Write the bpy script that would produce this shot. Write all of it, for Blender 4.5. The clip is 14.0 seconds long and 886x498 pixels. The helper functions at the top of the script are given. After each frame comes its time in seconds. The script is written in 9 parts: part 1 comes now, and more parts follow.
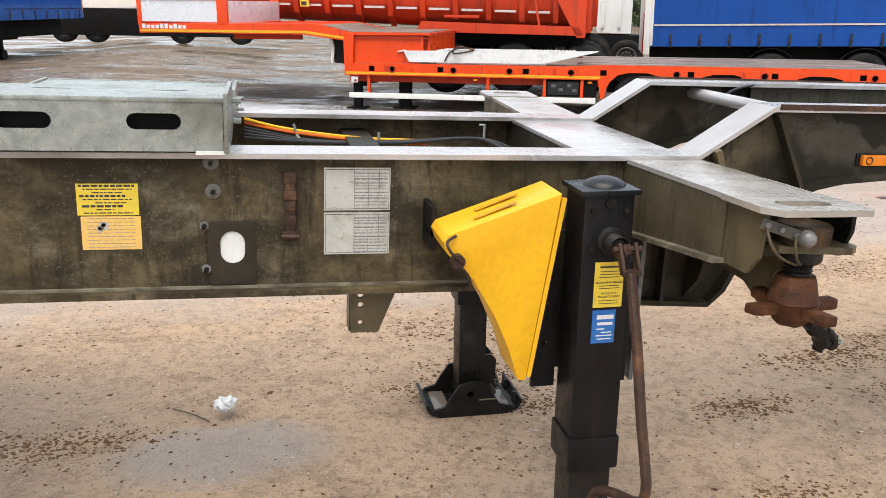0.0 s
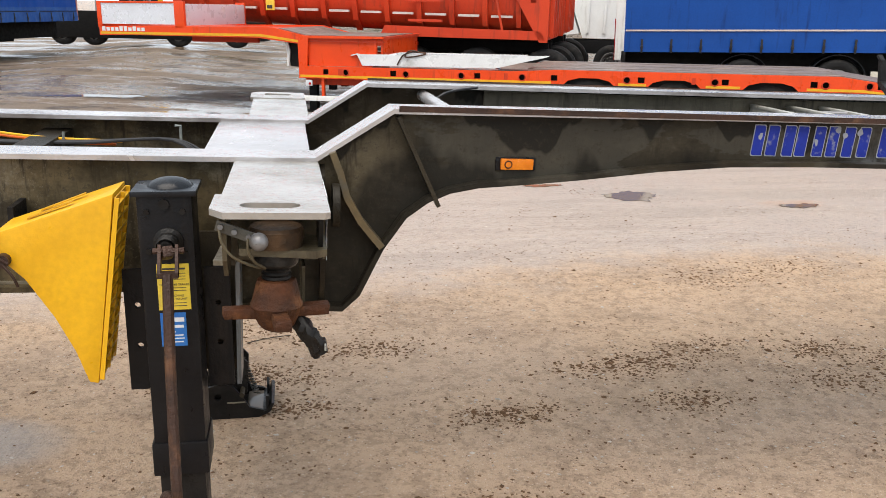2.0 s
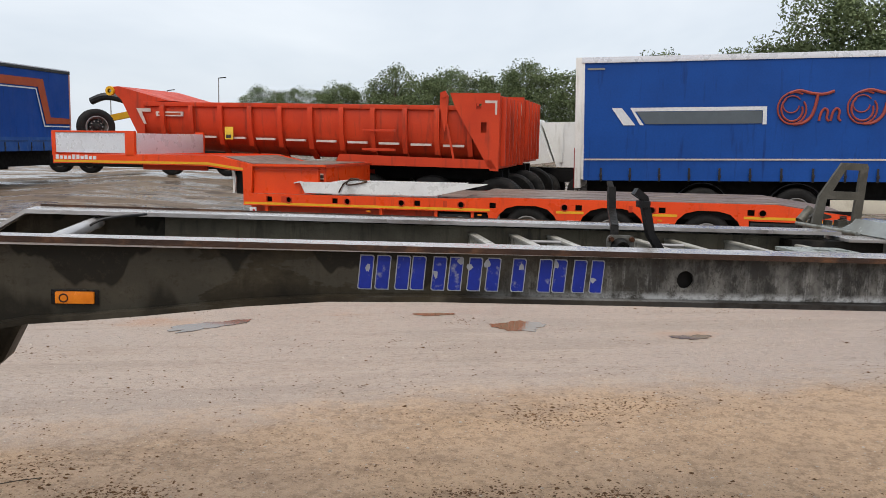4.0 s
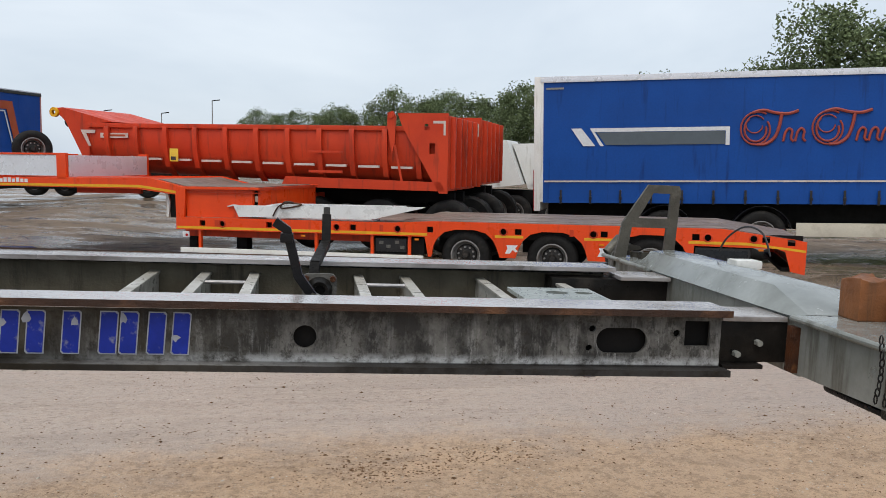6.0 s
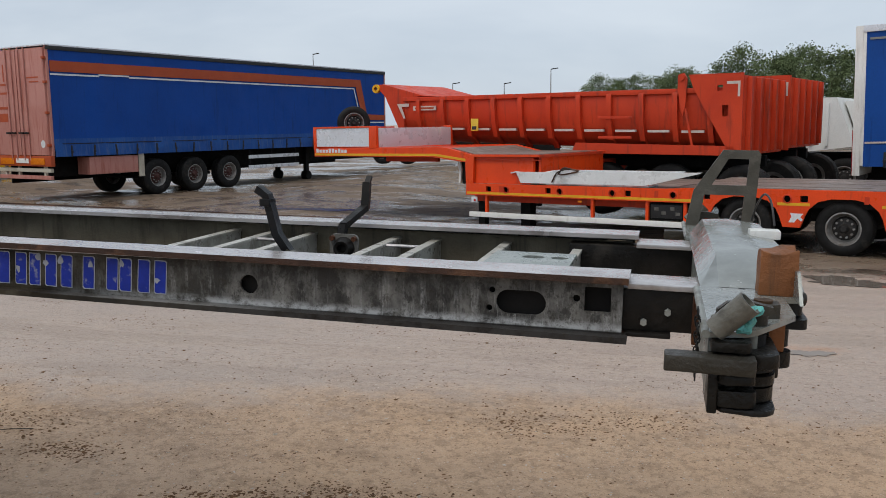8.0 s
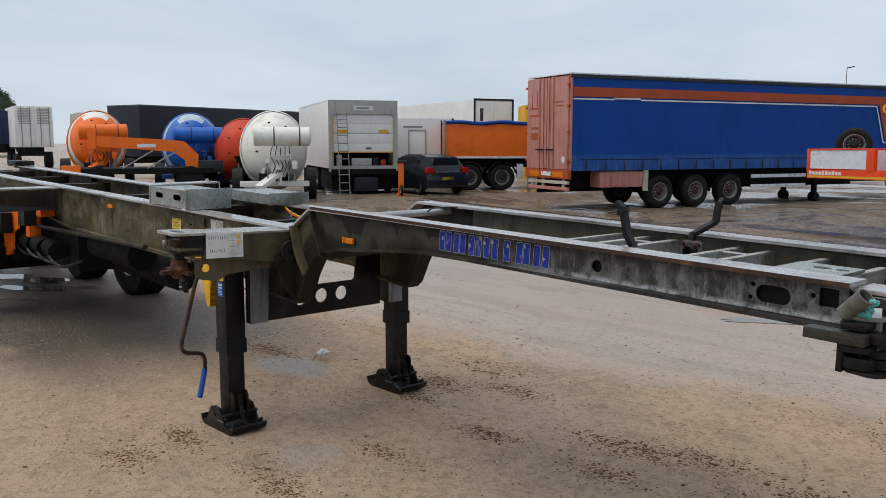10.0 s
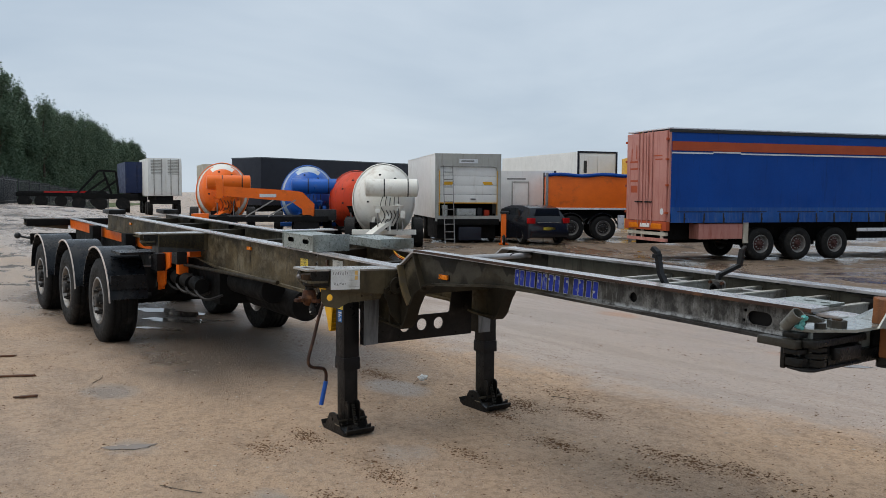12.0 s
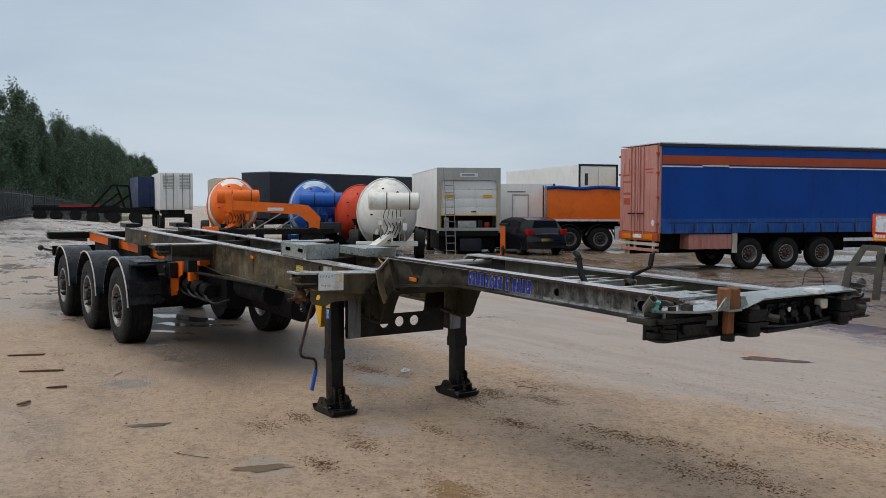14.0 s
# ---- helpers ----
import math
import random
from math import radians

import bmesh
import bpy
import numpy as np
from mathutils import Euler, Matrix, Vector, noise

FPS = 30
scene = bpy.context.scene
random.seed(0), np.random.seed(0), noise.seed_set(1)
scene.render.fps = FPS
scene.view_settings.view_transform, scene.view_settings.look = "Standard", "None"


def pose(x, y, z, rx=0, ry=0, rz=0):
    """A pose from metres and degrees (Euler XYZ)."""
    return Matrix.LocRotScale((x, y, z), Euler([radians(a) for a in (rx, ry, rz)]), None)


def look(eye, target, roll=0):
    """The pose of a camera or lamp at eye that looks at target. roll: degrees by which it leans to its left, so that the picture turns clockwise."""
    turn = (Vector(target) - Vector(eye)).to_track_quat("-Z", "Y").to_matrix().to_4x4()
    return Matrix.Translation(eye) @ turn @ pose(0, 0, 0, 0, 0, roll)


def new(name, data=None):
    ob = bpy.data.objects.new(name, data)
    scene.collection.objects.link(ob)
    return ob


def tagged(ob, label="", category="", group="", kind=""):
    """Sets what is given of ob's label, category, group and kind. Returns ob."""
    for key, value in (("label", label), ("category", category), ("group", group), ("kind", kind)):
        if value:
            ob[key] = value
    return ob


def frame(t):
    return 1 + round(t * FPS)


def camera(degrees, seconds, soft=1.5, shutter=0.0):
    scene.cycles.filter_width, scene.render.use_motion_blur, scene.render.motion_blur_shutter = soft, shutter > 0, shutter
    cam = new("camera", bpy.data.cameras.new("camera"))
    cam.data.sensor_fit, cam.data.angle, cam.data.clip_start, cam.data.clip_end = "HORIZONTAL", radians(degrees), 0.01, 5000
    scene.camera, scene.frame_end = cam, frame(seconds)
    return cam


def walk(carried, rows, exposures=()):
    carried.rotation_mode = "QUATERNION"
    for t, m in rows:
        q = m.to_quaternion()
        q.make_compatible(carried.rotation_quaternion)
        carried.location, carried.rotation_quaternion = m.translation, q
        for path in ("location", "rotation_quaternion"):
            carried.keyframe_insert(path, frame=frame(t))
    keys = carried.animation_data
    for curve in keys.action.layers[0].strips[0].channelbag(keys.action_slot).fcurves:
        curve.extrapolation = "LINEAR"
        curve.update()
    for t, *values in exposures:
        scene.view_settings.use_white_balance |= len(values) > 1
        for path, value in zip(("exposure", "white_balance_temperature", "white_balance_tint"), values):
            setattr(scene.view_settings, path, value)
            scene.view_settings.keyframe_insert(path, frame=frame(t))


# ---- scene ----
cam = camera(54.50, 14.0, soft=0.6)
# seconds, place, yaw, pitch, roll
ROWS = [
    (0, 0.018, -0.012, 1.746, -11.88, -15.94, 0.94),
    (0.5, 0.33, -0.14, 1.741, -11.39, -16.1, 0.94),
    (1, 0.601, -0.275, 1.75, -10.98, -16.27, 0.95),
    (1.5, 0.88, -0.272, 1.714, -10.67, -16.32, 1.02),
    (2, 1.21, -0.207, 1.752, -10.39, -15.66, 1.2),
    (2.5, 1.564, -0.253, 1.746, -9.76, -11.89, 1.13),
    (3, 1.881, -0.308, 1.764, -9.66, -11.51, 1.19),
    (3.5, 2.201, -0.214, 1.738, -9.51, -9.57, 1.3),
    (3.7, 2.349, -0.203, 1.761, -9.29, -8.37, 1.31),
    (4.5, 2.827, 0.005, 1.733, -8.77, -6.83, 1.01),
    (5, 3.131, 0.093, 1.735, -8.66, -6.24, 1.01),
    (5.5, 3.431, 0.184, 1.739, -8.55, -6.01, 0.97),
    (6, 3.729, 0.284, 1.759, -8.6, -5.87, 1.09),
    (6.5, 4.039, 0.376, 1.781, -8.38, -7.51, 0.92),
    (7, 4.372, 0.373, 1.779, -5.89, -7.9, 0.72),
    (7.5, 4.623, 0.23, 1.769, 4.22, -8.21, -0.22),
    (8, 4.868, 0.104, 1.786, 14.31, -8.25, -0.55),
    (8.5, 5.175, 0.001, 1.795, 24.87, -8.06, -0.42),
    (9, 5.435, -0.139, 1.827, 34.87, -8.21, -0.56),
    (9.5, 5.733, -0.401, 1.849, 42.28, -7.83, -0.21),
    (10, 5.993, -0.611, 1.858, 47.83, -7.01, 0.02),
    (10.5, 6.25, -0.816, 1.86, 51.58, -6.04, 0.3),
    (11, 6.497, -0.997, 1.866, 53.8, -5.14, 0.52),
    (11.5, 6.727, -1.16, 1.876, 54.74, -4.12, 0.33),
    (12, 6.974, -1.227, 1.898, 54.9, -3.71, 0.33),
    (12.5, 7.313, -1.245, 1.879, 54.93, -3.43, 0.23),
    (13, 7.573, -1.322, 1.895, 55.21, -3.14, 0.12),
    (13.5, 7.85, -1.493, 1.901, 55.46, -3.01, 0.09),
    (14, 8.098, -1.59, 1.922, 55.6, -2.9, 0.06),
]
EXPOSURES = [(0.0, 1.1, 6950, 13), (2.0, 0.95, 6950, 13), (2.6, 0.46, 7050, 14), (3.5, 0.42, 7050, 14), (6.0, 0.32, 6800, 12), (7.5, 0.25, 6750, 12), (8.0, 0.08, 6700, 12), (9.0, 0.16, 6650, 11), (11.5, 0.08, 6550, 10), (14.0, -0.03, 6550, 10)]
walk(cam, [(t, pose(x, y, z) @ pose(0, 0, 0, 0, 0, yaw) @ pose(0, 0, 0, 90 + pitch) @ pose(0, 0, 0, 0, 0, roll)) for t, x, y, z, yaw, pitch, roll in ROWS], EXPOSURES)

# ---- world and light: a bright overcast sky ----
world = bpy.data.worlds.new("sky")
scene.world = world
world.use_nodes = True
wn = world.node_tree
wn.nodes.clear()


def wnode(kind, **values):
    n = wn.nodes.new(kind)
    for k, v in values.items():
        n.inputs[k].default_value = v
    return n


w_out, w_bg = wnode("ShaderNodeOutputWorld"), wnode("ShaderNodeBackground", Strength=1.0)
w_sky = wnode("ShaderNodeTexSky")
w_sky.sky_type, w_sky.sun_disc = "NISHITA", False
w_sky.sun_elevation, w_sky.sun_rotation = radians(42), radians(200)
w_tc, w_map = wnode("ShaderNodeTexCoord"), wnode("ShaderNodeMapping")
w_map.inputs["Scale"].default_value = (1.0, 1.0, 3.2)
w_noise = wnode("ShaderNodeTexNoise", Scale=1.7, Detail=5.0, Roughness=0.55, Distortion=0.4)
w_ramp = wnode("ShaderNodeValToRGB")
w_ramp.color_ramp.elements[0].position, w_ramp.color_ramp.elements[1].position = 0.30, 0.80
w_ramp.color_ramp.elements[0].color = (0.43, 0.53, 0.65, 1)
w_ramp.color_ramp.elements[1].color = (0.69, 0.78, 0.87, 1)
w_dim = wnode("ShaderNodeVectorMath")
w_dim.operation = "SCALE"
w_dim.inputs["Scale"].default_value = 0.08
w_mix = wnode("ShaderNodeMix")
w_mix.data_type = "RGBA"
w_mix.inputs["Factor"].default_value = 0.88
for a, b in ((w_tc.outputs["Generated"], w_map.inputs["Vector"]), (w_map.outputs[0], w_noise.inputs["Vector"]), (w_noise.outputs["Fac"], w_ramp.inputs["Fac"]),
             (w_sky.outputs[0], w_dim.inputs[0]), (w_dim.outputs[0], w_mix.inputs["A"]), (w_ramp.outputs[0], w_mix.inputs["B"]),
             (w_mix.outputs["Result"], w_bg.inputs["Color"]), (w_bg.outputs[0], w_out.inputs[0])):
    wn.links.new(a, b)
sun = new("sun", bpy.data.lights.new("sun", "SUN"))
sun.data.energy, sun.data.angle, sun.data.color = 1.9, radians(60), (1.0, 0.95, 0.88)
sun.matrix_world = look((0, 0, 20), (4, 8, 0))

# ---- mesh helpers ----
def B():
    return bmesh.new()


def box(bm, x0, x1, y0, y1, z0, z1, bev=0.0):
    r = bmesh.ops.create_cube(bm, size=1.0, matrix=Matrix.Translation(((x0 + x1) / 2, (y0 + y1) / 2, (z0 + z1) / 2)) @ Matrix.Diagonal((abs(x1 - x0), abs(y1 - y0), abs(z1 - z0), 1)))
    if bev:
        edges = {e for v in r["verts"] for e in v.link_edges}
        bmesh.ops.bevel(bm, geom=list(edges), offset=bev, segments=2, profile=0.7, affect="EDGES")
    return bm


def rbox(bm, m, sx, sy, sz, bev=0.0):
    """A box of that size centred on the matrix m."""
    r = bmesh.ops.create_cube(bm, size=1.0, matrix=m @ Matrix.Diagonal((sx, sy, sz, 1)))
    if bev:
        edges = {e for v in r["verts"] for e in v.link_edges}
        bmesh.ops.bevel(bm, geom=list(edges), offset=bev, segments=2, profile=0.7, affect="EDGES")
    return bm


def cyl(bm, a, b, r, seg=16, r2=None, caps=True):
    a, b = Vector(a), Vector(b)
    d = b - a
    m = Matrix.Translation((a + b) / 2) @ d.to_track_quat("Z", "Y").to_matrix().to_4x4()
    bmesh.ops.create_cone(bm, cap_ends=caps, segments=seg, radius1=r, radius2=r if r2 is None else r2, depth=d.length, matrix=m)
    return bm


def bar(bm, a, b, w, h, up=(0, 0, 1), bev=0.0):
    """A rectangular bar from a to b, w across and h along up."""
    a, b, up = Vector(a), Vector(b), Vector(up)
    d = (b - a).normalized()
    s = d.cross(up).normalized()
    u = s.cross(d)
    m = Matrix((s, d, u)).transposed().to_4x4()
    m.translation = (a + b) / 2
    return rbox(bm, m, w, (b - a).length, h, bev)


def place(plane, u, v, d):
    return {"xz": (u, d, v), "xy": (u, v, d), "yz": (d, u, v)}[plane]


def plate(bm, pts, plane, d0, d1, holes=()):
    """A flat plate: an outline in a plane, with holes, from depth d0 to d1."""
    tmp = bmesh.new()
    edges = []
    for loop in (pts, *holes):
        vs = [tmp.verts.new(place(plane, u, v, d0)) for u, v in loop]
        edges += [tmp.edges.new((vs[i], vs[(i + 1) % len(vs)])) for i in range(len(vs))]
    r = bmesh.ops.triangle_fill(tmp, use_beauty=True, use_dissolve=False, edges=edges)
    faces = [g for g in r["geom"] if isinstance(g, bmesh.types.BMFace)]
    e = bmesh.ops.extrude_face_region(tmp, geom=faces)
    move = Vector(place(plane, 0, 0, d1 - d0))
    for v in e["geom"]:
        if isinstance(v, bmesh.types.BMVert):
            v.co += move
    bmesh.ops.recalc_face_normals(tmp, faces=tmp.faces)
    me = bpy.data.meshes.new("tmp")
    tmp.to_mesh(me)
    bm.from_mesh(me)
    tmp.free()
    bpy.data.meshes.remove(me)
    return bm


def ring(cx, cy, rx, ry=None, n=20):
    ry = rx if ry is None else ry
    return [(cx + rx * math.cos(2 * math.pi * i / n), cy + ry * math.sin(2 * math.pi * i / n)) for i in range(n)]


def slot(cx, cy, w, h, n=8):
    r = min(w, h) / 2
    out = []
    for k, (sx, sy) in enumerate(((1, 1), (-1, 1), (-1, -1), (1, -1))):
        ox, oy = cx + sx * (w / 2 - r), cy + sy * (h / 2 - r)
        out += [(ox + r * math.cos(math.pi / 2 * (k + i / n)), oy + r * math.sin(math.pi / 2 * (k + i / n))) for i in range(n + 1)]
    clean = []
    for p in out:
        if not clean or math.hypot(p[0] - clean[-1][0], p[1] - clean[-1][1]) > 1e-4:
            clean.append(p)
    if math.hypot(clean[0][0] - clean[-1][0], clean[0][1] - clean[-1][1]) < 1e-4:
        clean.pop()
    return clean


def rect(u0, u1, v0, v1):
    return [(u0, v0), (u1, v0), (u1, v1), (u0, v1)]


def rounded(x0, x1, y0, y1, r, n=5):
    """Outline of a rectangle with round corners."""
    out = []
    for cx, cy, a0 in ((x1 - r, y1 - r, 0), (x0 + r, y1 - r, 90), (x0 + r, y0 + r, 180), (x1 - r, y0 + r, 270)):
        out += [(cx + r * math.cos(radians(a0 + 90 * k / n)), cy + r * math.sin(radians(a0 + 90 * k / n))) for k in range(n + 1)]
    return out


def strip(bm, path, y0, y1, th):
    """A bent flat bar that follows (x, z) points, from y0 to y1, th thick below the line."""
    n = len(path)
    top, low = [], []
    for i, (x, z) in enumerate(path):
        a, b = path[max(i - 1, 0)], path[min(i + 1, n - 1)]
        t = Vector((b[0] - a[0], 0, b[1] - a[1])).normalized()
        nx, nz = -t.z, t.x
        top.append((x, z))
        low.append((x - nx * th, z - nz * th))
    rings = [[bm.verts.new((p[0], y, p[1])) for p, y in ((top[i], y0), (top[i], y1), (low[i], y1), (low[i], y0))] for i in range(n)]
    for a, b in zip(rings, rings[1:]):
        for k in range(4):
            bm.faces.new((a[k], b[k], b[(k + 1) % 4], a[(k + 1) % 4]))
    bm.faces.new(rings[0][::-1])
    bm.faces.new(rings[-1])
    bmesh.ops.recalc_face_normals(bm, faces=bm.faces)
    return bm


def smooth_path(pts, n=6):
    """Points on a smooth curve through pts."""
    ps = [Vector(p) for p in pts]
    out = []
    for i in range(len(ps) - 1):
        p0, p1, p2, p3 = ps[max(i - 1, 0)], ps[i], ps[i + 1], ps[min(i + 2, len(ps) - 1)]
        for k in range(n):
            t = k / n
            out.append(0.5 * ((2 * p1) + (p2 - p0) * t + (2 * p0 - 5 * p1 + 4 * p2 - p3) * t * t + (3 * p1 - p0 - 3 * p2 + p3) * t ** 3))
    return out + [ps[-1]]


def sweep(bm, pts, r, seg=8, n=6):
    """A round rod or cable along a smooth line."""
    ps = smooth_path(pts, n) if n > 1 else [Vector(p) for p in pts]
    side, rings = None, []
    for i, p in enumerate(ps):
        t = (ps[min(i + 1, len(ps) - 1)] - ps[max(i - 1, 0)]).normalized()
        if side is None:
            side = t.orthogonal().normalized()
        side = (side - t * side.dot(t)).normalized()
        up = t.cross(side)
        rings.append([bm.verts.new(p + r * (side * math.cos(2 * math.pi * k / seg) + up * math.sin(2 * math.pi * k / seg))) for k in range(seg)])
    for a, b in zip(rings, rings[1:]):
        for k in range(seg):
            bm.faces.new((a[k], a[(k + 1) % seg], b[(k + 1) % seg], b[k]))
    bm.faces.new(rings[0][::-1])
    bm.faces.new(rings[-1])
    return bm


def lathe(bm, profile, axis="y", seg=28, at=(0, 0, 0), caps=False):
    """Turns (radius, along) points round an axis."""
    rings = []
    for r, d in profile:
        row = []
        for k in range(seg):
            c, s = r * math.cos(2 * math.pi * k / seg), r * math.sin(2 * math.pi * k / seg)
            co = {"y": (c, d, s), "z": (c, s, d), "x": (d, c, s)}[axis]
            row.append(bm.verts.new(Vector(co) + Vector(at)))
        rings.append(row)
    for a, b in zip(rings, rings[1:]):
        for k in range(seg):
            bm.faces.new((a[k], b[k], b[(k + 1) % seg], a[(k + 1) % seg]))
    for row in (rings[0], rings[-1]) if caps else ():
        if len({v.co.to_tuple(5) for v in row}) > 2:
            bm.faces.new(row)
    bmesh.ops.remove_doubles(bm, verts=bm.verts, dist=1e-5)
    bmesh.ops.recalc_face_normals(bm, faces=bm.faces)
    return bm


def finish(bm, name, material, angle=32):
    bmesh.ops.recalc_face_normals(bm, faces=bm.faces)
    me = bpy.data.meshes.new(name)
    bm.to_mesh(me)
    bm.free()
    me.materials.append(material)
    me.shade_smooth()
    me.set_sharp_from_angle(angle=radians(angle))
    return me


def part(name, bm, material, parent, label="", at=None, angle=32):
    ob = new(name, finish(bm, name, material, angle))
    ob.parent = parent
    if at is not None:
        ob.matrix_basis = at
    if label:
        ob["label"] = label
    return ob


def share(name, me, parent, at=None, label=""):
    """A part on mesh data that others use too."""
    ob = new(name, me)
    ob.parent = parent
    if at is not None:
        ob.matrix_basis = at
    if label:
        ob["label"] = label
    return ob


def thing(name, label, category, m=None, group="", kind=""):
    ob = new(name)
    ob.empty_display_size = 0.2
    if m is not None:
        ob.matrix_basis = m
    return tagged(ob, label, category, group, kind)


def solid(name, bm, material, label, category, m=None, group="", kind="", angle=32):
    ob = new(name, finish(bm, name, material, angle))
    if m is not None:
        ob.matrix_basis = m
    return tagged(ob, label, category, group, kind)


def step(a, b, v):
    t = min(max((v - a) / (b - a), 0.0), 1.0)
    return t * t * (3 - 2 * t)


def lie(x, y):
    """The height of the yard: nearly level, a dip under the far row, a rise to the west."""
    row = (y - 15.5) * 0.93 + (x - 1.4) * 0.366
    h = -0.12 * step(-1.0, 6.0, row) * step(-4, 2, x) - 0.13 * step(2, 6, row) * step(-4, 2, x)
    h += -0.10 * step(-3.2, -5.2, x) * step(-16, -11, x) * step(-1, 0.8, y) * step(8, 6, y)
    h += 0.95 * step(-14, -52, x) * step(20, 9, y)
    h += -0.08 * step(-3.0, -0.6, row) * step(2.9, 2.2, row) * step(-4, 1.5, x)
    h += -0.035 * step(7, 5, y) * step(-4, -2.5, x)
    h += -0.20 * step(10, 17, y) * step(-4, -7.5, x) * step(-16.5, -13.5, x)
    return h

# ---- materials ----
def surface(name, base, alt, scale=5.0, rough=0.5, metal=0.0, bump=0.15, grain=60.0, dirt=None, dirt_amount=0.4, dirt_scale=1.6, streak=False,
            rough_var=0.15, coat=0.0, random=0.0, spec=0.32):
    """A worn real surface: two tones in soft patches, fine grain in colour and relief, dirt in patches or in runs down the face."""
    m = bpy.data.materials.new(name)
    m.use_nodes = True
    nt = m.node_tree
    p = nt.nodes["Principled BSDF"]
    p.inputs["Metallic"].default_value = metal
    p.inputs["Coat Weight"].default_value = coat
    p.inputs["Coat Roughness"].default_value = 0.2
    p.inputs["Specular IOR Level"].default_value = spec
    geo = nt.nodes.new("ShaderNodeNewGeometry")
    pos = geo.outputs["Position"]

    def noise_at(sc, detail=4.0, stretch=None, rgh=0.6):
        n = nt.nodes.new("ShaderNodeTexNoise")
        n.inputs["Scale"].default_value, n.inputs["Detail"].default_value, n.inputs["Roughness"].default_value = sc, detail, rgh
        if stretch:
            mp = nt.nodes.new("ShaderNodeMapping")
            mp.inputs["Scale"].default_value = stretch
            nt.links.new(pos, mp.inputs["Vector"])
            nt.links.new(mp.outputs[0], n.inputs["Vector"])
        else:
            nt.links.new(pos, n.inputs["Vector"])
        return n.outputs["Fac"]

    def band(fac, lo, hi, a=0.0, b=1.0):
        r = nt.nodes.new("ShaderNodeMapRange")
        r.inputs["From Min"].default_value, r.inputs["From Max"].default_value = lo, hi
        r.inputs["To Min"].default_value, r.inputs["To Max"].default_value = a, b
        nt.links.new(fac, r.inputs["Value"])
        return r.outputs[0]

    def mix(fac, a, b):
        x = nt.nodes.new("ShaderNodeMix")
        x.data_type = "RGBA"
        nt.links.new(fac, x.inputs["Factor"])
        for v, s in ((a, "A"), (b, "B")):
            if isinstance(v, tuple):
                x.inputs[s].default_value = (*v, 1)
            else:
                nt.links.new(v, x.inputs[s])
        return x.outputs["Result"]

    col = mix(band(noise_at(scale), 0.35, 0.65), base, alt)
    fine = noise_at(grain, 3.0)
    col = mix(band(fine, 0.3, 0.75, 0.0, 0.35), col, tuple(c * 0.6 for c in base))
    if dirt:
        d = noise_at(dirt_scale, 6.0, (7.0, 7.0, 0.7) if streak else None, 0.65)
        lo = 0.62 - 0.3 * dirt_amount
        col = mix(band(d, lo, lo + 0.18, 0.0, 0.9), col, dirt)
    if random:
        info = nt.nodes.new("ShaderNodeObjectInfo")
        col = mix(band(info.outputs["Random"], 0, 1, 0, random), col, alt)
    nt.links.new(col, p.inputs["Base Color"])
    nt.links.new(band(noise_at(scale * 2.3), 0.3, 0.7, max(rough - rough_var, 0.03), min(rough + rough_var, 1.0)), p.inputs["Roughness"])
    if bump:
        b = nt.nodes.new("ShaderNodeBump")
        b.inputs["Strength"].default_value, b.inputs["Distance"].default_value = bump, 0.01
        nt.links.new(fine, b.inputs["Height"])
        nt.links.new(b.outputs[0], p.inputs["Normal"])
    return m


M = {}
M["steel"] = surface("weathered_steel", (0.055, 0.044, 0.028), (0.019, 0.016, 0.011), 2.4, 0.5, 0.1, 0.3, 90, (0.016, 0.014, 0.011), 0.46, 1.5, spec=0.18)
M["neck"] = surface("streaked_steel", (0.15, 0.145, 0.125), (0.085, 0.085, 0.078), 3.5, 0.42, 0.35, 0.25, 110, (0.34, 0.35, 0.34), 0.34, 3.0, True)
# pale base carries the sky's reflection on wet upper faces
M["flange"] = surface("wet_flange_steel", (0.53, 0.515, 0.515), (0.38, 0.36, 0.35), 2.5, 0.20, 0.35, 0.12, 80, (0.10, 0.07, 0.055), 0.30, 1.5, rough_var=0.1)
M["galv"] = surface("galvanised_steel", (0.36, 0.385, 0.36), (0.23, 0.26, 0.24), 26.0, 0.34, 0.4, 0.12, 70, (0.12, 0.12, 0.095), 0.34, 2.0, rough_var=0.14)
M["boom"] = surface("boom_galvanised", (0.30, 0.315, 0.295), (0.20, 0.21, 0.19), 6.0, 0.42, 0.3, 0.15, 70, (0.075, 0.068, 0.05), 0.40, 2.2, True)
M["black"] = surface("black_painted_steel", (0.005, 0.005, 0.006), (0.010, 0.0098, 0.0105), 6.0, 0.40, 0.0, 0.2, 80, (0.022, 0.017, 0.013), 0.16, 2.2, True, spec=0.22)
M["grease"] = surface("dark_greasy_steel", (0.007, 0.0065, 0.006), (0.018, 0.016, 0.014), 8.0, 0.4, 0.0, 0.3, 60, (0.05, 0.044, 0.037), 0.16, 4.0, spec=0.18)
M["rust"] = surface("rusty_steel", (0.085, 0.029, 0.011), (0.036, 0.016, 0.009), 16.0, 0.6, 0.0, 0.5, 120, (0.16, 0.065, 0.024), 0.3, 14.0, spec=0.2)
M["rustbar"] = surface("brown_rusty_bar", (0.06, 0.03, 0.02), (0.032, 0.019, 0.014), 14.0, 0.5, 0.2, 0.4, 120, (0.15, 0.07, 0.035), 0.35, 8.0)
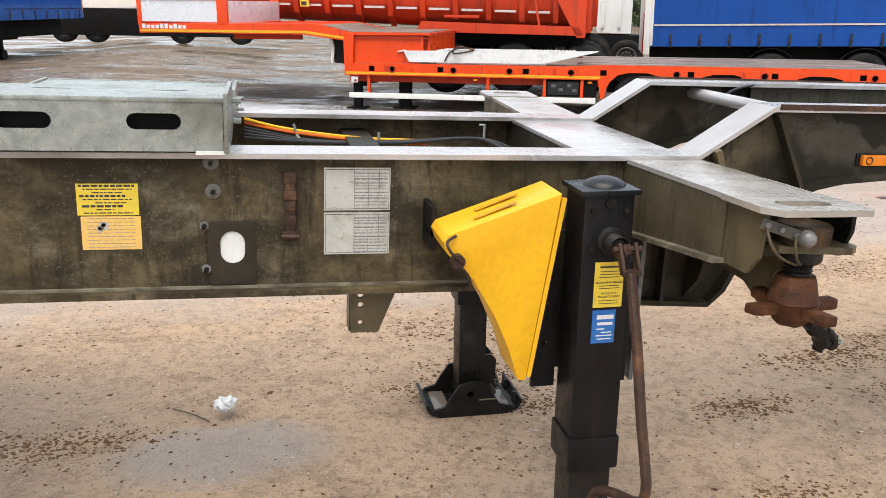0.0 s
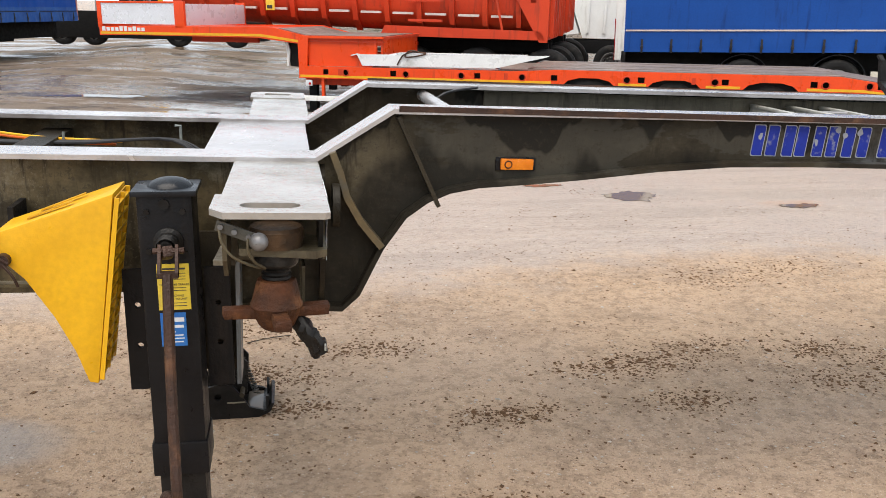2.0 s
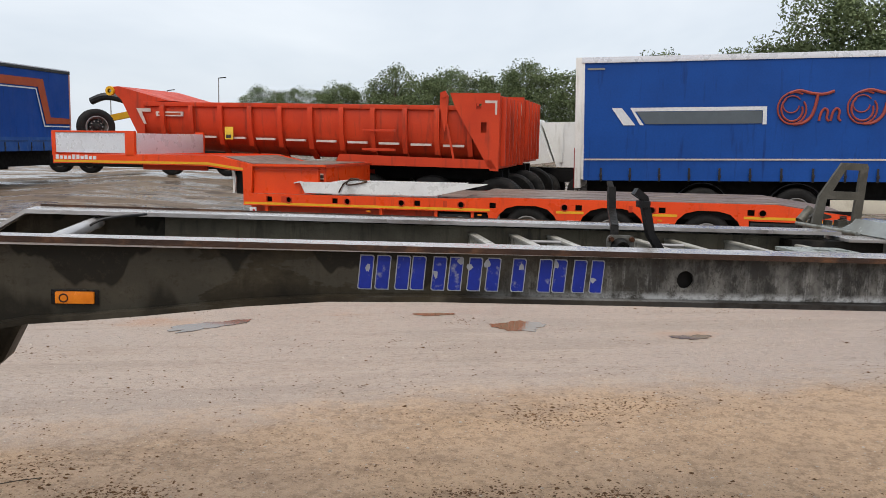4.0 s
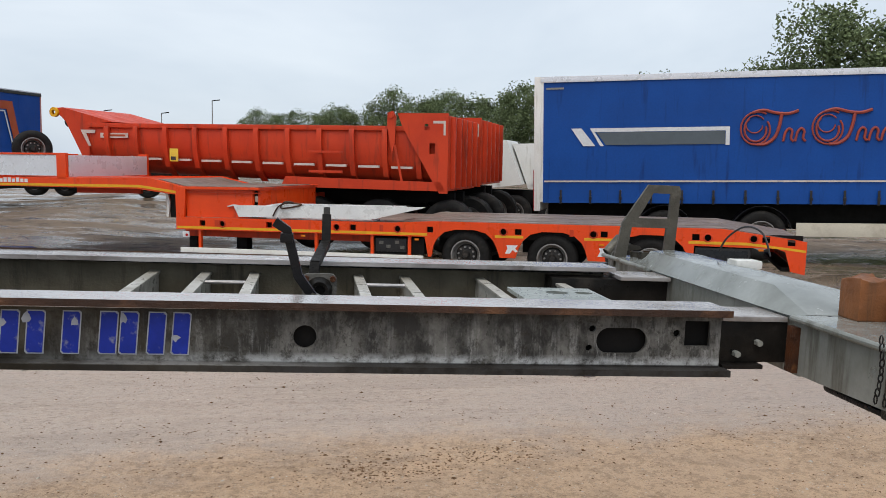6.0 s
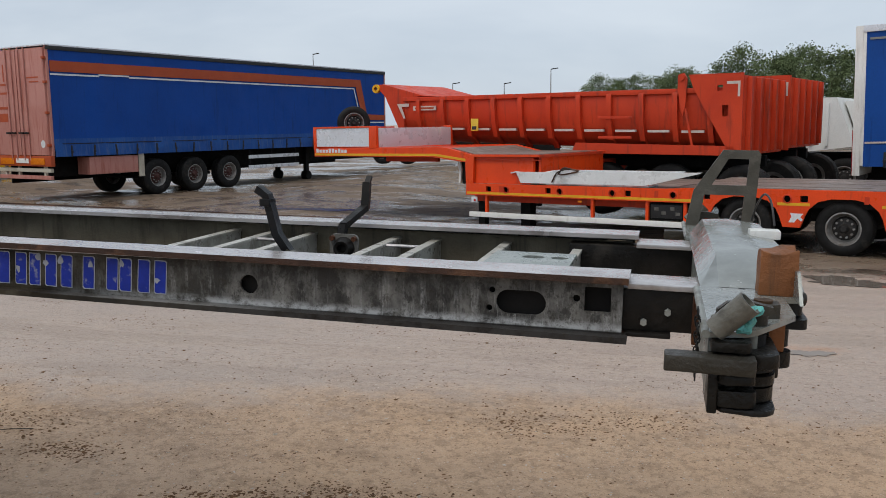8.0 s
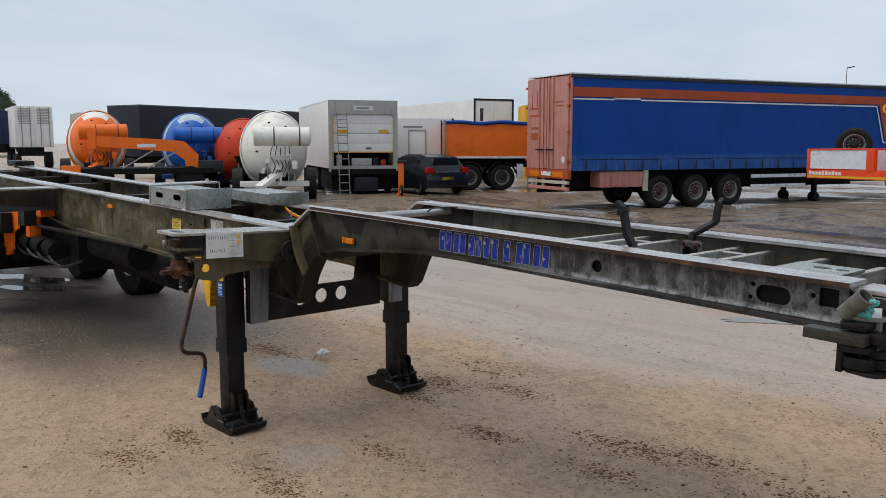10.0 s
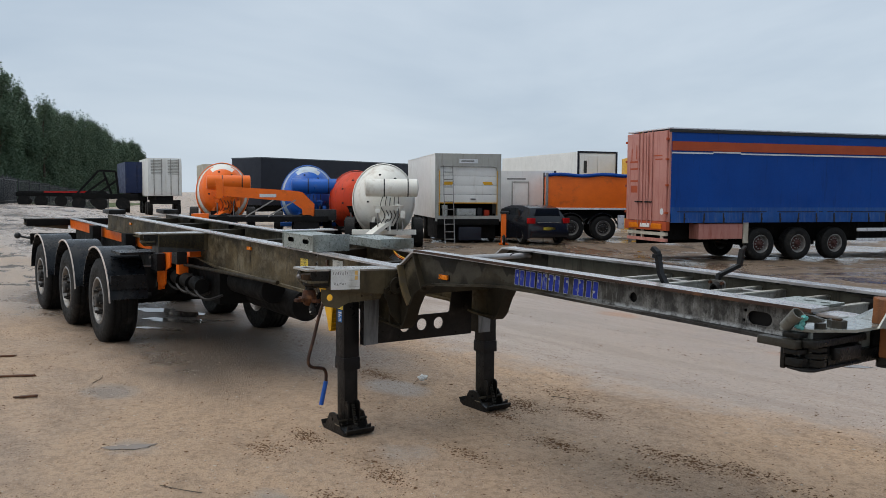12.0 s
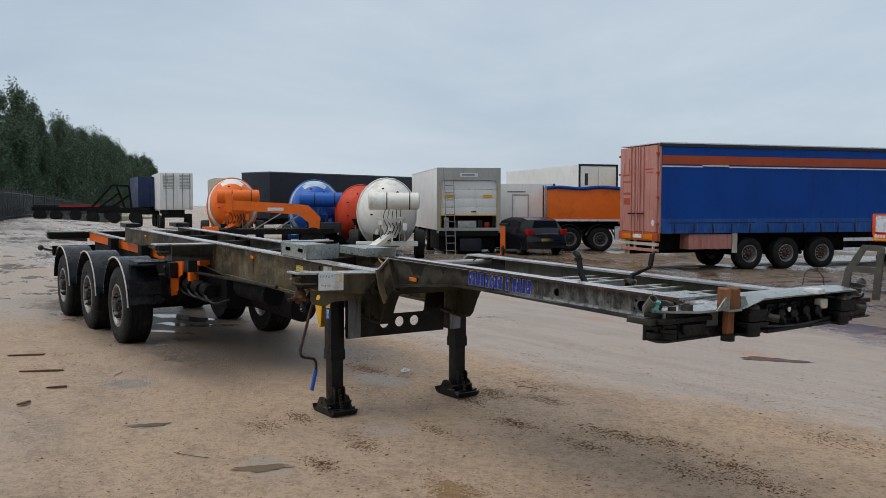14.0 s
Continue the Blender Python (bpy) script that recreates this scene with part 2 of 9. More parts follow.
M["yellow"] = surface("yellow_plastic", (0.78, 0.42, 0.014), (0.70, 0.36, 0.012), 4.0, 0.42, 0.0, 0.08, 60, (0.42, 0.25, 0.03), 0.25, 3.0)
M["sticker_y"] = surface("yellow_sticker", (0.75, 0.56, 0.06), (0.68, 0.50, 0.06), 9.0, 0.4, 0, 0.03, 60, (0.35, 0.28, 0.1), 0.2, 8.0)
M["sticker_o"] = surface("faded_orange_sticker", (0.80, 0.50, 0.12), (0.74, 0.47, 0.16), 9.0, 0.4, 0, 0.03, 60, (0.5, 0.38, 0.2), 0.2, 8.0)
M["sticker_b"] = surface("blue_label", (0.02, 0.13, 0.42), (0.025, 0.16, 0.46), 9.0, 0.35, 0, 0.03, 60)
M["paper"] = surface("white_paper", (0.72, 0.73, 0.72), (0.62, 0.63, 0.61), 9.0, 0.5, 0, 0.05, 60, (0.4, 0.4, 0.36), 0.22, 9.0)
M["plate"] = surface("grey_data_plate", (0.56, 0.57, 0.54), (0.45, 0.46, 0.43), 14.0, 0.36, 0.3, 0.06, 80, (0.22, 0.21, 0.17), 0.3, 9.0)
M["ink"] = surface("dark_print", (0.03, 0.03, 0.03), (0.05, 0.05, 0.05), 20, 0.5, 0, 0.0, 60)
M["ink_g"] = surface("grey_print", (0.24, 0.25, 0.24), (0.2, 0.2, 0.2), 20, 0.5, 0, 0.0, 60)
M["ink_w"] = surface("white_print", (0.7, 0.72, 0.74), (0.6, 0.62, 0.64), 20, 0.5, 0, 0.0, 60)
M["letter"] = surface("blue_mark_paint", (0.006, 0.022, 0.24), (0.010, 0.03, 0.30), 12, 0.45, 0, 0.05, 60, (0.30, 0.31, 0.32), 0.16, 26.0, spec=0.25)
M["letter_w"] = surface("pale_letter_edge", (0.34, 0.36, 0.40), (0.22, 0.24, 0.27), 14, 0.45, 0, 0.1, 60)
M["amber"] = surface("amber_lens", (0.75, 0.22, 0.015), (0.60, 0.15, 0.01), 20, 0.15, 0, 0.1, 60)
M["red_lens"] = surface("red_lens", (0.45, 0.01, 0.01), (0.35, 0.01, 0.01), 20, 0.15, 0, 0.1, 60)
M["orange"] = surface("orange_red_paint", (0.80, 0.068, 0.008), (0.70, 0.056, 0.008), 2.0, 0.36, 0, 0.06, 60, (0.34, 0.04, 0.012), 0.2, 1.6, True, coat=0.15, spec=0.3)
M["orange2"] = surface("faded_orange_paint", (0.60, 0.055, 0.016), (0.50, 0.042, 0.014), 1.5, 0.52, 0, 0.1, 60, (0.22, 0.035, 0.018), 0.3, 1.1, True, spec=0.25)
M["safety"] = surface("bright_orange_paint", (0.88, 0.16, 0.010), (0.80, 0.14, 0.010), 3, 0.42, 0, 0.1, 60, (0.45, 0.09, 0.02), 0.12, 2.0)
M["yellow_line"] = surface("yellow_reflective_tape", (0.75, 0.40, 0.02), (0.66, 0.34, 0.02), 8, 0.4, 0, 0.03, 60)
M["white_tape"] = surface("white_reflective_tape", (0.62, 0.55, 0.50), (0.5, 0.42, 0.38), 8, 0.5, 0, 0.03, 60)
M["silver"] = surface("aluminium_panel", (0.72, 0.74, 0.78), (0.66, 0.68, 0.72), 2.0, 0.32, 0.25, 0.03, 40, (0.55, 0.55, 0.56), 0.14, 1.0)
M["rubber"] = surface("tyre_rubber", (0.008, 0.008, 0.008), (0.014, 0.0135, 0.013), 9, 0.65, 0, 0.25, 90, (0.04, 0.036, 0.03), 0.22, 4, spec=0.18)
M["rim"] = surface("silver_rim", (0.34, 0.335, 0.325), (0.22, 0.21, 0.20), 9, 0.4, 0.5, 0.08, 60, (0.14, 0.11, 0.09), 0.35, 7)
M["rim_dark"] = surface("rusty_rim", (0.16, 0.08, 0.06), (0.10, 0.06, 0.05), 9, 0.55, 0.2, 0.1, 60)
M["tarp"] = surface("blue_tarpaulin", (0.003, 0.066, 0.31), (0.003, 0.055, 0.26), 0.9, 0.5, 0, 0.05, 25, (0.003, 0.03, 0.15), 0.2, 1.0, True, spec=0.22)
M["tarp_hem"] = surface("dusty_blue_hem", (0.012, 0.082, 0.30), (0.006, 0.055, 0.24), 1.6, 0.5, 0, 0.1, 25, (0.05, 0.10, 0.24), 0.35, 2.2, True, spec=0.25)
M["tarp_d"] = surface("dark_blue_tarpaulin", (0.001, 0.058, 0.31), (0.001, 0.048, 0.26), 0.8, 0.5, 0, 0.05, 25, (0.002, 0.032, 0.16), 0.2, 1.0, True, spec=0.2)
M["band"] = surface("rust_orange_band", (0.42, 0.075, 0.022), (0.36, 0.06, 0.02), 2, 0.5, 0, 0.04, 40)
M["pink"] = surface("faded_pink_doors", (0.52, 0.24, 0.20), (0.46, 0.19, 0.155), 1.5, 0.5, 0, 0.06, 50, (0.34, 0.10, 0.07), 0.36, 1.3, True)
M["script"] = surface("faded_red_script", (0.36, 0.06, 0.035), (0.27, 0.055, 0.05), 5, 0.5, 0, 0.02, 60)
M["grey_p"] = surface("grey_print_panel", (0.10, 0.125, 0.145), (0.085, 0.105, 0.12), 3, 0.5, 0, 0.03, 60)
M["white_v"] = surface("dirty_white_paint", (0.80, 0.80, 0.77), (0.72, 0.72, 0.69), 1.6, 0.45, 0, 0.05, 40, (0.50, 0.48, 0.43), 0.16, 1.2, True)
M["cream"] = surface("cream_white_paint", (0.60, 0.56, 0.46), (0.52, 0.48, 0.40), 1.6, 0.45, 0, 0.05, 40, (0.3, 0.25, 0.18), 0.3, 1.4)
M["white_drum"] = surface("white_drum_paint", (0.80, 0.79, 0.73), (0.72, 0.70, 0.63), 1.5, 0.42, 0, 0.06, 40, (0.42, 0.36, 0.28), 0.2, 1.3)
M["blue_p"] = surface("bright_blue_paint", (0.012, 0.12, 0.50), (0.012, 0.10, 0.42), 2, 0.4, 0, 0.05, 40, (0.1, 0.15, 0.25), 0.2, 1.5)
M["navy"] = surface("navy_black_paint", (0.009, 0.011, 0.020), (0.011, 0.014, 0.025), 1.5, 0.45, 0, 0.04, 30)
M["car"] = surface("black_car_paint", (0.008, 0.009, 0.013), (0.012, 0.012, 0.016), 2, 0.22, 0, 0.0, 30, coat=0.25, rough_var=0.05)
M["glass"] = surface("dark_glass", (0.012, 0.014, 0.017), (0.014, 0.016, 0.02), 2, 0.07, 0, 0.0, 30, rough_var=0.03)
# near black; also used for sheets that stand in for shade
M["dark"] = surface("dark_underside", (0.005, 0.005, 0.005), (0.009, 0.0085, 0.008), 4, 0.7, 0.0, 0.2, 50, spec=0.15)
M["deck"] = surface("worn_deck_boards", (0.20, 0.155, 0.13), (0.14, 0.11, 0.095), 3, 0.5, 0, 0.25, 40, (0.3, 0.24, 0.2), 0.25, 2)
M["wood"] = surface("wet_rusty_wood", (0.25, 0.092, 0.03), (0.16, 0.06, 0.022), 9, 0.55, 0, 0.4, 70, (0.06, 0.035, 0.02), 0.28, 5.0, True)
M["frame"] = surface("stained_guard_steel", (0.10, 0.095, 0.078), (0.06, 0.056, 0.046), 9, 0.5, 0.15, 0.3, 90, (0.16, 0.15, 0.125), 0.3, 6.0)
# darker copy of the yellow, with the shade of hollows in its colour
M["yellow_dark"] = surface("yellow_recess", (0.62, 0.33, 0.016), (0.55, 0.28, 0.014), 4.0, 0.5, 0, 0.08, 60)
M["disc"] = surface("wheel_disc", (0.026, 0.024, 0.023), (0.016, 0.015, 0.014), 9, 0.5, 0.1, 0.2, 60, (0.11, 0.09, 0.075), 0.3, 9.0)
M["stack"] = surface("worn_lock_steel", (0.014, 0.013, 0.011), (0.006, 0.006, 0.0055), 14, 0.34, 0.1, 0.4, 70, (0.05, 0.047, 0.04), 0.14, 12.0, spec=0.22)
M["ramp"] = surface("pale_aluminium_ramp", (0.78, 0.80, 0.80), (0.70, 0.72, 0.72), 3.0, 0.35, 0.15, 0.05, 60, (0.4, 0.4, 0.38), 0.25, 3.0)
M["cover"] = surface("galvanised_cover", (0.33, 0.35, 0.335), (0.22, 0.235, 0.22), 7.0, 0.17, 0.35, 0.08, 70, (0.15, 0.15, 0.12), 0.28, 3.0)
M["roofdark"] = surface("black_roof_rail", (0.02, 0.021, 0.022), (0.03, 0.03, 0.03), 3.0, 0.45, 0, 0.05, 40)
# greys lightened for the bright sky reflection on the wet plate tops
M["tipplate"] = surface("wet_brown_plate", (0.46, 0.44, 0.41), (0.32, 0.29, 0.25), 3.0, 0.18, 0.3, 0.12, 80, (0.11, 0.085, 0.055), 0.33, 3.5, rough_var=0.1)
M["cable_b"] = surface("black_hose", (0.015, 0.015, 0.016), (0.025, 0.025, 0.026), 9, 0.4, 0, 0.05, 60)
M["cable_y"] = surface("yellow_hose", (0.75, 0.40, 0.015), (0.66, 0.36, 0.02), 9, 0.4, 0, 0.05, 60)
M["cable_o"] = surface("orange_hose", (0.65, 0.12, 0.01), (0.55, 0.10, 0.01), 9, 0.4, 0, 0.05, 60)
M["mudguard"] = surface("blue_black_mudguard", (0.005, 0.0065, 0.009), (0.009, 0.011, 0.014), 4, 0.3, 0, 0.1, 60, (0.03, 0.03, 0.03), 0.28, 3, spec=0.3)
M["rope"] = surface("turquoise_rope", (0.10, 0.42, 0.40), (0.2, 0.5, 0.48), 30, 0.8, 0, 0.5, 160)
M["grip"] = surface("blue_plastic_grip", (0.015, 0.10, 0.42), (0.015, 0.08, 0.36), 12, 0.4, 0, 0.05, 60)
M["stone"] = surface("small_stones", (0.64, 0.58, 0.50), (0.30, 0.25, 0.20), 30, 0.6, 0, 0.3, 90, random=0)
M["sand"] = surface("loose_sand", (0.36, 0.235, 0.135), (0.24, 0.15, 0.085), 20, 0.85, 0, 0.4, 90, spec=0.1)
M["scrap"] = surface("wet_split_wood", (0.15, 0.062, 0.028), (0.08, 0.034, 0.018), 30, 0.6, 0, 0.6, 90, (0.03, 0.02, 0.013), 0.4, 14.0)
M["hub_red"] = surface("rusty_red_hub", (0.085, 0.026, 0.022), (0.05, 0.022, 0.018), 9, 0.55, 0, 0.3, 60, (0.03, 0.022, 0.018), 0.4, 6.0)
M["clod"] = surface("dark_clods", (0.20, 0.112, 0.060), (0.10, 0.057, 0.032), 20, 0.85, 0, 0.4, 90, spec=0.08)
M["leaf"] = surface("tree_leaves", (0.115, 0.155, 0.075), (0.15, 0.19, 0.095), 0.35, 0.8, 0, 0.0, 5, (0.07, 0.10, 0.048), 0.4, 0.5, spec=0.1)
M["leaf_d"] = surface("poplar_leaves", (0.10, 0.15, 0.10), (0.13, 0.18, 0.12), 0.3, 0.8, 0, 0.0, 5, (0.065, 0.10, 0.068), 0.4, 0.4, spec=0.1)
M["bark"] = surface("bark", (0.09, 0.07, 0.05), (0.06, 0.05, 0.04), 6, 0.85, 0, 0.5, 30)
M["fence"] = surface("dark_fence_paint", (0.016, 0.02, 0.024), (0.022, 0.026, 0.03), 3, 0.5, 0, 0.05, 40)
M["grass"] = surface("verge_grass", (0.07, 0.10, 0.03), (0.10, 0.11, 0.045), 0.6, 0.8, 0, 0.5, 18, (0.14, 0.12, 0.08), 0.3, 0.4)
M["bracket_w"] = surface("grey_washer_steel", (0.16, 0.155, 0.14), (0.10, 0.095, 0.085), 30, 0.5, 0.2, 0.3, 90)
M["gusset"] = surface("worn_gusset", (0.15, 0.11, 0.055), (0.085, 0.072, 0.048), 12, 0.45, 0.2, 0.2, 90, (0.1, 0.09, 0.07), 0.3, 6)
M["inner"] = surface("stained_inner_steel", (0.16, 0.138, 0.095), (0.09, 0.076, 0.052), 7, 0.5, 0.1, 0.3, 90, (0.045, 0.037, 0.026), 0.34, 3.0, True)
M["rung"] = surface("pale_rung_steel", (0.55, 0.54, 0.50), (0.36, 0.34, 0.29), 9, 0.35, 0.2, 0.2, 90, (0.15, 0.125, 0.09), 0.3, 5.0)
M["slate"] = surface("slate_grey_paint", (0.035, 0.040, 0.045), (0.022, 0.025, 0.028), 5, 0.42, 0.1, 0.2, 80, (0.07, 0.068, 0.06), 0.28, 3.0, True)
M["nose_dark"] = surface("greasy_black_fittings", (0.006, 0.006, 0.006), (0.012, 0.0115, 0.011), 14, 0.36, 0.0, 0.4, 70, (0.035, 0.032, 0.028), 0.16, 12.0, spec=0.25)
M["lip"] = surface("pale_weld_edge", (0.24, 0.21, 0.15), (0.12, 0.10, 0.07), 20, 0.5, 0, 0.4, 120, (0.05, 0.04, 0.028), 0.36, 9)
M["ball"] = surface("worn_ball_steel", (0.24, 0.24, 0.245), (0.14, 0.135, 0.13), 30, 0.4, 0.4, 0.15, 90, (0.1, 0.085, 0.07), 0.3, 30)
M["bolster"] = surface("bolster_steel", (0.125, 0.103, 0.062), (0.065, 0.052, 0.031), 5.0, 0.42, 0.2, 0.3, 60, (0.045, 0.035, 0.022), 0.42, 2.2, True)
M["rust_steel"] = surface("greasy_brown_steel", (0.085, 0.048, 0.024), (0.032, 0.020, 0.012), 14, 0.5, 0.1, 0.4, 90, (0.012, 0.010, 0.008), 0.4, 10.0, spec=0.18)
M['bracket'] = surface('grey_bracket', (0.20, 0.21, 0.22), (0.13, 0.14, 0.145), 5, 0.42, 0.2, 0.2, 80, (0.05, 0.05, 0.045), 0.35, 3, True)
M["cone"] = surface("worn_cone_steel", (0.17, 0.165, 0.14), (0.10, 0.095, 0.08), 18, 0.45, 0.2, 0.3, 80, (0.05, 0.045, 0.035), 0.35, 14)
M["lever"] = surface("worn_lever_steel", (0.055, 0.05, 0.039), (0.026, 0.024, 0.019), 12, 0.45, 0.25, 0.4, 80, (0.04, 0.036, 0.03), 0.35, 9.0)
M["frame_g"] = surface("grey_door_frame", (0.42, 0.42, 0.39), (0.36, 0.36, 0.33), 3, 0.45, 0.1, 0.05, 40, (0.2, 0.19, 0.16), 0.3, 2, True)
M["navy_c"] = surface("navy_container_paint", (0.010, 0.022, 0.075), (0.014, 0.028, 0.09), 1.5, 0.45, 0, 0.05, 40, (0.05, 0.05, 0.06), 0.25, 1.5)


M["white_band"] = surface("pale_blue_white_paint", (0.35, 0.48, 0.62), (0.55, 0.58, 0.6), 1.2, 0.42, 0, 0.05, 40, (0.3, 0.3, 0.28), 0.25, 1.5)


def ground_material():
    m = bpy.data.materials.new("wet_sandy_yard")
    m.use_nodes = True
    nt = m.node_tree
    p = nt.nodes["Principled BSDF"]
    geo = nt.nodes.new("ShaderNodeNewGeometry")

    def noise_at(sc, detail, rgh=0.6, stretch=None):
        n = nt.nodes.new("ShaderNodeTexNoise")
        n.inputs["Scale"].default_value, n.inputs["Detail"].default_value, n.inputs["Roughness"].default_value = sc, detail, rgh
        src = geo.outputs["Position"]
        if stretch:
            mp = nt.nodes.new("ShaderNodeMapping")
            mp.inputs["Rotation"].default_value = (0, 0, radians(12))
            mp.inputs["Scale"].default_value = stretch
            nt.links.new(src, mp.inputs["Vector"])
            src = mp.outputs[0]
        nt.links.new(src, n.inputs["Vector"])
        return n.outputs["Fac"]

    def band(fac, lo, hi, a=0.0, b=1.0):
        r = nt.nodes.new("ShaderNodeMapRange")
        r.interpolation_type = "SMOOTHSTEP"
        for k, v in (("From Min", lo), ("From Max", hi), ("To Min", a), ("To Max", b)):
            r.inputs[k].default_value = v
        nt.links.new(fac, r.inputs["Value"])
        return r.outputs[0]

    def mix(fac, a, b):
        x = nt.nodes.new("ShaderNodeMix")
        x.data_type = "RGBA"
        nt.links.new(fac, x.inputs["Factor"])
        for v, s in ((a, "A"), (b, "B")):
            if isinstance(v, tuple):
                x.inputs[s].default_value = (*v, 1)
            else:
                nt.links.new(v, x.inputs[s])
        return x.outputs["Result"]

    def maths(op, a, b):
        n = nt.nodes.new("ShaderNodeMath")
        n.operation = op
        for k, v in enumerate((a, b)):
            if isinstance(v, (int, float)):
                n.inputs[k].default_value = v
            else:
                nt.links.new(v, n.inputs[k])
        return n.outputs[0]

    sep = nt.nodes.new("ShaderNodeSeparateXYZ")
    nt.links.new(geo.outputs["Position"], sep.inputs[0])
    X, Y = sep.outputs["X"], sep.outputs["Y"]
    big, mid = noise_at(0.28, 4, 0.6, (0.8, 1.2, 1)), noise_at(1.7, 8, 0.7, (0.9, 1.1, 1))
    fine, grit, spot = noise_at(16, 6, 0.7), noise_at(95, 3, 0.7), noise_at(38, 4, 0.7)
    # sandy tan with browner and greyer drifts
    col = mix(band(big, 0.40, 0.62), (0.535, 0.372, 0.245), (0.475, 0.340, 0.236))
    col = mix(band(mid, 0.46, 0.62, 0, 0.6), col, (0.39, 0.278, 0.192))
    col = mix(band(noise_at(5.5, 6, 0.7), 0.46, 0.66, 0, 0.55), col, (0.54, 0.385, 0.262))
    col = mix(band(fine, 0.50, 0.58, 0, 0.5), col, (0.27, 0.185, 0.122))
    # the washed grey lane behind the trailer
    lane = maths("ADD", maths("SUBTRACT", Y, maths("MULTIPLY", X, 0.10)), maths("ADD", maths("MULTIPLY", mid, 1.6), maths("MULTIPLY", big, 1.2)))
    wash = maths("MULTIPLY", band(lane, 6.0, 7.0), band(lane, 19.0, 14.5))
    track = noise_at(0.8, 6, 0.7, (0.35, 2.2, 1))
    col = mix(maths("MULTIPLY", wash, 0.80), col, (0.365, 0.305, 0.265))
    col = mix(maths("MULTIPLY", wash, band(track, 0.50, 0.60, 0, 0.5)), col, (0.30, 0.245, 0.205))
    col = mix(maths("MULTIPLY", wash, band(noise_at(22, 6, 0.75, (0.8, 1.4, 1)), 0.53, 0.60, 0, 0.6)), col, (0.20, 0.155, 0.122))
    col = mix(maths("MULTIPLY", wash, band(noise_at(60, 4, 0.7, (0.7, 1.3, 1)), 0.60, 0.64, 0, 0.7)), col, (0.11, 0.082, 0.062))
    for cx, cy, size in ((-2.5, 8.8, 0.5), (1.2, 8.0, 0.45), (2.8, 8.2, 0.35), (6.0, 7.15, 0.4)):
        dx, dy = maths("SUBTRACT", X, cx), maths("MULTIPLY", maths("SUBTRACT", Y, cy), 1.8)
        silt = maths("ADD", maths("ADD", maths("MULTIPLY", dx, dx), maths("MULTIPLY", dy, dy)), maths("MULTIPLY", mid, 0.8))
        col = mix(maths("MULTIPLY", band(silt, size + 0.15, size - 0.1), 0.55), col, (0.40, 0.205, 0.105))
    # churned mud with ruts, crumbs and pebbles
    churn = band(noise_at(0.9, 5, 0.6, (0.6, 1.6, 1)), 0.50, 0.60)
    dry = maths("SUBTRACT", 1.0, maths("MULTIPLY", wash, 0.75))
    rut = band(noise_at(11.0, 8, 0.75, (0.6, 1.6, 1)), 0.50, 0.55)
    col = mix(maths("MULTIPLY", maths("MULTIPLY", maths("MULTIPLY", rut, churn), dry), 0.22), col, (0.22, 0.135, 0.080))
    col = mix(maths("MULTIPLY", band(spot, 0.56, 0.60), maths("MULTIPLY", dry, maths("ADD", maths("MULTIPLY", churn, 0.22), 0.36))), col, (0.15, 0.088, 0.050))
    col = mix(maths("MULTIPLY", band(grit, 0.62, 0.68), maths("ADD", maths("MULTIPLY", dry, 0.6), 0.25)), col, (0.66, 0.57, 0.47))
    col = mix(maths("MULTIPLY", band(grit, 0.38, 0.32), maths("ADD", maths("MULTIPLY", dry, 0.55), 0.25)), col, (0.14, 0.088, 0.054))
    # darker damp ground on the camera's side of the trailer
    near = maths("ADD", Y, maths("ADD", maths("MULTIPLY", mid, 1.5), maths("MULTIPLY", big, 1.0)))
    col = mix(band(near, 4.0, 2.4, 0, 0.06), col, (0.26, 0.195, 0.142))
    # damp grey patches under the frame and round the puddles
    damp = 0.0
    for cx, cy, flat, size in ((-0.2, 3.25, 3.0, 0.50), (0.385, 0.54, 2.0, 0.30), (2.10, 0.90, 2.5, 0.34), (1.67, 2.13, 1.5, 0.30), (-1.6, 0.9, 2.0, 0.40)):
        dx, dy = maths("SUBTRACT", X, cx), maths("SUBTRACT", Y, cy)
        dist = maths("ADD", maths("ADD", maths("MULTIPLY", dx, dx), maths("MULTIPLY", maths("MULTIPLY", dy, dy), flat)), maths("MULTIPLY", mid, 0.4))
        damp = maths("MAXIMUM", damp, band(dist, size, size * 0.5))
    col = mix(maths("MULTIPLY", damp, 0.6), col, (0.34, 0.31, 0.285))
    # soaked yard beyond: brown mud, dark wet seams and standing film
    far = maths("ADD", Y, maths("ADD", maths("MULTIPLY", big, 3.0), maths("MULTIPLY", mid, 2.0)))
    soak = maths("MULTIPLY", band(far, 11.8, 14.6), band(X, -34.0, -22.0))
    film = band(noise_at(0.33, 7, 0.72, (0.8, 1.1, 1)), 0.46, 0.56)
    seam = band(noise_at(0.95, 8, 0.78, (0.85, 1.1, 1)), 0.53, 0.575)
    col = mix(maths("MULTIPLY", soak, 0.90), col, (0.150, 0.110, 0.076))
    col = mix(maths("MULTIPLY", maths("MULTIPLY", soak, seam), 0.9), col, (0.060, 0.044, 0.033))
    west = maths("MULTIPLY", band(X, -6.5, -10.0), maths("SUBTRACT", 1.0, soak))
    pools = band(noise_at(0.62, 7, 0.72, (0.9, 1.3, 1)), 0.535, 0.575)
    col = mix(maths("MULTIPLY", west, 0.5), col, (0.37, 0.315, 0.27))
    col = mix(maths("MULTIPLY", maths("MULTIPLY", west, pools), 0.85), col, (0.075, 0.060, 0.047))
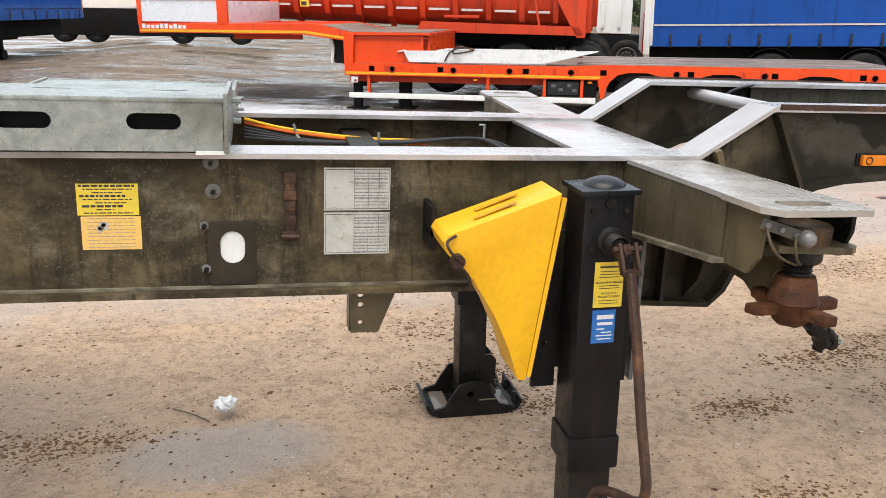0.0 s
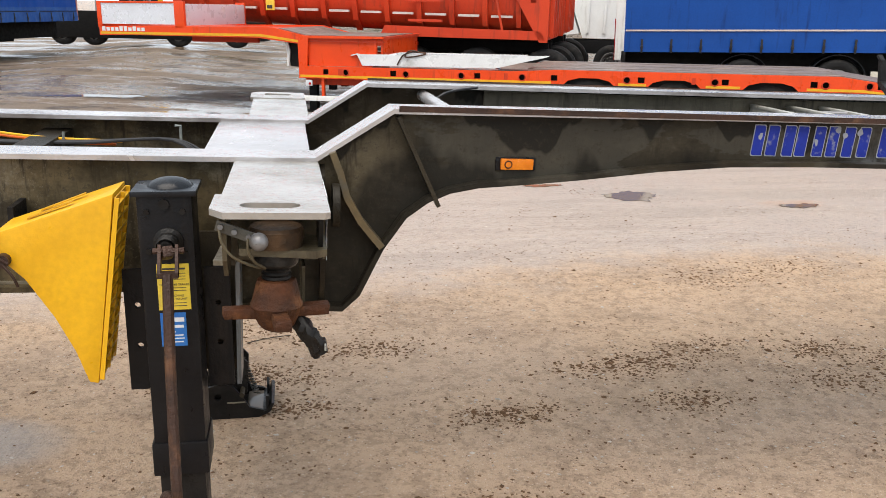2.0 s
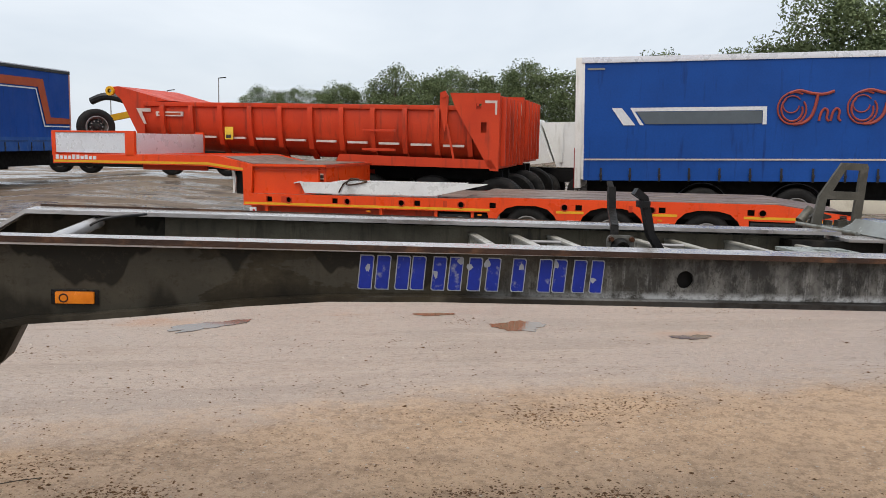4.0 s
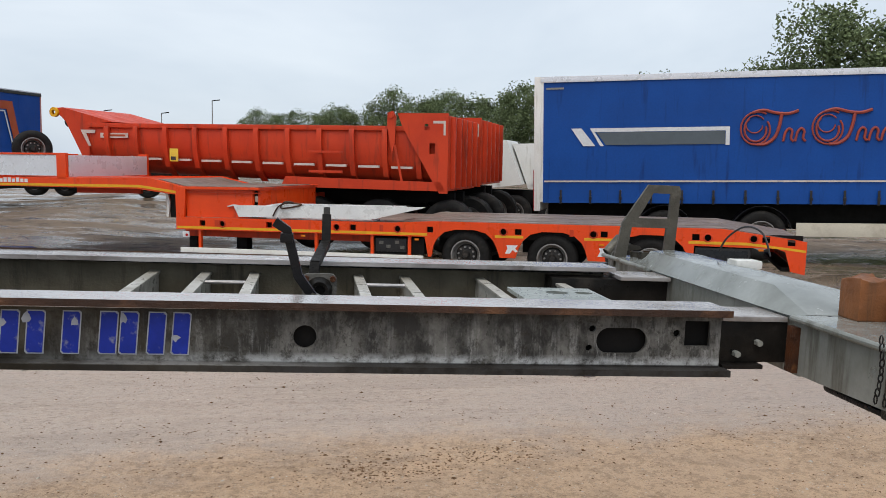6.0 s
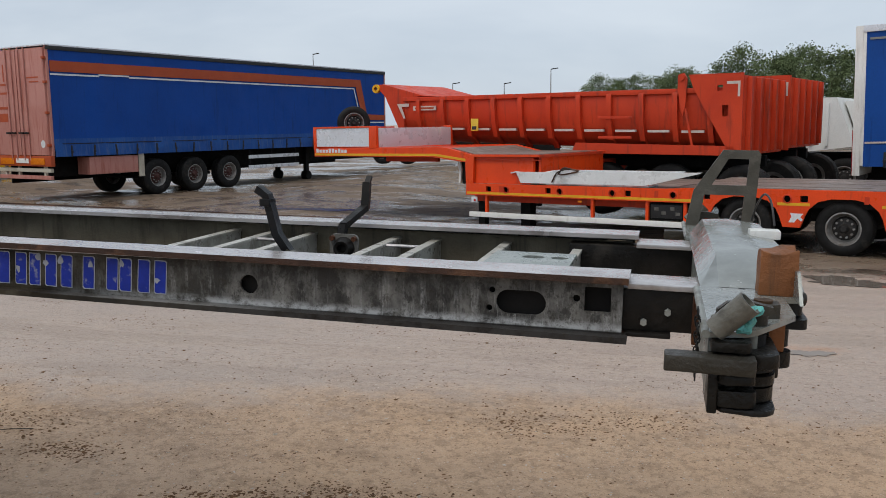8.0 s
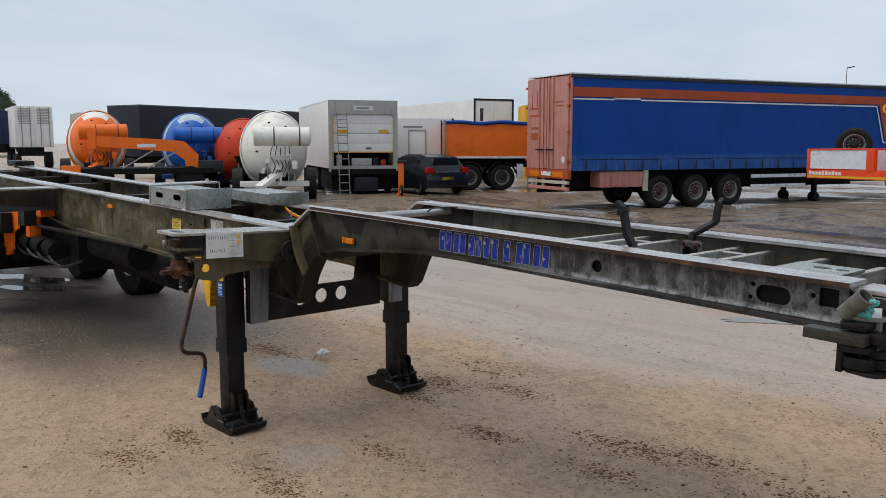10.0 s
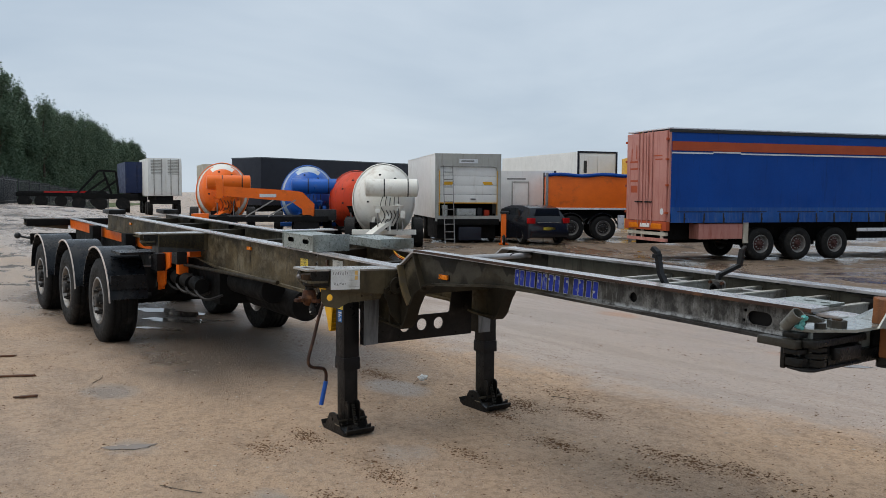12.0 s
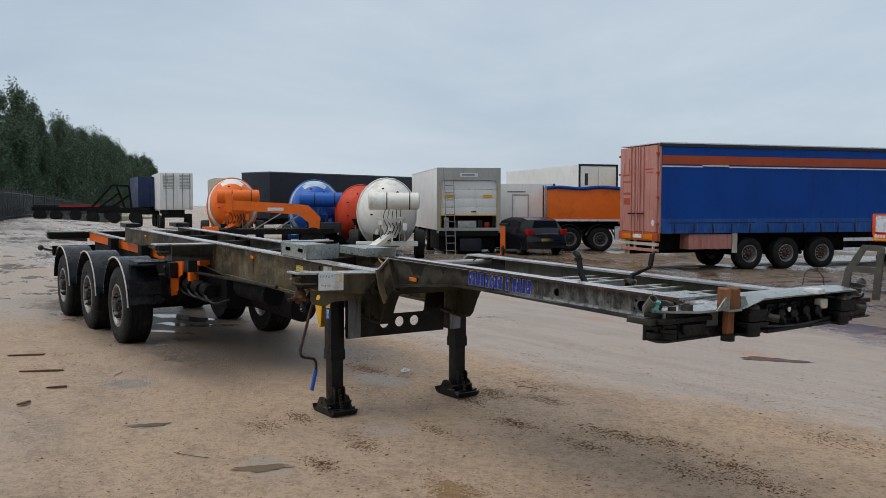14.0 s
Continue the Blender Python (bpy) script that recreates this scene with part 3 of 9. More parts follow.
    # wet mud between the axles, its dark colour also holding the trailer's shade
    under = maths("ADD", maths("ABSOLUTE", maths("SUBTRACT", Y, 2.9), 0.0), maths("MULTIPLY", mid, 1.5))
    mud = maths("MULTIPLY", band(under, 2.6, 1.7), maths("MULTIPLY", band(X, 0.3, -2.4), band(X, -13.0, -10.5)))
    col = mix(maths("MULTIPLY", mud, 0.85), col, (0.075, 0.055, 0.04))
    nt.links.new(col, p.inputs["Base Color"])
    wet = maths("ADD", band(big, 0.42, 0.64, 0.0, 0.14), maths("MULTIPLY", wash, band(track, 0.42, 0.58, 0.30, 0.16)))
    wet = maths("ADD", wet, maths("ADD", maths("MULTIPLY", damp, 0.28), maths("MULTIPLY", mud, 0.24)))
    wet = maths("ADD", wet, maths("MULTIPLY", soak, maths("ADD", maths("MULTIPLY", film, 0.52), 0.02)))
    wet = maths("ADD", wet, band(near, 4.3, 2.6, 0, 0.12))
    wet = maths("ADD", wet, maths("MULTIPLY", west, maths("ADD", maths("MULTIPLY", pools, 0.3), 0.16)))
    nt.links.new(maths("MAXIMUM", maths("SUBTRACT", 0.72, wet), 0.10), p.inputs["Roughness"])
    nt.links.new(maths("MINIMUM", maths("ADD", maths("MULTIPLY", wet, 0.9), 0.20), 0.5), p.inputs["Specular IOR Level"])
    rel = maths("ADD", maths("ADD", maths("MULTIPLY", fine, 0.8), maths("MULTIPLY", spot, 0.9)), maths("MULTIPLY", grit, 0.35))
    rel = maths("ADD", rel, maths("ADD", maths("MULTIPLY", mid, 0.8), maths("MULTIPLY", maths("MULTIPLY", rut, churn), 0.10)))
    b = nt.nodes.new("ShaderNodeBump")
    b.inputs["Distance"].default_value = 0.035
    nt.links.new(maths("SUBTRACT", 0.9, maths("ADD", maths("MULTIPLY", wash, 0.45), maths("MULTIPLY", maths("MULTIPLY", soak, film), 0.72))), b.inputs["Strength"])
    nt.links.new(rel, b.inputs["Height"])
    nt.links.new(b.outputs[0], p.inputs["Normal"])
    return m


def water_material(name, low_c, high_c):
    m = bpy.data.materials.new(name)
    m.use_nodes = True
    nt = m.node_tree
    p = nt.nodes["Principled BSDF"]
    n = nt.nodes.new("ShaderNodeTexNoise")
    n.inputs["Scale"].default_value = 5.0
    r = nt.nodes.new("ShaderNodeValToRGB")
    r.color_ramp.elements[0].color, r.color_ramp.elements[1].color = (*low_c, 1), (*high_c, 1)
    geo = nt.nodes.new("ShaderNodeNewGeometry")
    nt.links.new(geo.outputs["Position"], n.inputs["Vector"])
    nt.links.new(n.outputs["Fac"], r.inputs["Fac"])
    nt.links.new(r.outputs[0], p.inputs["Base Color"])
    p.inputs["Roughness"].default_value = 0.05
    p.inputs["Specular IOR Level"].default_value = 0.55
    p.inputs["IOR"].default_value = 1.33
    return m


M["ground"] = ground_material()
M["water"] = water_material("puddle_water", (0.15, 0.108, 0.070), (0.20, 0.145, 0.098))
M["water_d"] = water_material("dark_puddle_water", (0.11, 0.090, 0.074), (0.19, 0.158, 0.132))

# ---- ground ----
def ground_sheet():
    bm = B()
    def axis(fine, lo, hi, far):
        vals = [lo + i * fine for i in range(int((hi - lo) / fine) + 1)]
        d, out = fine, list(vals)
        a, b = lo, hi
        while b < far:
            d *= 1.35
            a, b = a - d, b + d
            out += [a, b]
        return sorted(out)
    xs, ys = axis(1.0, -62, 20, 2500), axis(1.0, -8, 32, 2500)
    grid = [[bm.verts.new((x, y, lie(x, y) + 0.012 * noise.noise(Vector((x * 0.6, y * 0.6, 0))))) for y in ys] for x in xs]
    for i in range(len(xs) - 1):
        for j in range(len(ys) - 1):
            bm.faces.new((grid[i][j], grid[i + 1][j], grid[i + 1][j + 1], grid[i][j + 1]))
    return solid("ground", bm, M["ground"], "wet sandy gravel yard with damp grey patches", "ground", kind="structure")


ground_sheet()


def ground_z(x, y):
    """Height of the ground sheet, between its corners one metre apart."""
    x0, y0 = math.floor(x), math.floor(y)
    h = lambda a, b: lie(a, b) + 0.012 * noise.noise(Vector((a * 0.6, b * 0.6, 0)))
    u, v = x - x0, y - y0
    return (h(x0, y0) * (1 - u) + h(x0 + 1, y0) * u) * (1 - v) + (h(x0, y0 + 1) * (1 - u) + h(x0 + 1, y0 + 1) * u) * v


def puddle(x, y, rx, ry, turn, seed):
    rnd = random.Random(seed)
    bm = B()
    n = 96
    ph = [rnd.uniform(0, 6.28) for _ in range(4)]
    vs = []
    for i in range(n):
        a = 2 * math.pi * i / n
        k = 1 + 0.22 * math.sin(2 * a + ph[0]) + 0.14 * math.sin(3 * a + ph[1]) + 0.08 * math.sin(7 * a + ph[2]) + 0.05 * math.sin(11 * a + ph[3])
        k += 0.30 * noise.noise(Vector((2.6 * math.cos(a), 2.6 * math.sin(a), seed))) + 0.16 * noise.noise(Vector((8.0 * math.cos(a), 8.0 * math.sin(a), seed + 5)))
        u, v = rx * k * math.cos(a), ry * k * math.sin(a)
        px, py = u * math.cos(turn) - v * math.sin(turn), u * math.sin(turn) + v * math.cos(turn)
        vs.append((px, py))
    z0 = ground_z(x, y)
    for k, ring_ in enumerate((1.0, 0.75, 0.5, 0.25)):
        row = [bm.verts.new((px * ring_, py * ring_, ground_z(x + px * ring_, y + py * ring_) - z0)) for px, py in vs]
        if k:
            for i in range(n):
                bm.faces.new((last[i], last[(i + 1) % n], row[(i + 1) % n], row[i]))
        last = row
    bm.faces.new(last)
    dark = y > 9 or x < -3 or (x < 3 and y > 7.5)
    return solid("puddle", bm, M["water_d" if dark else "water"], "shallow dark rain puddle on the yard" if dark else "shallow brown rain puddle on the yard", "puddle", pose(x, y, z0 + 0.005), group="puddles on the yard", kind="structure")

# ---- the container chassis: its long axis runs along x, nose a little down ----
chassis = thing("container_trailer", "weathered grey skeletal container trailer standing on its landing legs", "trailer", pose(-0.033, 2.83, 0, 0, 1.45, 0))
BOTTOM = [(2.60, 1.356), (2.36, 1.338), (2.09, 1.307), (1.93, 1.292), (1.78, 1.28), (1.69, 1.262), (1.62, 1.232), (1.55, 1.18), (1.48, 1.078), (1.41, 0.93), (1.37, 0.888), (1.06, 0.905), (0.72, 0.962)]


def rail(sign):
    y = lambda v: sign * v
    web = [(-7.6, 1.337), (1.29, 1.337), (1.515, 1.487), (4.775, 1.497), (4.775, 1.352), (2.90, 1.362)] + BOTTOM + [(-2.6, 0.962), (-4.2, 1.10), (-7.6, 1.10)]
    holes = [slot(-0.075, 1.085, 0.064, 0.09)]
    holes += [ring(3.707, 1.424, 0.028), ring(4.428, 1.454, 0.009, n=10), ring(4.421, 1.404, 0.009, n=10), slot(4.507, 1.424, 0.135, 0.066), ring(4.655, 1.445, 0.010, n=10), rect(4.676, 4.745, 1.412, 1.478)]
    part("rail_web", plate(B(), web, "xz", y(0.475), y(0.465), holes), M["rail"], chassis, "dull steel web with stains and round holes")
    a, b = sorted((y(0.507), y(0.365)))
    part("top_flange", strip(B(), [(-7.6, 1.352), (1.285, 1.352), (1.515, 1.502), (4.79, 1.512)], a, b, 0.015), M["flange"], chassis, "wet top flange with its sky sheen put in the colour")
    a, b = sorted((y(0.515), y(0.405)))
    low = [(4.79, 1.356), (2.90, 1.364)] + [(x, z + 0.004) for x, z in BOTTOM] + [(-2.6, 0.966), (-4.2, 1.105), (-7.6, 1.105)]
    part("bottom_flange", strip(B(), low[::-1], a, b, 0.016), M["rail"], chassis)
    # thin pale bar draws the lighter line above the bottom flange
    part("weld_line", box(B(), -2.6, 0.72, *sorted((y(0.4755), y(0.486))), 0.9665, 0.974), M["lip"], chassis, "thin pale line along the web foot")
    part("rail_inner_skin", plate(B(), rect(2.0, 4.77, 1.372, 1.48), "xz", y(0.44), y(0.436)), M["inner"], chassis, "stained olive inner face of the rail")
    # added black plate gives the web holes their shade
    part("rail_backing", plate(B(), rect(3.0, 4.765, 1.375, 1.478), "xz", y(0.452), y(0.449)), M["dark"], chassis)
    part("flange_edge", box(B(), 1.53, 4.789, *sorted((y(0.507), y(0.5095))), 1.494, 1.511), M["rustbar"], chassis, "rusty edge of the neck flange")
    for top, bot in (((1.53, 1.478), (1.66, 1.21)), ((1.21, 1.33), (1.21, 0.89))):
        part("web_stiffener", bar(B(), (top[0], y(0.495), top[1]), (bot[0], y(0.495), bot[1]), 0.012, 0.045, (0, 1, 0)), M["steel"], chassis)
    curved = strip(B(), [(1.345, 1.375), (1.37, 1.31), (1.39, 1.24), (1.43, 1.17), (1.495, 1.09)], *sorted((y(0.475), y(0.53))), 0.02)
    part("curved_gusset", curved, M["gusset"], chassis, "worn yellowish curved gusset plate")
    for x in (-6.2, -4.6, -1.7):
        part("web_stiffener", box(B(), x, x + 0.012, *sorted((y(0.476), y(0.40))), 1.11, 1.335), M["steel"], chassis)




def rail_material():
    """Olive-brown on the main beam with chalky worn patches and dark runs; a dark neck with white runs and a chalky foot."""
    m = bpy.data.materials.new("rail_steel")
    m.use_nodes = True
    nt = m.node_tree
    p = nt.nodes["Principled BSDF"]
    p.inputs["Specular IOR Level"].default_value = 0.11
    pos = nt.nodes.new("ShaderNodeNewGeometry").outputs["Position"]

    def tone(sc, detail=5.0, stretch=(1, 1, 1), rgh=0.6):
        mp, n = nt.nodes.new("ShaderNodeMapping"), nt.nodes.new("ShaderNodeTexNoise")
        mp.inputs["Scale"].default_value = stretch
        n.inputs["Scale"].default_value, n.inputs["Detail"].default_value, n.inputs["Roughness"].default_value = sc, detail, rgh
        nt.links.new(pos, mp.inputs["Vector"])
        nt.links.new(mp.outputs[0], n.inputs["Vector"])
        return n.outputs["Fac"]

    def band(fac, lo, hi, a=0.0, b=1.0):
        r = nt.nodes.new("ShaderNodeMapRange")
        for k, v in (("From Min", lo), ("From Max", hi), ("To Min", a), ("To Max", b)):
            r.inputs[k].default_value = v
        nt.links.new(fac, r.inputs["Value"])
        return r.outputs[0]

    def mix(fac, a, b):
        x = nt.nodes.new("ShaderNodeMix")
        x.data_type = "RGBA"
        nt.links.new(fac, x.inputs["Factor"])
        for v, s in ((a, "A"), (b, "B")):
            if isinstance(v, tuple):
                x.inputs[s].default_value = (*v, 1)
            else:
                nt.links.new(v, x.inputs[s])
        return x.outputs["Result"]

    def product(a, b):
        n = nt.nodes.new("ShaderNodeMath")
        n.operation = "MULTIPLY"
        nt.links.new(a, n.inputs[0])
        nt.links.new(b, n.inputs[1])
        return n.outputs[0]

    speck = tone(55, 4, rgh=0.75)
    main = mix(band(tone(2.6, 6, rgh=0.7), 0.42, 0.60), (0.056, 0.043, 0.023), (0.125, 0.096, 0.053))
    chalk = product(band(tone(3.3, 7, (1, 1, 1.4), 0.75), 0.50, 0.64), band(speck, 0.34, 0.60, 0.35, 1.0))
    sep = nt.nodes.new("ShaderNodeSeparateXYZ")
    nt.links.new(pos, sep.inputs[0])
    main = mix(band(sep.outputs["X"], 1.0, 1.6, 0, 0.8), main, (0.030, 0.027, 0.020))
    chalk = product(chalk, band(sep.outputs["X"], 0.9, 1.5, 0.9, 0.18))
    main = mix(chalk, main, (0.20, 0.175, 0.125))
    main = mix(band(tone(5.0, 5, (6, 6, 0.8), 0.7), 0.53, 0.66, 0, 0.8), main, (0.028, 0.022, 0.014))
    main = mix(band(tone(1.9, 7, (1, 1, 1.6), 0.72), 0.47, 0.60, 0, 0.85), main, (0.022, 0.018, 0.012))
    film = band(tone(1.5, 6, (1.0, 1, 2.6), 0.62), 0.51, 0.525)
    main = mix(product(film, band(sep.outputs["X"], 1.15, 1.5, 0, 0.35)), main, (0.075, 0.072, 0.060))
    edge = nt.nodes.new("ShaderNodeMath")
    edge.operation = "MULTIPLY_ADD"
    edge.inputs[1].default_value = 0.75
    nt.links.new(tone(2.1, 4, (1.6, 1, 0.7), 0.55), edge.inputs[0])
    nt.links.new(sep.outputs["Z"], edge.inputs[2])
    main = mix(product(band(edge.outputs[0], 1.775, 1.79), band(sep.outputs["X"], 1.1, 1.35, 0, 0.85)), main, (0.010, 0.009, 0.007))
    main = mix(product(band(edge.outputs[0], 1.66, 1.60), band(sep.outputs["X"], 1.1, 1.3, 0, 0.8)), main, (0.010, 0.009, 0.007))
    height = nt.nodes.new("ShaderNodeMath")
    height.operation = "MULTIPLY_ADD"
    height.inputs[1].default_value = 0.0253
    nt.links.new(sep.outputs["X"], height.inputs[0])
    nt.links.new(sep.outputs["Z"], height.inputs[2])
    neck = mix(band(tone(6, 6, (1.5, 1.5, 1), 0.7), 0.42, 0.62), (0.040, 0.039, 0.037), (0.155, 0.152, 0.142))
    runs = product(band(tone(2.2, 6, (26, 26, 2.2), 0.7), 0.50, 0.68), band(tone(2.4, 4), 0.36, 0.60, 0.15, 1.0))
    neck = mix(product(product(runs, band(speck, 0.36, 0.56)), band(height.outputs[0], 1.49, 1.41, 0.15, 1.0)), neck, (0.46, 0.465, 0.46))
    neck = mix(band(tone(30, 5, (1, 1, 0.6), 0.75), 0.53, 0.60, 0, 0.65), neck, (0.022, 0.021, 0.020))
    scale = product(band(height.outputs[0], 1.386, 1.368), band(tone(14, 6, (1, 1, 1), 0.75), 0.40, 0.56))
    neck = mix(scale, neck, (0.40, 0.41, 0.41))
    neck = mix(band(height.outputs[0], 1.3625, 1.3595, 0, 0.93), neck, (0.013, 0.011, 0.010))
    col = mix(band(sep.outputs["X"], 3.0, 3.7), main, neck)
    col = mix(band(speck, 0.54, 0.66, 0, 0.6), col, (0.03, 0.025, 0.018))
    col = mix(product(band(tone(110, 3, rgh=0.7), 0.58, 0.66), product(band(tone(4.5, 5), 0.46, 0.60, 0.05, 0.5), band(sep.outputs["X"], 0.6, 1.1, 1.0, 0.0))), col, (0.20, 0.175, 0.13))
    nt.links.new(col, p.inputs["Base Color"])
    nt.links.new(band(tone(7), 0.3, 0.7, 0.34, 0.62), p.inputs["Roughness"])
    b = nt.nodes.new("ShaderNodeBump")
    b.inputs["Strength"].default_value, b.inputs["Distance"].default_value = 0.3, 0.004
    nt.links.new(speck, b.inputs["Height"])
    nt.links.new(b.outputs[0], p.inputs["Normal"])
    return m


M["rail"] = rail_material()
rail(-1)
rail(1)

# cross members of the main frame and of the neck
for x in (-7.0, -5.6, -4.2, -2.4, -0.9, 0.35):
    part("cross_member", box(B(), x - 0.05, x + 0.05, -0.464, 0.464, 1.13, 1.29, 0.006), M["steel"], chassis)
part("cross_box", box(B(), 0.965, 1.265, -0.464, 0.464, 1.12, 1.33, 0.006), M["steel"], chassis, "olive-brown box beam between the rails")
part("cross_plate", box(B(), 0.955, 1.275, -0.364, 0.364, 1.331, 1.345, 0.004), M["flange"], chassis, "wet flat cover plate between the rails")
for x in (3.20, 3.37, 3.53, 3.88, 4.04, 4.31, 4.58):
    bm = B()
    box(bm, x - 0.017, x + 0.017, -0.435, 0.435, 1.446, 1.457, 0.003)
    box(bm, x - 0.012, x + 0.012, -0.435, 0.435, 1.365, 1.446)
    part("neck_rung", bm, M["rung"], chassis, "grey steel cross bar of the neck")
part("neck_floor", plate(B(), rect(1.9, 4.76, -0.435, 0.435), "xy", 1.352, 1.36), M["grease"], chassis)
part("neck_rod", cyl(B(), (3.38, 0.23, 1.45), (3.52, 0.23, 1.45), 0.006, 8), M["flange"], chassis)
part("neck_rod", cyl(B(), (3.89, 0.235, 1.45), (4.03, 0.235, 1.45), 0.006, 8), M["flange"], chassis)
part("neck_tube", cyl(B(), (1.75, -0.464, 1.452), (1.75, 0.464, 1.452), 0.024, 14), M["flange"], chassis, "pale round cross tube")
bm = plate(B(), rect(4.335, 4.60, -0.30, 0.10), "xy", 1.462, 1.474, [ring(4.42, -0.20, 0.036, 0.030), ring(4.47, 0.0, 0.036, 0.030), ring(4.54, -0.20, 0.028, 0.024), ring(4.555, 0.0, 0.028, 0.024)])
part("perforated_plate", bm, M["galv"], chassis, "pale galvanised plate with round holes")
part("plate_edge", box(B(), 4.335, 4.60, -0.31, -0.301, 1.455, 1.478), M["galv"], chassis)
bm = plate(B(), rounded(3.69, 3.80, 1.385, 1.488, 0.02), "xz", 0.20, 0.212)
bearing = part("bearing_flange", bm, M["bracket_w"], chassis, "grey bearing flange with rusty corner bolts")
part("bearing_ring", lathe(B(), [(0.0, 0.19), (0.016, 0.19), (0.018, 0.175), (0.028, 0.172), (0.036, 0.185), (0.042, 0.20)], "y", 20, (3.745, 0, 1.437)), M["grease"], bearing)
for dx in (-0.042, 0.042):
    for dz in (-0.036, 0.036):
        part("bolt", cyl(B(), (3.745 + dx, 0.20, 1.437 + dz), (3.745 + dx, 0.184, 1.437 + dz), 0.010, 6), M["rust"], bearing)

# release levers that rise out of the neck
lv = part("release_lever", strip(B(), [(3.715, 1.475), (3.672, 1.535), (3.655, 1.60), (3.640, 1.655), (3.612, 1.672)], -0.245, -0.21, 0.024), M["black"], chassis, "black bent steel release lever")
part("worn_foot", strip(B(), [(3.765, 1.452), (3.748, 1.458), (3.712, 1.477)], -0.247, -0.208, 0.022), M["frame"], lv, "bare worn lever foot")
part("lever_tooth", box(B(), 3.634, 3.668, -0.252, -0.203, 1.628, 1.652, 0.004), M["black"], lv)
bm = B()
bar(bm, (3.725, 0.22, 1.44), (3.73, 0.24, 1.52), 0.030, 0.022)
bar(bm, (3.73, 0.24, 1.515), (3.765, 0.38, 1.57), 0.030, 0.022)
bar(bm, (3.765, 0.38, 1.565), (3.765, 0.40, 1.665), 0.030, 0.022)
bar(bm, (3.765, 0.40, 1.66), (3.765, 0.43, 1.685), 0.022, 0.01)
part("release_lever", bm, M["grease"], chassis, "grey bent steel release lever")

# bolsters with twistlocks
def bolster(x, sign, hw=0.115, top=1.345, full=True):
    y = lambda v: sign * v
    c = x - 0.008
    tip = [(c - 0.125, y(1.06)), (c - 0.125, y(1.22)), (c - 0.095, y(1.265)), (c + 0.115, y(1.265)), (c + 0.125, y(1.255)), (c + 0.125, y(1.08)), (c + 0.10, y(1.06))]
    bm = plate(B(), tip, "xy", top - 0.014, top, [slot(c, y(1.185), 0.128, 0.058)])
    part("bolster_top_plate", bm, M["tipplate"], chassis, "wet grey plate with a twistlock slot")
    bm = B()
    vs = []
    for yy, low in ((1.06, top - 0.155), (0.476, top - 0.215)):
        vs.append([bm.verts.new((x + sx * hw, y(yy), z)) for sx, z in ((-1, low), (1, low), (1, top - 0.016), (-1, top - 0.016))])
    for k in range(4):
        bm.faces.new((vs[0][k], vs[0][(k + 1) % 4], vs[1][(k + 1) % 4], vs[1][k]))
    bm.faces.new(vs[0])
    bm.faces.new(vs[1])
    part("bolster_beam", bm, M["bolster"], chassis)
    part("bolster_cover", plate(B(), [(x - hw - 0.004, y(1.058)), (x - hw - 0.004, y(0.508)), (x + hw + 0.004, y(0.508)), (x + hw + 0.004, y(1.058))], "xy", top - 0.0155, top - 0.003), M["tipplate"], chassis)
    part("bolster_lip", bar(B(), (x - hw, y(1.07), top - 0.16), (x - hw, y(0.48), top - 0.218), 0.05, 0.012), M["lip"], chassis)
    part("end_cheek", plate(B(), [(y(1.05), top - 0.165), (y(1.16), top - 0.165), (y(1.20), top - 0.12), (y(1.21), top - 0.016), (y(1.05), top - 0.016)], "yz", x - hw * 0.95, x - hw * 0.95 + 0.01), M["bolster"], chassis)
    part("end_cheek", plate(B(), [(y(1.08), top - 0.13), (y(1.19), top - 0.12), (y(1.22), top - 0.06), (y(1.22), top - 0.016), (y(1.08), top - 0.016)], "yz", c + 0.112, c + 0.102), M["stack"], chassis)
    part("end_shelf", plate(B(), [(c - 0.075, y(1.09)), (c - 0.065, y(1.22)), (c + 0.095, y(1.245)), (c + 0.12, y(1.225)), (c + 0.12, y(1.09))], "xy", top - 0.104, top - 0.088, [ring(c + 0.012, y(1.185), 0.025)]), M["bolster"], chassis)
    if not full:
        return
    lx_, ly_ = c + 0.012, y(1.185)
    lock = part("twistlock", lathe(B(), [(0.0, top - 0.088), (0.058, top - 0.088), (0.06, top - 0.052), (0.055, top - 0.044), (0.03, top - 0.042), (0.0, top - 0.040)], "z", 24, (lx_, ly_, 0)), M["rust_steel"], chassis, "brown greasy twistlock in its housing")
    part("collar", lathe(B(), [(0, top - 0.132), (0.043, top - 0.132), (0.048, top - 0.125), (0.048, top - 0.104), (0, top - 0.104)], "z", 20, (lx_, ly_, 0)), M["grease"], lock)
    part("threaded_stem", lathe(B(), [(0.0, top - 0.24)] + [p for k in range(10) for p in ((0.033, top - 0.234 + k * 0.0105), (0.029, top - 0.229 + k * 0.0105))] + [(0.033, top - 0.13), (0, top - 0.13)], "z", 18, (lx_, ly_, 0)), M["grease"], lock)
    nut = lathe(B(), [(0.0, top - 0.272), (0.028, top - 0.272), (0.040, top - 0.262), (0.050, top - 0.240), (0.058, top - 0.215), (0.054, top - 0.205), (0.044, top - 0.165), (0.041, top - 0.157), (0.03, top - 0.155), (0.0, top - 0.155)], "z", 24, (lx_, ly_, 0))
    for k in range(4):
        a = radians(8 + 90 * k)
        cc, s = math.cos(a), math.sin(a)
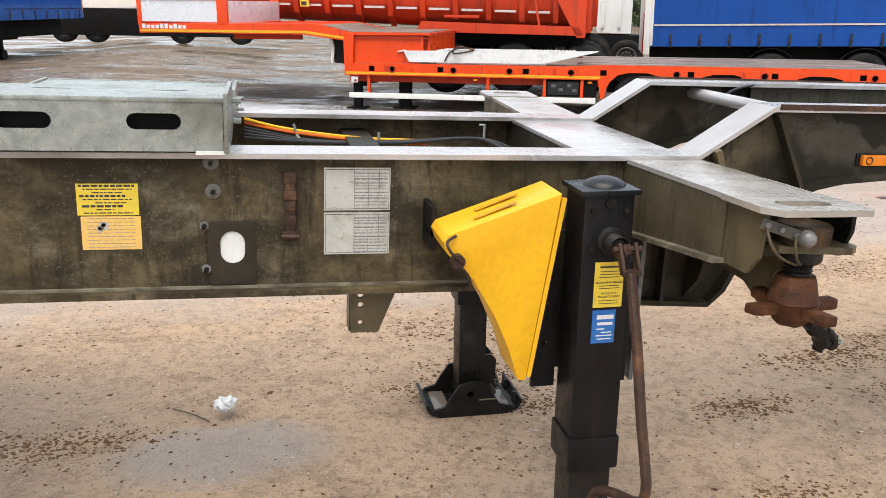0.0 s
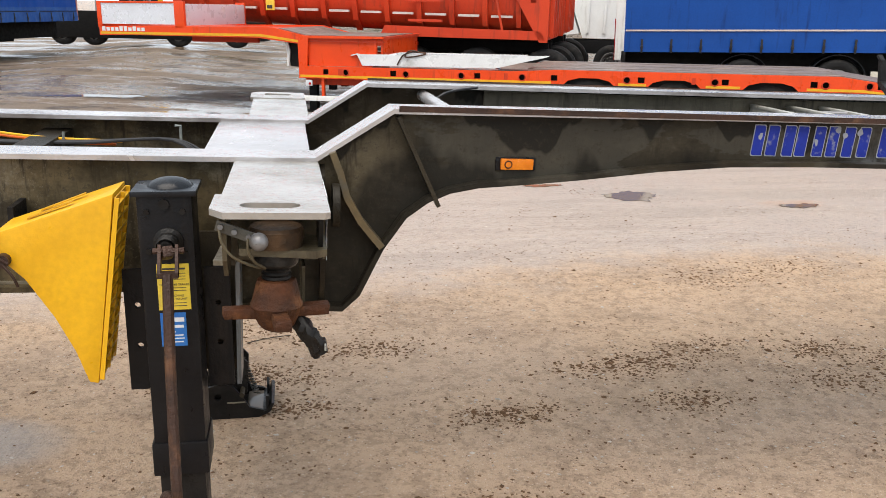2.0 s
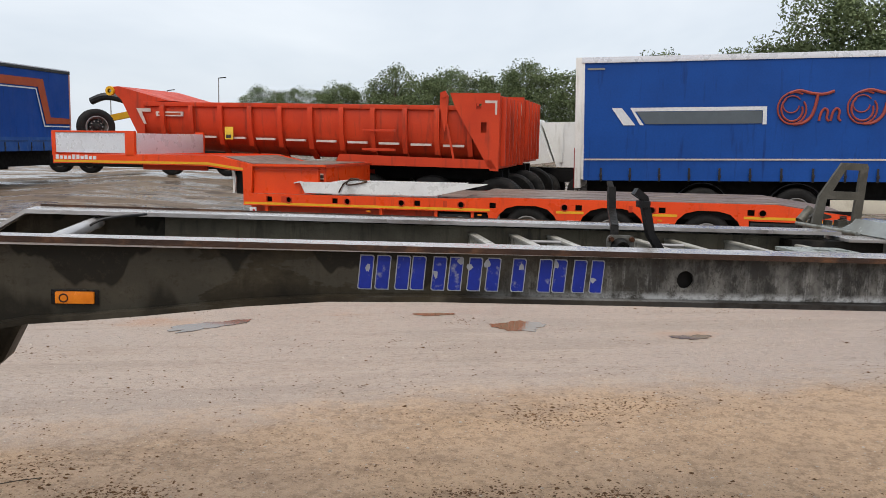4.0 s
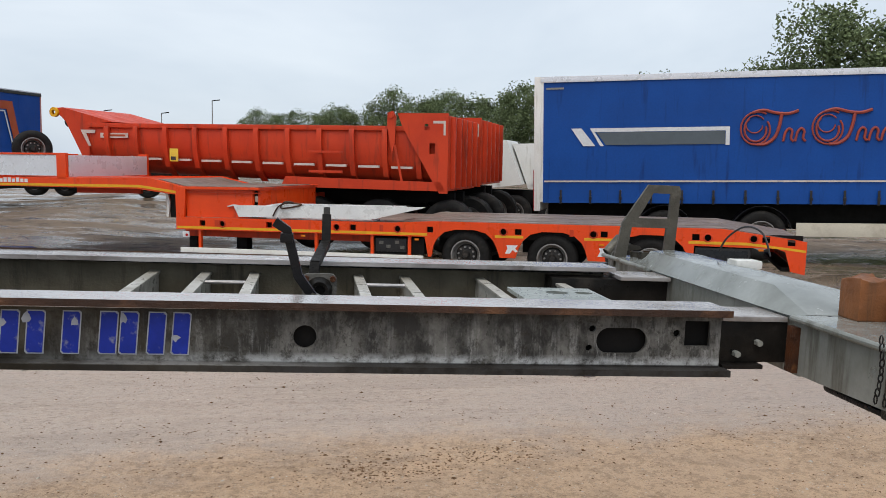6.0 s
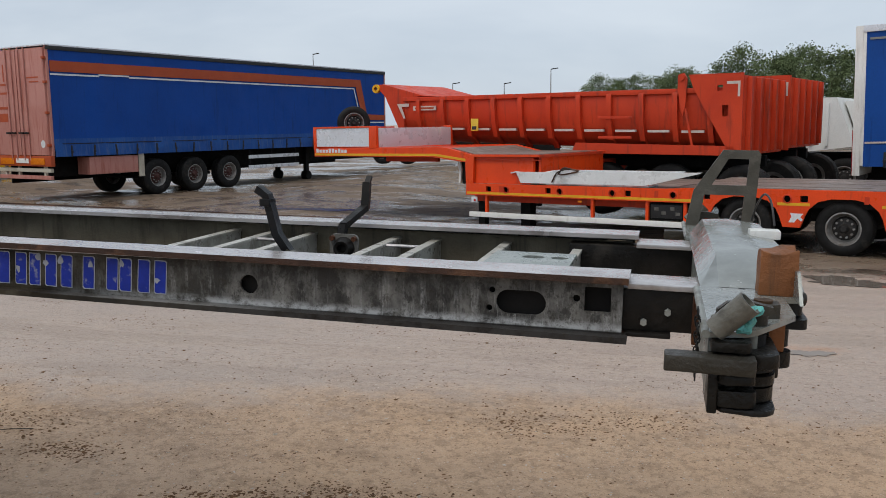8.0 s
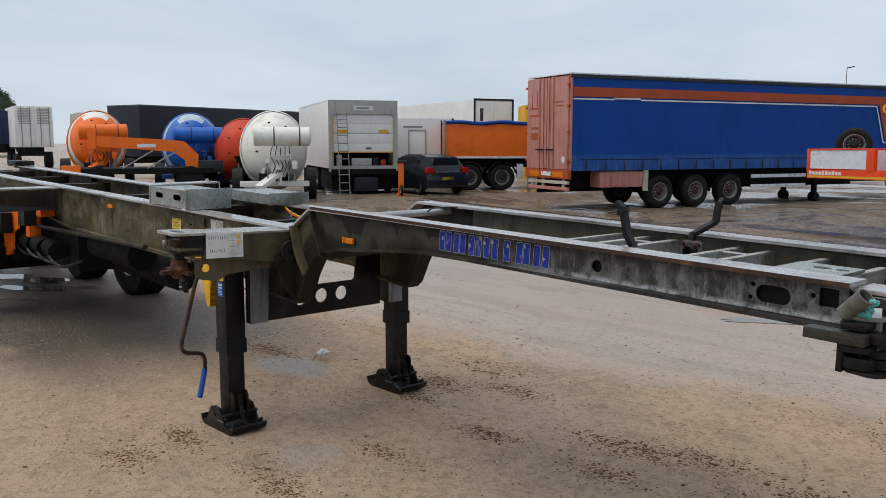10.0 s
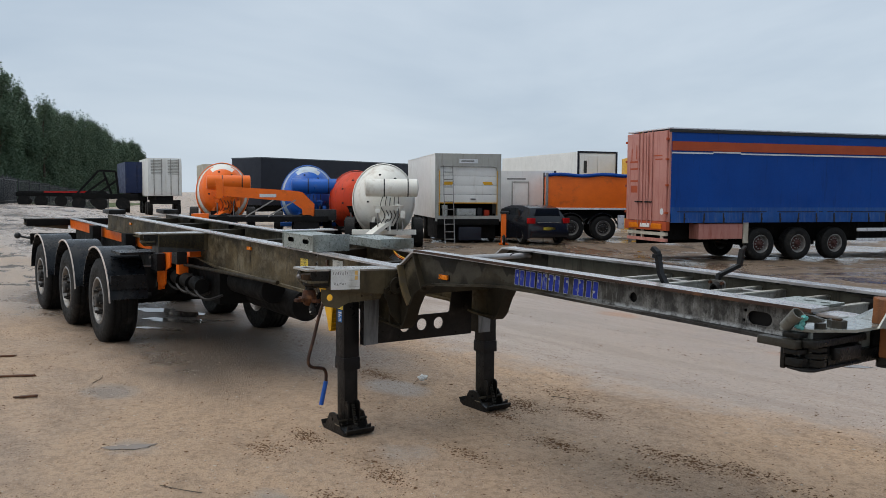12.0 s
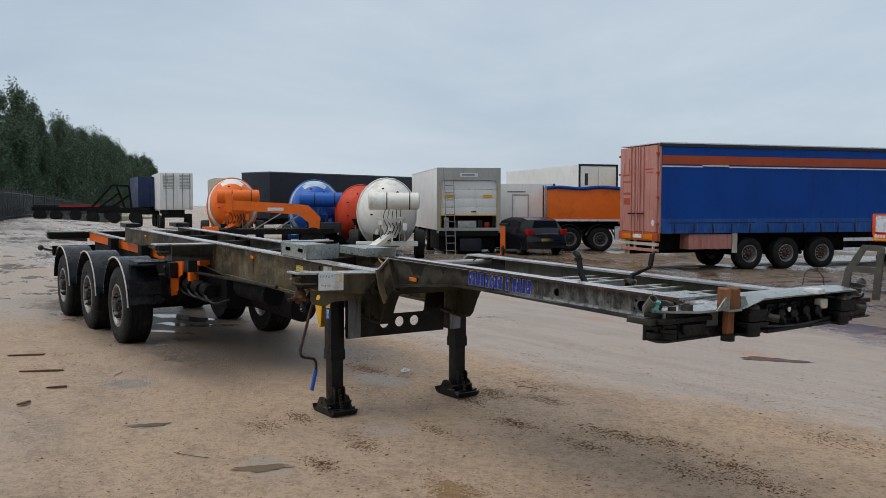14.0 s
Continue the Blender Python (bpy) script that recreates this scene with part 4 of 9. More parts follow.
        bar(nut, (lx_ + 0.043 * cc, ly_ + 0.043 * s, top - 0.232), (lx_ + 0.117 * cc, ly_ + 0.117 * s, top - 0.23), 0.036, 0.025, (0, 0, 1), 0.007)
    for v in nut.verts:
        v.co += Vector((1, 1, 1)) * 0.0025 * noise.noise(v.co * 50) - Vector((0, 0, 0.008))
    part("wing_nut", nut, M["rust"], lock, "rusty four-winged hand nut")
    ball = B()
    bmesh.ops.create_uvsphere(ball, u_segments=16, v_segments=12, radius=0.020, matrix=Matrix.Translation((lx_ - 0.035, y(1.248), top - 0.066)))
    part("handle_ball", ball, M["ball"], lock, "worn steel ball handle")
    part("handle_stub", bar(B(), (lx_ - 0.03, y(1.235), top - 0.066), (lx_ + 0.02, y(1.235), top - 0.062), 0.016, 0.02), M["rust_steel"], lock)


def lift_tips(parts):
    """The arms of a bolster rise a little towards their tips."""
    for ob in parts:
        for v in ob.data.vertices:
            u = max(0.0, abs(v.co.y) - 0.5)
            v.co.z += 0.032 * u
            v.co.y *= 1 + 0.018 * u
        lift_tips(ob.children)


earlier = set(chassis.children)
for s in (-1, 1):
    bolster(1.175, s)
    bolster(-3.1, s, full=False)
    part("bolster_box", box(B(), -3.22, -2.985, *sorted((s * 0.51, s * 1.06)), 1.12, 1.326, 0.008), M["slate"], chassis, "slate grey box beam of the bolster")
    bolster(-10.7, s, full=False, top=1.12)
# riveted hinge bar and its wire bail on the near bolster
bm = bar(B(), (1.055, -1.212, 1.308), (1.135, -1.236, 1.283), 0.006, 0.024, (0, 0, 1), 0.002)
clip = part("retaining_clip", bm, M["frame"], chassis, "small riveted hinge bar with a wire bail")
for u in (0.12, 0.48, 0.85):
    px, py, pz = 1.055 + 0.08 * u, -1.215 - 0.024 * u, 1.308 - 0.025 * u
    part("rivet", cyl(B(), (px, py, pz), (px, py - 0.008, pz), 0.006, 10), M["ball"], clip)
bm = sweep(B(), [(1.062, -1.222, 1.302), (1.068, -1.232, 1.272), (1.09, -1.232, 1.242), (1.125, -1.224, 1.222), (1.155, -1.215, 1.212)], 0.0032, 7)
sweep(bm, [(1.122, -1.242, 1.285), (1.122, -1.245, 1.258), (1.135, -1.238, 1.232), (1.157, -1.222, 1.214)], 0.0032, 7)
part("wire_bail", bm, M["bolster"], clip)
bm = sweep(B(), [(1.16, -1.10, 1.17), (1.17, -1.12, 1.14), (1.185, -1.14, 1.12), (1.205, -1.165, 1.10)], 0.016, 9)
sweep(bm, [(1.20, -1.16, 1.10), (1.235, -1.185, 1.075), (1.262, -1.195, 1.055), (1.282, -1.195, 1.032)], 0.026, 10)
sweep(bm, [(1.27, -1.205, 1.06), (1.297, -1.21, 1.045), (1.303, -1.21, 1.025)], 0.017, 9)
sweep(bm, [(1.265, -1.185, 1.04), (1.278, -1.185, 1.02), (1.276, -1.185, 1.005)], 0.016, 9)
for v in bm.verts:
    v.co += Vector((1, 1, 1)) * 0.006 * noise.noise(v.co * 60) - Vector((0, 0, 0.012))
    v.co.x = 1.245 + (v.co.x - 1.245) * 0.62
part("lever_knob", bm, M["grease"], chassis, "black rubbery locking lever below the hand nut")
part("lever_tag", box(B(), 1.283, 1.287, -1.235, -1.205, 1.026, 1.038), M["plate"], chassis, "small pale tag on the lever")
bm = plate(B(), [(-1.12, 1.19), (-1.12, 1.10), (-1.09, 1.06), (-0.98, 1.04), (-0.90, 1.08), (-0.62, 1.10), (-0.60, 1.16)], "yz", 1.235, 1.243, [ring(-1.05, 1.125, 0.026), ring(-0.78, 1.13, 0.008, n=8), ring(-0.70, 1.135, 0.008, n=8)])
part("bolster_bracket", bm, M["bolster"], chassis, "drilled olive bracket plate under the bolster")
# lug and gusset where bolster meets neck
bm = plate(B(), [(-0.476, 0.90), (-0.56, 0.98), (-0.60, 1.10), (-0.625, 1.13), (-0.62, 1.185), (-0.58, 1.21), (-0.54, 1.20), (-0.52, 1.30), (-0.476, 1.33)], "yz", 1.30, 1.315, [ring(-0.578, 1.155, 0.02)])
part("lifting_lug", bm, M["steel"], chassis, "plate with a lifting eye")
bm = plate(B(), ring(-0.53, 1.215, 0.066, n=24), "yz", 1.335, 1.356, [ring(-0.53, 1.215, 0.024, n=16)])
part("eye_boss", bm, M["steel"], chassis, "worn round boss with a through hole")

# paper label on the bolster's front face
lab = part("paper_label", plate(B(), rect(-1.07, -0.83, 1.19, 1.342), "yz", 1.2935, 1.2945), M["paper"], chassis, "white paper stock label with two orange squares")
for i, (y0, y1, z0, z1) in enumerate(((-1.055, -0.93, 1.30, 1.325), (-1.045, -0.945, 1.222, 1.245))):
    bm = B()
    rnd = random.Random(i)
    u = y0
    while u < y1 - 0.008:
        w = rnd.uniform(0.004, 0.010)
        rbox(bm, pose(1.295, u + w / 2, (z0 + z1) / 2 + rnd.uniform(-0.003, 0.003), rnd.uniform(-20, 20)), 0.0006, 0.003, (z1 - z0) * rnd.uniform(0.7, 1))
        u += w + 0.007
    part("handwriting", bm, M["ink"], lab, "black pen strokes")
for z in (1.30, 1.262):
    part("orange_square", box(B(), 1.2945, 1.2952, -0.872, -0.848, z, z + 0.032), M["sticker_o"], lab)
for z in (1.21, 1.255, 1.292, 1.33):
    part("printed_line", box(B(), 1.2945, 1.2950, -0.92, -0.84 if z in (1.21, 1.33) else -0.88, z, z + 0.0015), M["ink_g"], lab)

lift_tips([ob for ob in chassis.children if ob not in earlier and ob.data and min(v.co.x for v in ob.data.vertices) > 0.9])

# galvanised locking boxes on the rails
def lock_box(sign):
    y = lambda v: sign * v
    side = plate(B(), [(-0.74, 1.36), (-0.09, 1.36), (-0.09, 1.487), (-0.74, 1.487)], "xz", y(0.53), y(0.526), [slot(-0.262, 1.437, 0.135, 0.042, 3), slot(-0.575, 1.437, 0.135, 0.042, 3)])
    lb = part("lock_box", side, M["galv"], chassis, "spangled galvanised locking box with slots")
    top = plate(B(), [(-0.74, y(0.526)), (-0.09, y(0.526)), (-0.09, y(0.19)), (-0.74, y(0.19))], "xy", 1.487, 1.494, [slot(-0.24, y(0.30), 0.10, 0.02, 3), slot(-0.55, y(0.30), 0.10, 0.02, 3)])
    part("box_top", top, M["galv"], lb)
    part("box_back", box(B(), -0.74, -0.09, *sorted((y(0.186), y(0.19))), 1.36, 1.494), M["galv"], lb)
    part("box_lip", box(B(), -0.74, -0.085, *sorted((y(0.533), y(0.522))), 1.487, 1.499, 0.003), M["galv"], lb)
    part("box_end", box(B(), -0.088, -0.076, *sorted((y(0.545), y(0.17))), 1.356, 1.512, 0.003), M["galv"], lb)
    part("box_end", box(B(), -0.754, -0.742, *sorted((y(0.535), y(0.17))), 1.356, 1.505, 0.003), M["galv"], lb)
    # added black sheet behind the slots stands in for the shade inside
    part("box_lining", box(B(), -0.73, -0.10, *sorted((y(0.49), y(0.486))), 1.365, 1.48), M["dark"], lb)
    for k in (-1, 1):
        part("bolt", cyl(B(), (-0.075, y(0.21), 1.43 + 0.03 * k), (-0.05, y(0.21), 1.43 + 0.03 * k), 0.009, 6), M["galv"], lb)


lock_box(-1)
before = set(chassis.children)
lock_box(1)
for ob in chassis.children:
    if ob not in before:
        ob.data.transform(Matrix.Translation((0, 0, 1.36)) @ Matrix.Diagonal((1, 1, 0.62, 1)) @ Matrix.Translation((0, 0, -1.36)))
        for c in ob.children:
            c.data.transform(Matrix.Translation((0, 0, 1.36)) @ Matrix.Diagonal((1, 1, 0.62, 1)) @ Matrix.Translation((0, 0, -1.36)))
part("end_spacer", box(B(), -0.16, -0.085, -0.54, -0.50, 1.353, 1.361), M["paper"], chassis)

# fittings on the near web
F = -0.4755
def decal(name, x0, x1, z0, z1, material, label, lines, ink, seed, big=()):
    d = part(name, box(B(), x0, x1, F - 0.0012, F, z0, z1), material, chassis, label)
    rnd = random.Random(seed)
    n = len(lines)
    for i, (a, b, th) in enumerate(lines):
        z = z1 - (i + 0.6) * (z1 - z0) / (n + 0.3)
        u = x0 + a * (x1 - x0)
        e = x0 + b * (x1 - x0)
        bm = B()
        while u < e:
            w = min(rnd.uniform(0.006, 0.02), e - u)
            box(bm, u, u + w, F - 0.0018, F - 0.0012, z - th / 2, z + th / 2)
            u += w + 0.003
        tagged(part("printed_line", bm, ink, d), kind="stuff")
    return d


decal("warning_sticker", -0.473, -0.317, 1.178, 1.264, M["sticker_y"], "yellow warning sticker with dark print", [(0.04, 0.96, 0.006), (0.1, 0.9, 0.003), (0.25, 0.75, 0.003), (0.05, 0.8, 0.006), (0.1, 0.9, 0.003), (0.3, 0.8, 0.003), (0.08, 0.75, 0.006), (0.3, 0.6, 0.003), (0.1, 0.9, 0.003)], M["ink"], 1)
st = decal("faded_sticker", -0.466, -0.314, 1.083, 1.175, M["sticker_o"], "faded pale orange sticker, torn in one spot", [(0.1, 0.9, 0.0015)] * 9, M["ink_g"], 2)
bm = B()
for k in range(6):
    rbox(bm, pose(-0.412 + 0.008 * math.sin(k * 2.1), F - 0.0016, 1.146 + 0.007 * math.cos(k * 1.7), 0, k * 40, 0), 0.016, 0.001, 0.009)
part("torn_patch", bm, M["plate"], st, "torn grey patch")
for z0, z1, sd in ((1.197, 1.322, 3), (1.069, 1.194, 4)):
    d = decal("data_plate", 0.176, 0.362, z0 - 0.01, z1 - 0.013, M["plate"], "worn silver data plate with a printed table", [(0.45, 0.95, 0.0022)] * 13, M["ink_g"], sd)
    bm = B()
    for k in range(1, 8):
        box(bm, 0.26, 0.355, F - 0.0017, F - 0.0012, z0 + k * 0.0135, z0 + k * 0.0135 + 0.0008)
    for xx in (0.18, 0.26, 0.30, 0.33, 0.358):
        box(bm, xx, xx + 0.0008, F - 0.0017, F - 0.0012, z0 - 0.006, z1 - 0.017)
    box(bm, 0.18, 0.358, F - 0.0017, F - 0.0012, z1 - 0.019, z1 - 0.0175)
    box(bm, 0.18, 0.358, F - 0.0017, F - 0.0012, z0 - 0.006, z0 - 0.005)
    part("table_lines", bm, M["ink"], d)
for x, z, r in ((-0.127, 1.322, 0.021), (-0.123, 1.243, 0.021)):
    w = part("washer", lathe(B(), [(0, F), (r, F), (r, F - 0.004), (r * 0.7, F - 0.006), (0, F - 0.006)], "y", 24, (x, 0, z)), M["bracket_w"], chassis, "round steel washer")
    part("bolt", cyl(B(), (x, F - 0.006, z), (x, F - 0.022, z), 0.007, 6), M["grease"], w)
for x, z in ((-0.149, 1.148), (-0.147, 1.025)):
    w = part("bolt_head", cyl(B(), (x, F, z), (x, F - 0.010, z), 0.013, 6), M["boom"], chassis, "grey bolt")
    part("bolt", cyl(B(), (x, F - 0.010, z), (x, F - 0.028, z), 0.007, 10), M["grease"], w)
bm = plate(B(), rounded(-0.142, -0.012, 0.978, 1.158, 0.016), "xz", F, F - 0.006, [slot(-0.075, 1.085, 0.066, 0.092)])
part("doubler_plate", bm, M["steel"], chassis)
part("white_cap", lathe(B(), [(0, 0), (0.05, 0), (0.05, 0.01), (0, 0.014)], "y", 20, (-0.075, -0.478, 1.085)), M["paper"], chassis, "white round cap behind the oval hole")
bm = B()
for k, (z, w) in enumerate(((1.285, 0.034), (1.235, 0.036), (1.205, 0.03), (1.165, 0.034), (1.12, 0.045))):
    box(bm, 0.082 - w / 2, 0.082 + w / 2, F - 0.016, F, z - 0.016, z + 0.012, 0.004)
box(bm, 0.069, 0.095, F - 0.012, F, 1.115, 1.30, 0.003)
cyl(bm, (0.058, F - 0.022, 1.118), (0.106, F - 0.022, 1.118), 0.008, 10)
part("toggle_latch", bm, M["rustbar"], chassis, "rusty over-centre toggle latch")
lamp = part("side_marker_lamp", box(B(), 1.852, 1.955, F - 0.02, F, 1.323, 1.356, 0.004), M["amber"], chassis, "amber side marker lamp")
part("lamp_base", box(B(), 1.838, 1.965, F - 0.006, F, 1.319, 1.360, 0.002), M["black"], lamp)
part("lamp_ring", lathe(B(), [(0.009, F - 0.0205), (0.011, F - 0.0225), (0.013, F - 0.0205)], "y", 16, (1.875, 0, 1.3395)), M["rust"], lamp)
for xm in (-1.75, -6.3):
    lm = part("side_marker_lamp", box(B(), xm, xm + 0.10, F - 0.02, F, 1.24, 1.275, 0.004), M["amber"], chassis, "amber side marker lamp")
# maker's mark as plain worn blue bars, two to a place
rnd = random.Random(21)
for k in range(7):
    x0 = 2.690 + k * 0.1085 + (0.026 if k == 4 else 0)
    w = (0.086, 0.082, 0.086, 0.092, 0.036, 0.082, 0.092)[k]
    z0, z1, lean = 1.379, 1.476, 0.006
    bars_ = [(x0, x0 + 0.036, z0, z1)]
    if w > 0.05:
        bars_ += [(x0 + w - 0.036, x0 + w, z0, z1)]
    for u0, u1, v0, v1 in bars_:
        def block(g):
            o = 0.005
            ln = lambda v: lean * (v - z0) / (z1 - z0)
            return [(u0 - g + o + ln(v0), v0 - g), (u1 + g + ln(v0), v0 - g), (u1 + g + ln(v1), v1 + g - o), (u1 + g - o + ln(v1), v1 + g), (u0 - g + ln(v1), v1 + g), (u0 - g + ln(v0), v0 - g + o)]
        name = part("mark_edge", plate(B(), block(0.003), "xz", F, F - 0.0007), M["letter_w"], chassis, "pale worn edge of a blue bar")
        part("mark_paint", plate(B(), block(0.0), "xz", F - 0.0007, F - 0.0014), M["letter"], name)
        if rnd.random() < 0.6:
            cx_, cz_ = rnd.uniform(u0, u1), rnd.uniform(v0, v1)
            flake = [(cx_ + rnd.uniform(0.004, 0.012) * math.cos(a), cz_ + rnd.uniform(0.006, 0.018) * math.sin(a)) for a in [i * 0.7854 for i in range(8)]]
            part("flaked_patch", plate(B(), flake, "xz", F - 0.0014, F - 0.0018), M["letter_w"], name)
# lowered bracket plate under the main beam
bm = plate(B(), [(0.25, 0.975), (0.385, 0.975), (0.385, 0.945), (0.335, 0.82), (0.255, 0.82)], "xz", -0.47, -0.482, [ring(0.282, 0.935, 0.009, n=10), ring(0.282, 0.905, 0.009, n=10), ring(0.282, 0.85, 0.008, n=10)])
part("hanger_plate", bm, M["bolster"], chassis, "drilled hanger plate")
part("hanger_plate", box(B(), 0.25, 0.262, -0.47, -0.40, 0.82, 0.975), M["bolster"], chassis)

# cables between the rails
def cables(rows, material, r):
    for k, pts in enumerate(rows):
        part("hose", sweep(B(), pts, r, 7, 5), material, chassis)


cables([[(-0.05, 0.30, 1.34), (0.10, 0.27, 1.31), (0.35, 0.24, 1.285), (0.62, 0.22, 1.28)]], M["cable_y"], 0.0055)
cables([[(-0.05, 0.31, 1.325), (0.12, 0.25, 1.30), (0.4, 0.22, 1.275), (0.6, 0.21, 1.27)]], M["cable_o"], 0.005)
cables([[(-0.05, 0.29 - 0.012 * k, 1.31 - 0.01 * k), (0.2, 0.23 - 0.015 * k, 1.275), (0.5, 0.21 - 0.015 * k, 1.28), (0.8, 0.22 - 0.01 * k, 1.29), (0.93, 0.10, 1.25 - 0.02 * k)] for k in range(4)], M["cable_b"], 0.0055)
for pts in ([(0.12, 0.25, 1.33), (0.13, 0.25, 1.295), (0.14, 0.23, 1.28)], [(0.42, 0.22, 1.31), (0.42, 0.215, 1.26)], [(0.80, 0.26, 1.335), (0.82, 0.26, 1.335), (0.82, 0.26, 1.28)]):
    part("cable_tie", sweep(B(), pts, 0.005, 6, 1), M["galv"], chassis)
part("hose", sweep(B(), [(1.95, 0.34, 1.50), (1.80, 0.25, 1.48), (1.72, 0.26, 1.40), (1.74, 0.30, 1.36)], 0.005, 7), M["cable_b"], chassis)

# landing legs
def landing_leg(sign, yc):
    x0, y, dz = 0.888, yc, -0.035
    near = sign < 0
    leg = part("landing_leg", box(B(), x0 - 0.07, x0 + 0.07, y - 0.07, y + 0.07, 0.50, 1.311, 0.012), M["black"], chassis, "black painted landing leg tube with grime runs", pose(x0, 0, 1.46) @ pose(0, 0, 0, 0, -1.45, 0) @ pose(-x0, 0, -1.46))
    part("inner_tube", box(B(), x0 - 0.062, x0 + 0.062, y - 0.06, y + 0.06, 0.05, 0.502, 0.008), M["grease"], leg)
    part("tube_collar", box(B(), x0 - 0.076, x0 + 0.076, y - 0.075, y + 0.075, 0.50, 0.60, 0.008), M["black"], leg)
    cap = B()
    box(cap, x0 - 0.082, x0 + 0.082, y - 0.08, y + 0.08, 1.296, 1.311, 0.005)
    bmesh.ops.create_uvsphere(cap, u_segments=20, v_segments=10, radius=1, matrix=Matrix.Translation((x0 + 0.01, y, 1.306)) @ Matrix.Diagonal((0.06, 0.055, 0.028, 1)))
    part("leg_cap", cap, M["mudguard"], leg, "dark blue-grey cap with a low dome")
    for sx in (-1, 1):
        bx = x0 + sx * 0.11
        holes = [ring(bx, z, 0.0085, n=10) for z in (0.955, 0.835)]
        part("mounting_flange", plate(B(), rect(bx - 0.035, bx + 0.035, 0.70, 1.06), "xz", y - sign * 0.075, y - sign * 0.088, holes), M["black"], leg, "drilled mounting flange")
    # rocking foot: an upturned tray between rounded cheeks, with a bar and a spring in front of the tube
    arc = [(-0.212, 0.070), (-0.195, 0.036), (-0.15, 0.016), (-0.09, 0.010), (0.09, 0.010), (0.15, 0.016), (0.195, 0.036), (0.212, 0.070)]
    ft = part("foot", strip(B(), [(x0 + a, b + 0.02 + dz) for a, b in arc], y - 0.125, y + 0.125, 0.014), M["grease"], leg, "black upturned foot tray with raised cheeks")
    for sy in (-1, 1):
        cheek = [(x0 - 0.195, 0.040), (x0 - 0.185, 0.062), (x0 - 0.135, 0.075), (x0 - 0.105, 0.125), (x0 - 0.07, 0.175), (x0 - 0.01, 0.19), (x0 + 0.045, 0.18), (x0 + 0.08, 0.135), (x0 + 0.115, 0.075), (x0 + 0.18, 0.055), (x0 + 0.16, 0.03), (x0 + 0.1, 0.022), (x0 - 0.1, 0.022)]
        part("foot_cheek", plate(B(), [(u, v + dz) for u, v in cheek], "xz", y + sy * 0.112, y + sy * 0.126, [ring(x0 - 0.02, 0.13 + dz, 0.016, n=12)]), M["grease"], ft, "rounded cheek plate")
        part("foot_ear", plate(B(), [(y + sy * 0.05, 0.04 + dz), (y + sy * 0.11, 0.04 + dz), (y + sy * 0.105, 0.115 + dz), (y + sy * 0.06, 0.10 + dz)], "yz", x0 + 0.188, x0 + 0.20), M["grease"], ft)
        part("leg_tab", plate(B(), [(x0 + 0.06, 0.06), (x0 + 0.105, 0.08), (x0 + 0.112, 0.225), (x0 + 0.09, 0.25), (x0 + 0.06, 0.25)], "xz", y + sy * 0.044, y + sy * 0.056), M["grease"], leg, "upright tab holding the spring")
        part("worn_edge", box(B(), x0 + 0.02, x0 + 0.10, y + sy * 0.126, y + sy * 0.129, 0.098 + dz, 0.104 + dz), M["lip"], ft, "rubbed bare edge")
    part("foot_pin", cyl(B(), (x0 + 0.085, y - 0.13, 0.135 + dz), (x0 + 0.085, y + 0.13, 0.135 + dz), 0.011, 12), M["steel"], ft, "dull cross bar")
    for sx in (-1, 1):
        part("tray_water", box(B(), x0 + sx * 0.145 - 0.042, x0 + sx * 0.145 + 0.042, y - 0.108, y + 0.108, 0.040 + dz, 0.046 + dz, 0.001), M["water_d"], ft, "rain water standing in the tray")
    coil = [0.55 * i for i in range(150)]
    part("spring", sweep(B(), [(x0 + 0.085 + 0.0007 * k + 0.014 * math.cos(k), y + 0.014 * math.sin(k), 0.225 - 0.0021 * k) for k in coil], 0.003, 5, 1), M["lever"], ft, "worn coil spring")
    return leg


leg_near, leg_far = landing_leg(-1, -0.722), landing_leg(1, 0.69)
# gearbox shaft, crank and labels on the near leg
lx, ly = 0.888, -0.7925
bm = lathe(B(), [(0, 0), (0.038, 0), (0.038, -0.01), (0.028, -0.015), (0.027, -0.03), (0.018, -0.034), (0.017, -0.07), (0, -0.07)], "y", 20, (lx, ly, 1.155))
for k in range(5):
    lathe(bm, [(0.024, -0.034 - 0.007 * k), (0.027, -0.037 - 0.007 * k), (0.024, -0.040 - 0.007 * k)], "y", 16, (lx, ly, 1.155))
part("gear_shaft", bm, M["grease"], leg_near, "greasy ribbed gear shaft", pose(0.006, 0, 0.022))
for dx, dz in ((-0.045, 0.055), (0.045, 0.055), (-0.045, -0.05), (0.045, -0.055), (0.0, 0.075)):
    part("bolt", cyl(B(), (lx + dx, ly + 0.001, 1.175 + dz), (lx + dx, ly - 0.008, 1.175 + dz), 0.008 if dx else 0.014, 8), M["grease"], leg_near, "", pose(0, 0, 0.026))
bm = B()
cx = 0.904
bar(bm, (lx + 0.004, ly - 0.06, 1.158), (cx, -0.890, 1.178), 0.026, 0.028, (0, 0, 1), 0.004)
for sx in (-1, 1):
    bar(bm, (cx + sx * 0.021, -0.876, 1.188), (cx + sx * 0.021, -0.918, 1.122), 0.008, 0.022, (0, 1, 0))
bar(bm, (cx - 0.025, -0.916, 1.124), (cx + 0.025, -0.916, 1.124), 0.022, 0.014)
cyl(bm, (cx - 0.038, -0.882, 1.176), (cx + 0.038, -0.882, 1.176), 0.008, 8)
part("crank_joint", bm, M["rustbar"], leg_near, "rusty forked crank joint")
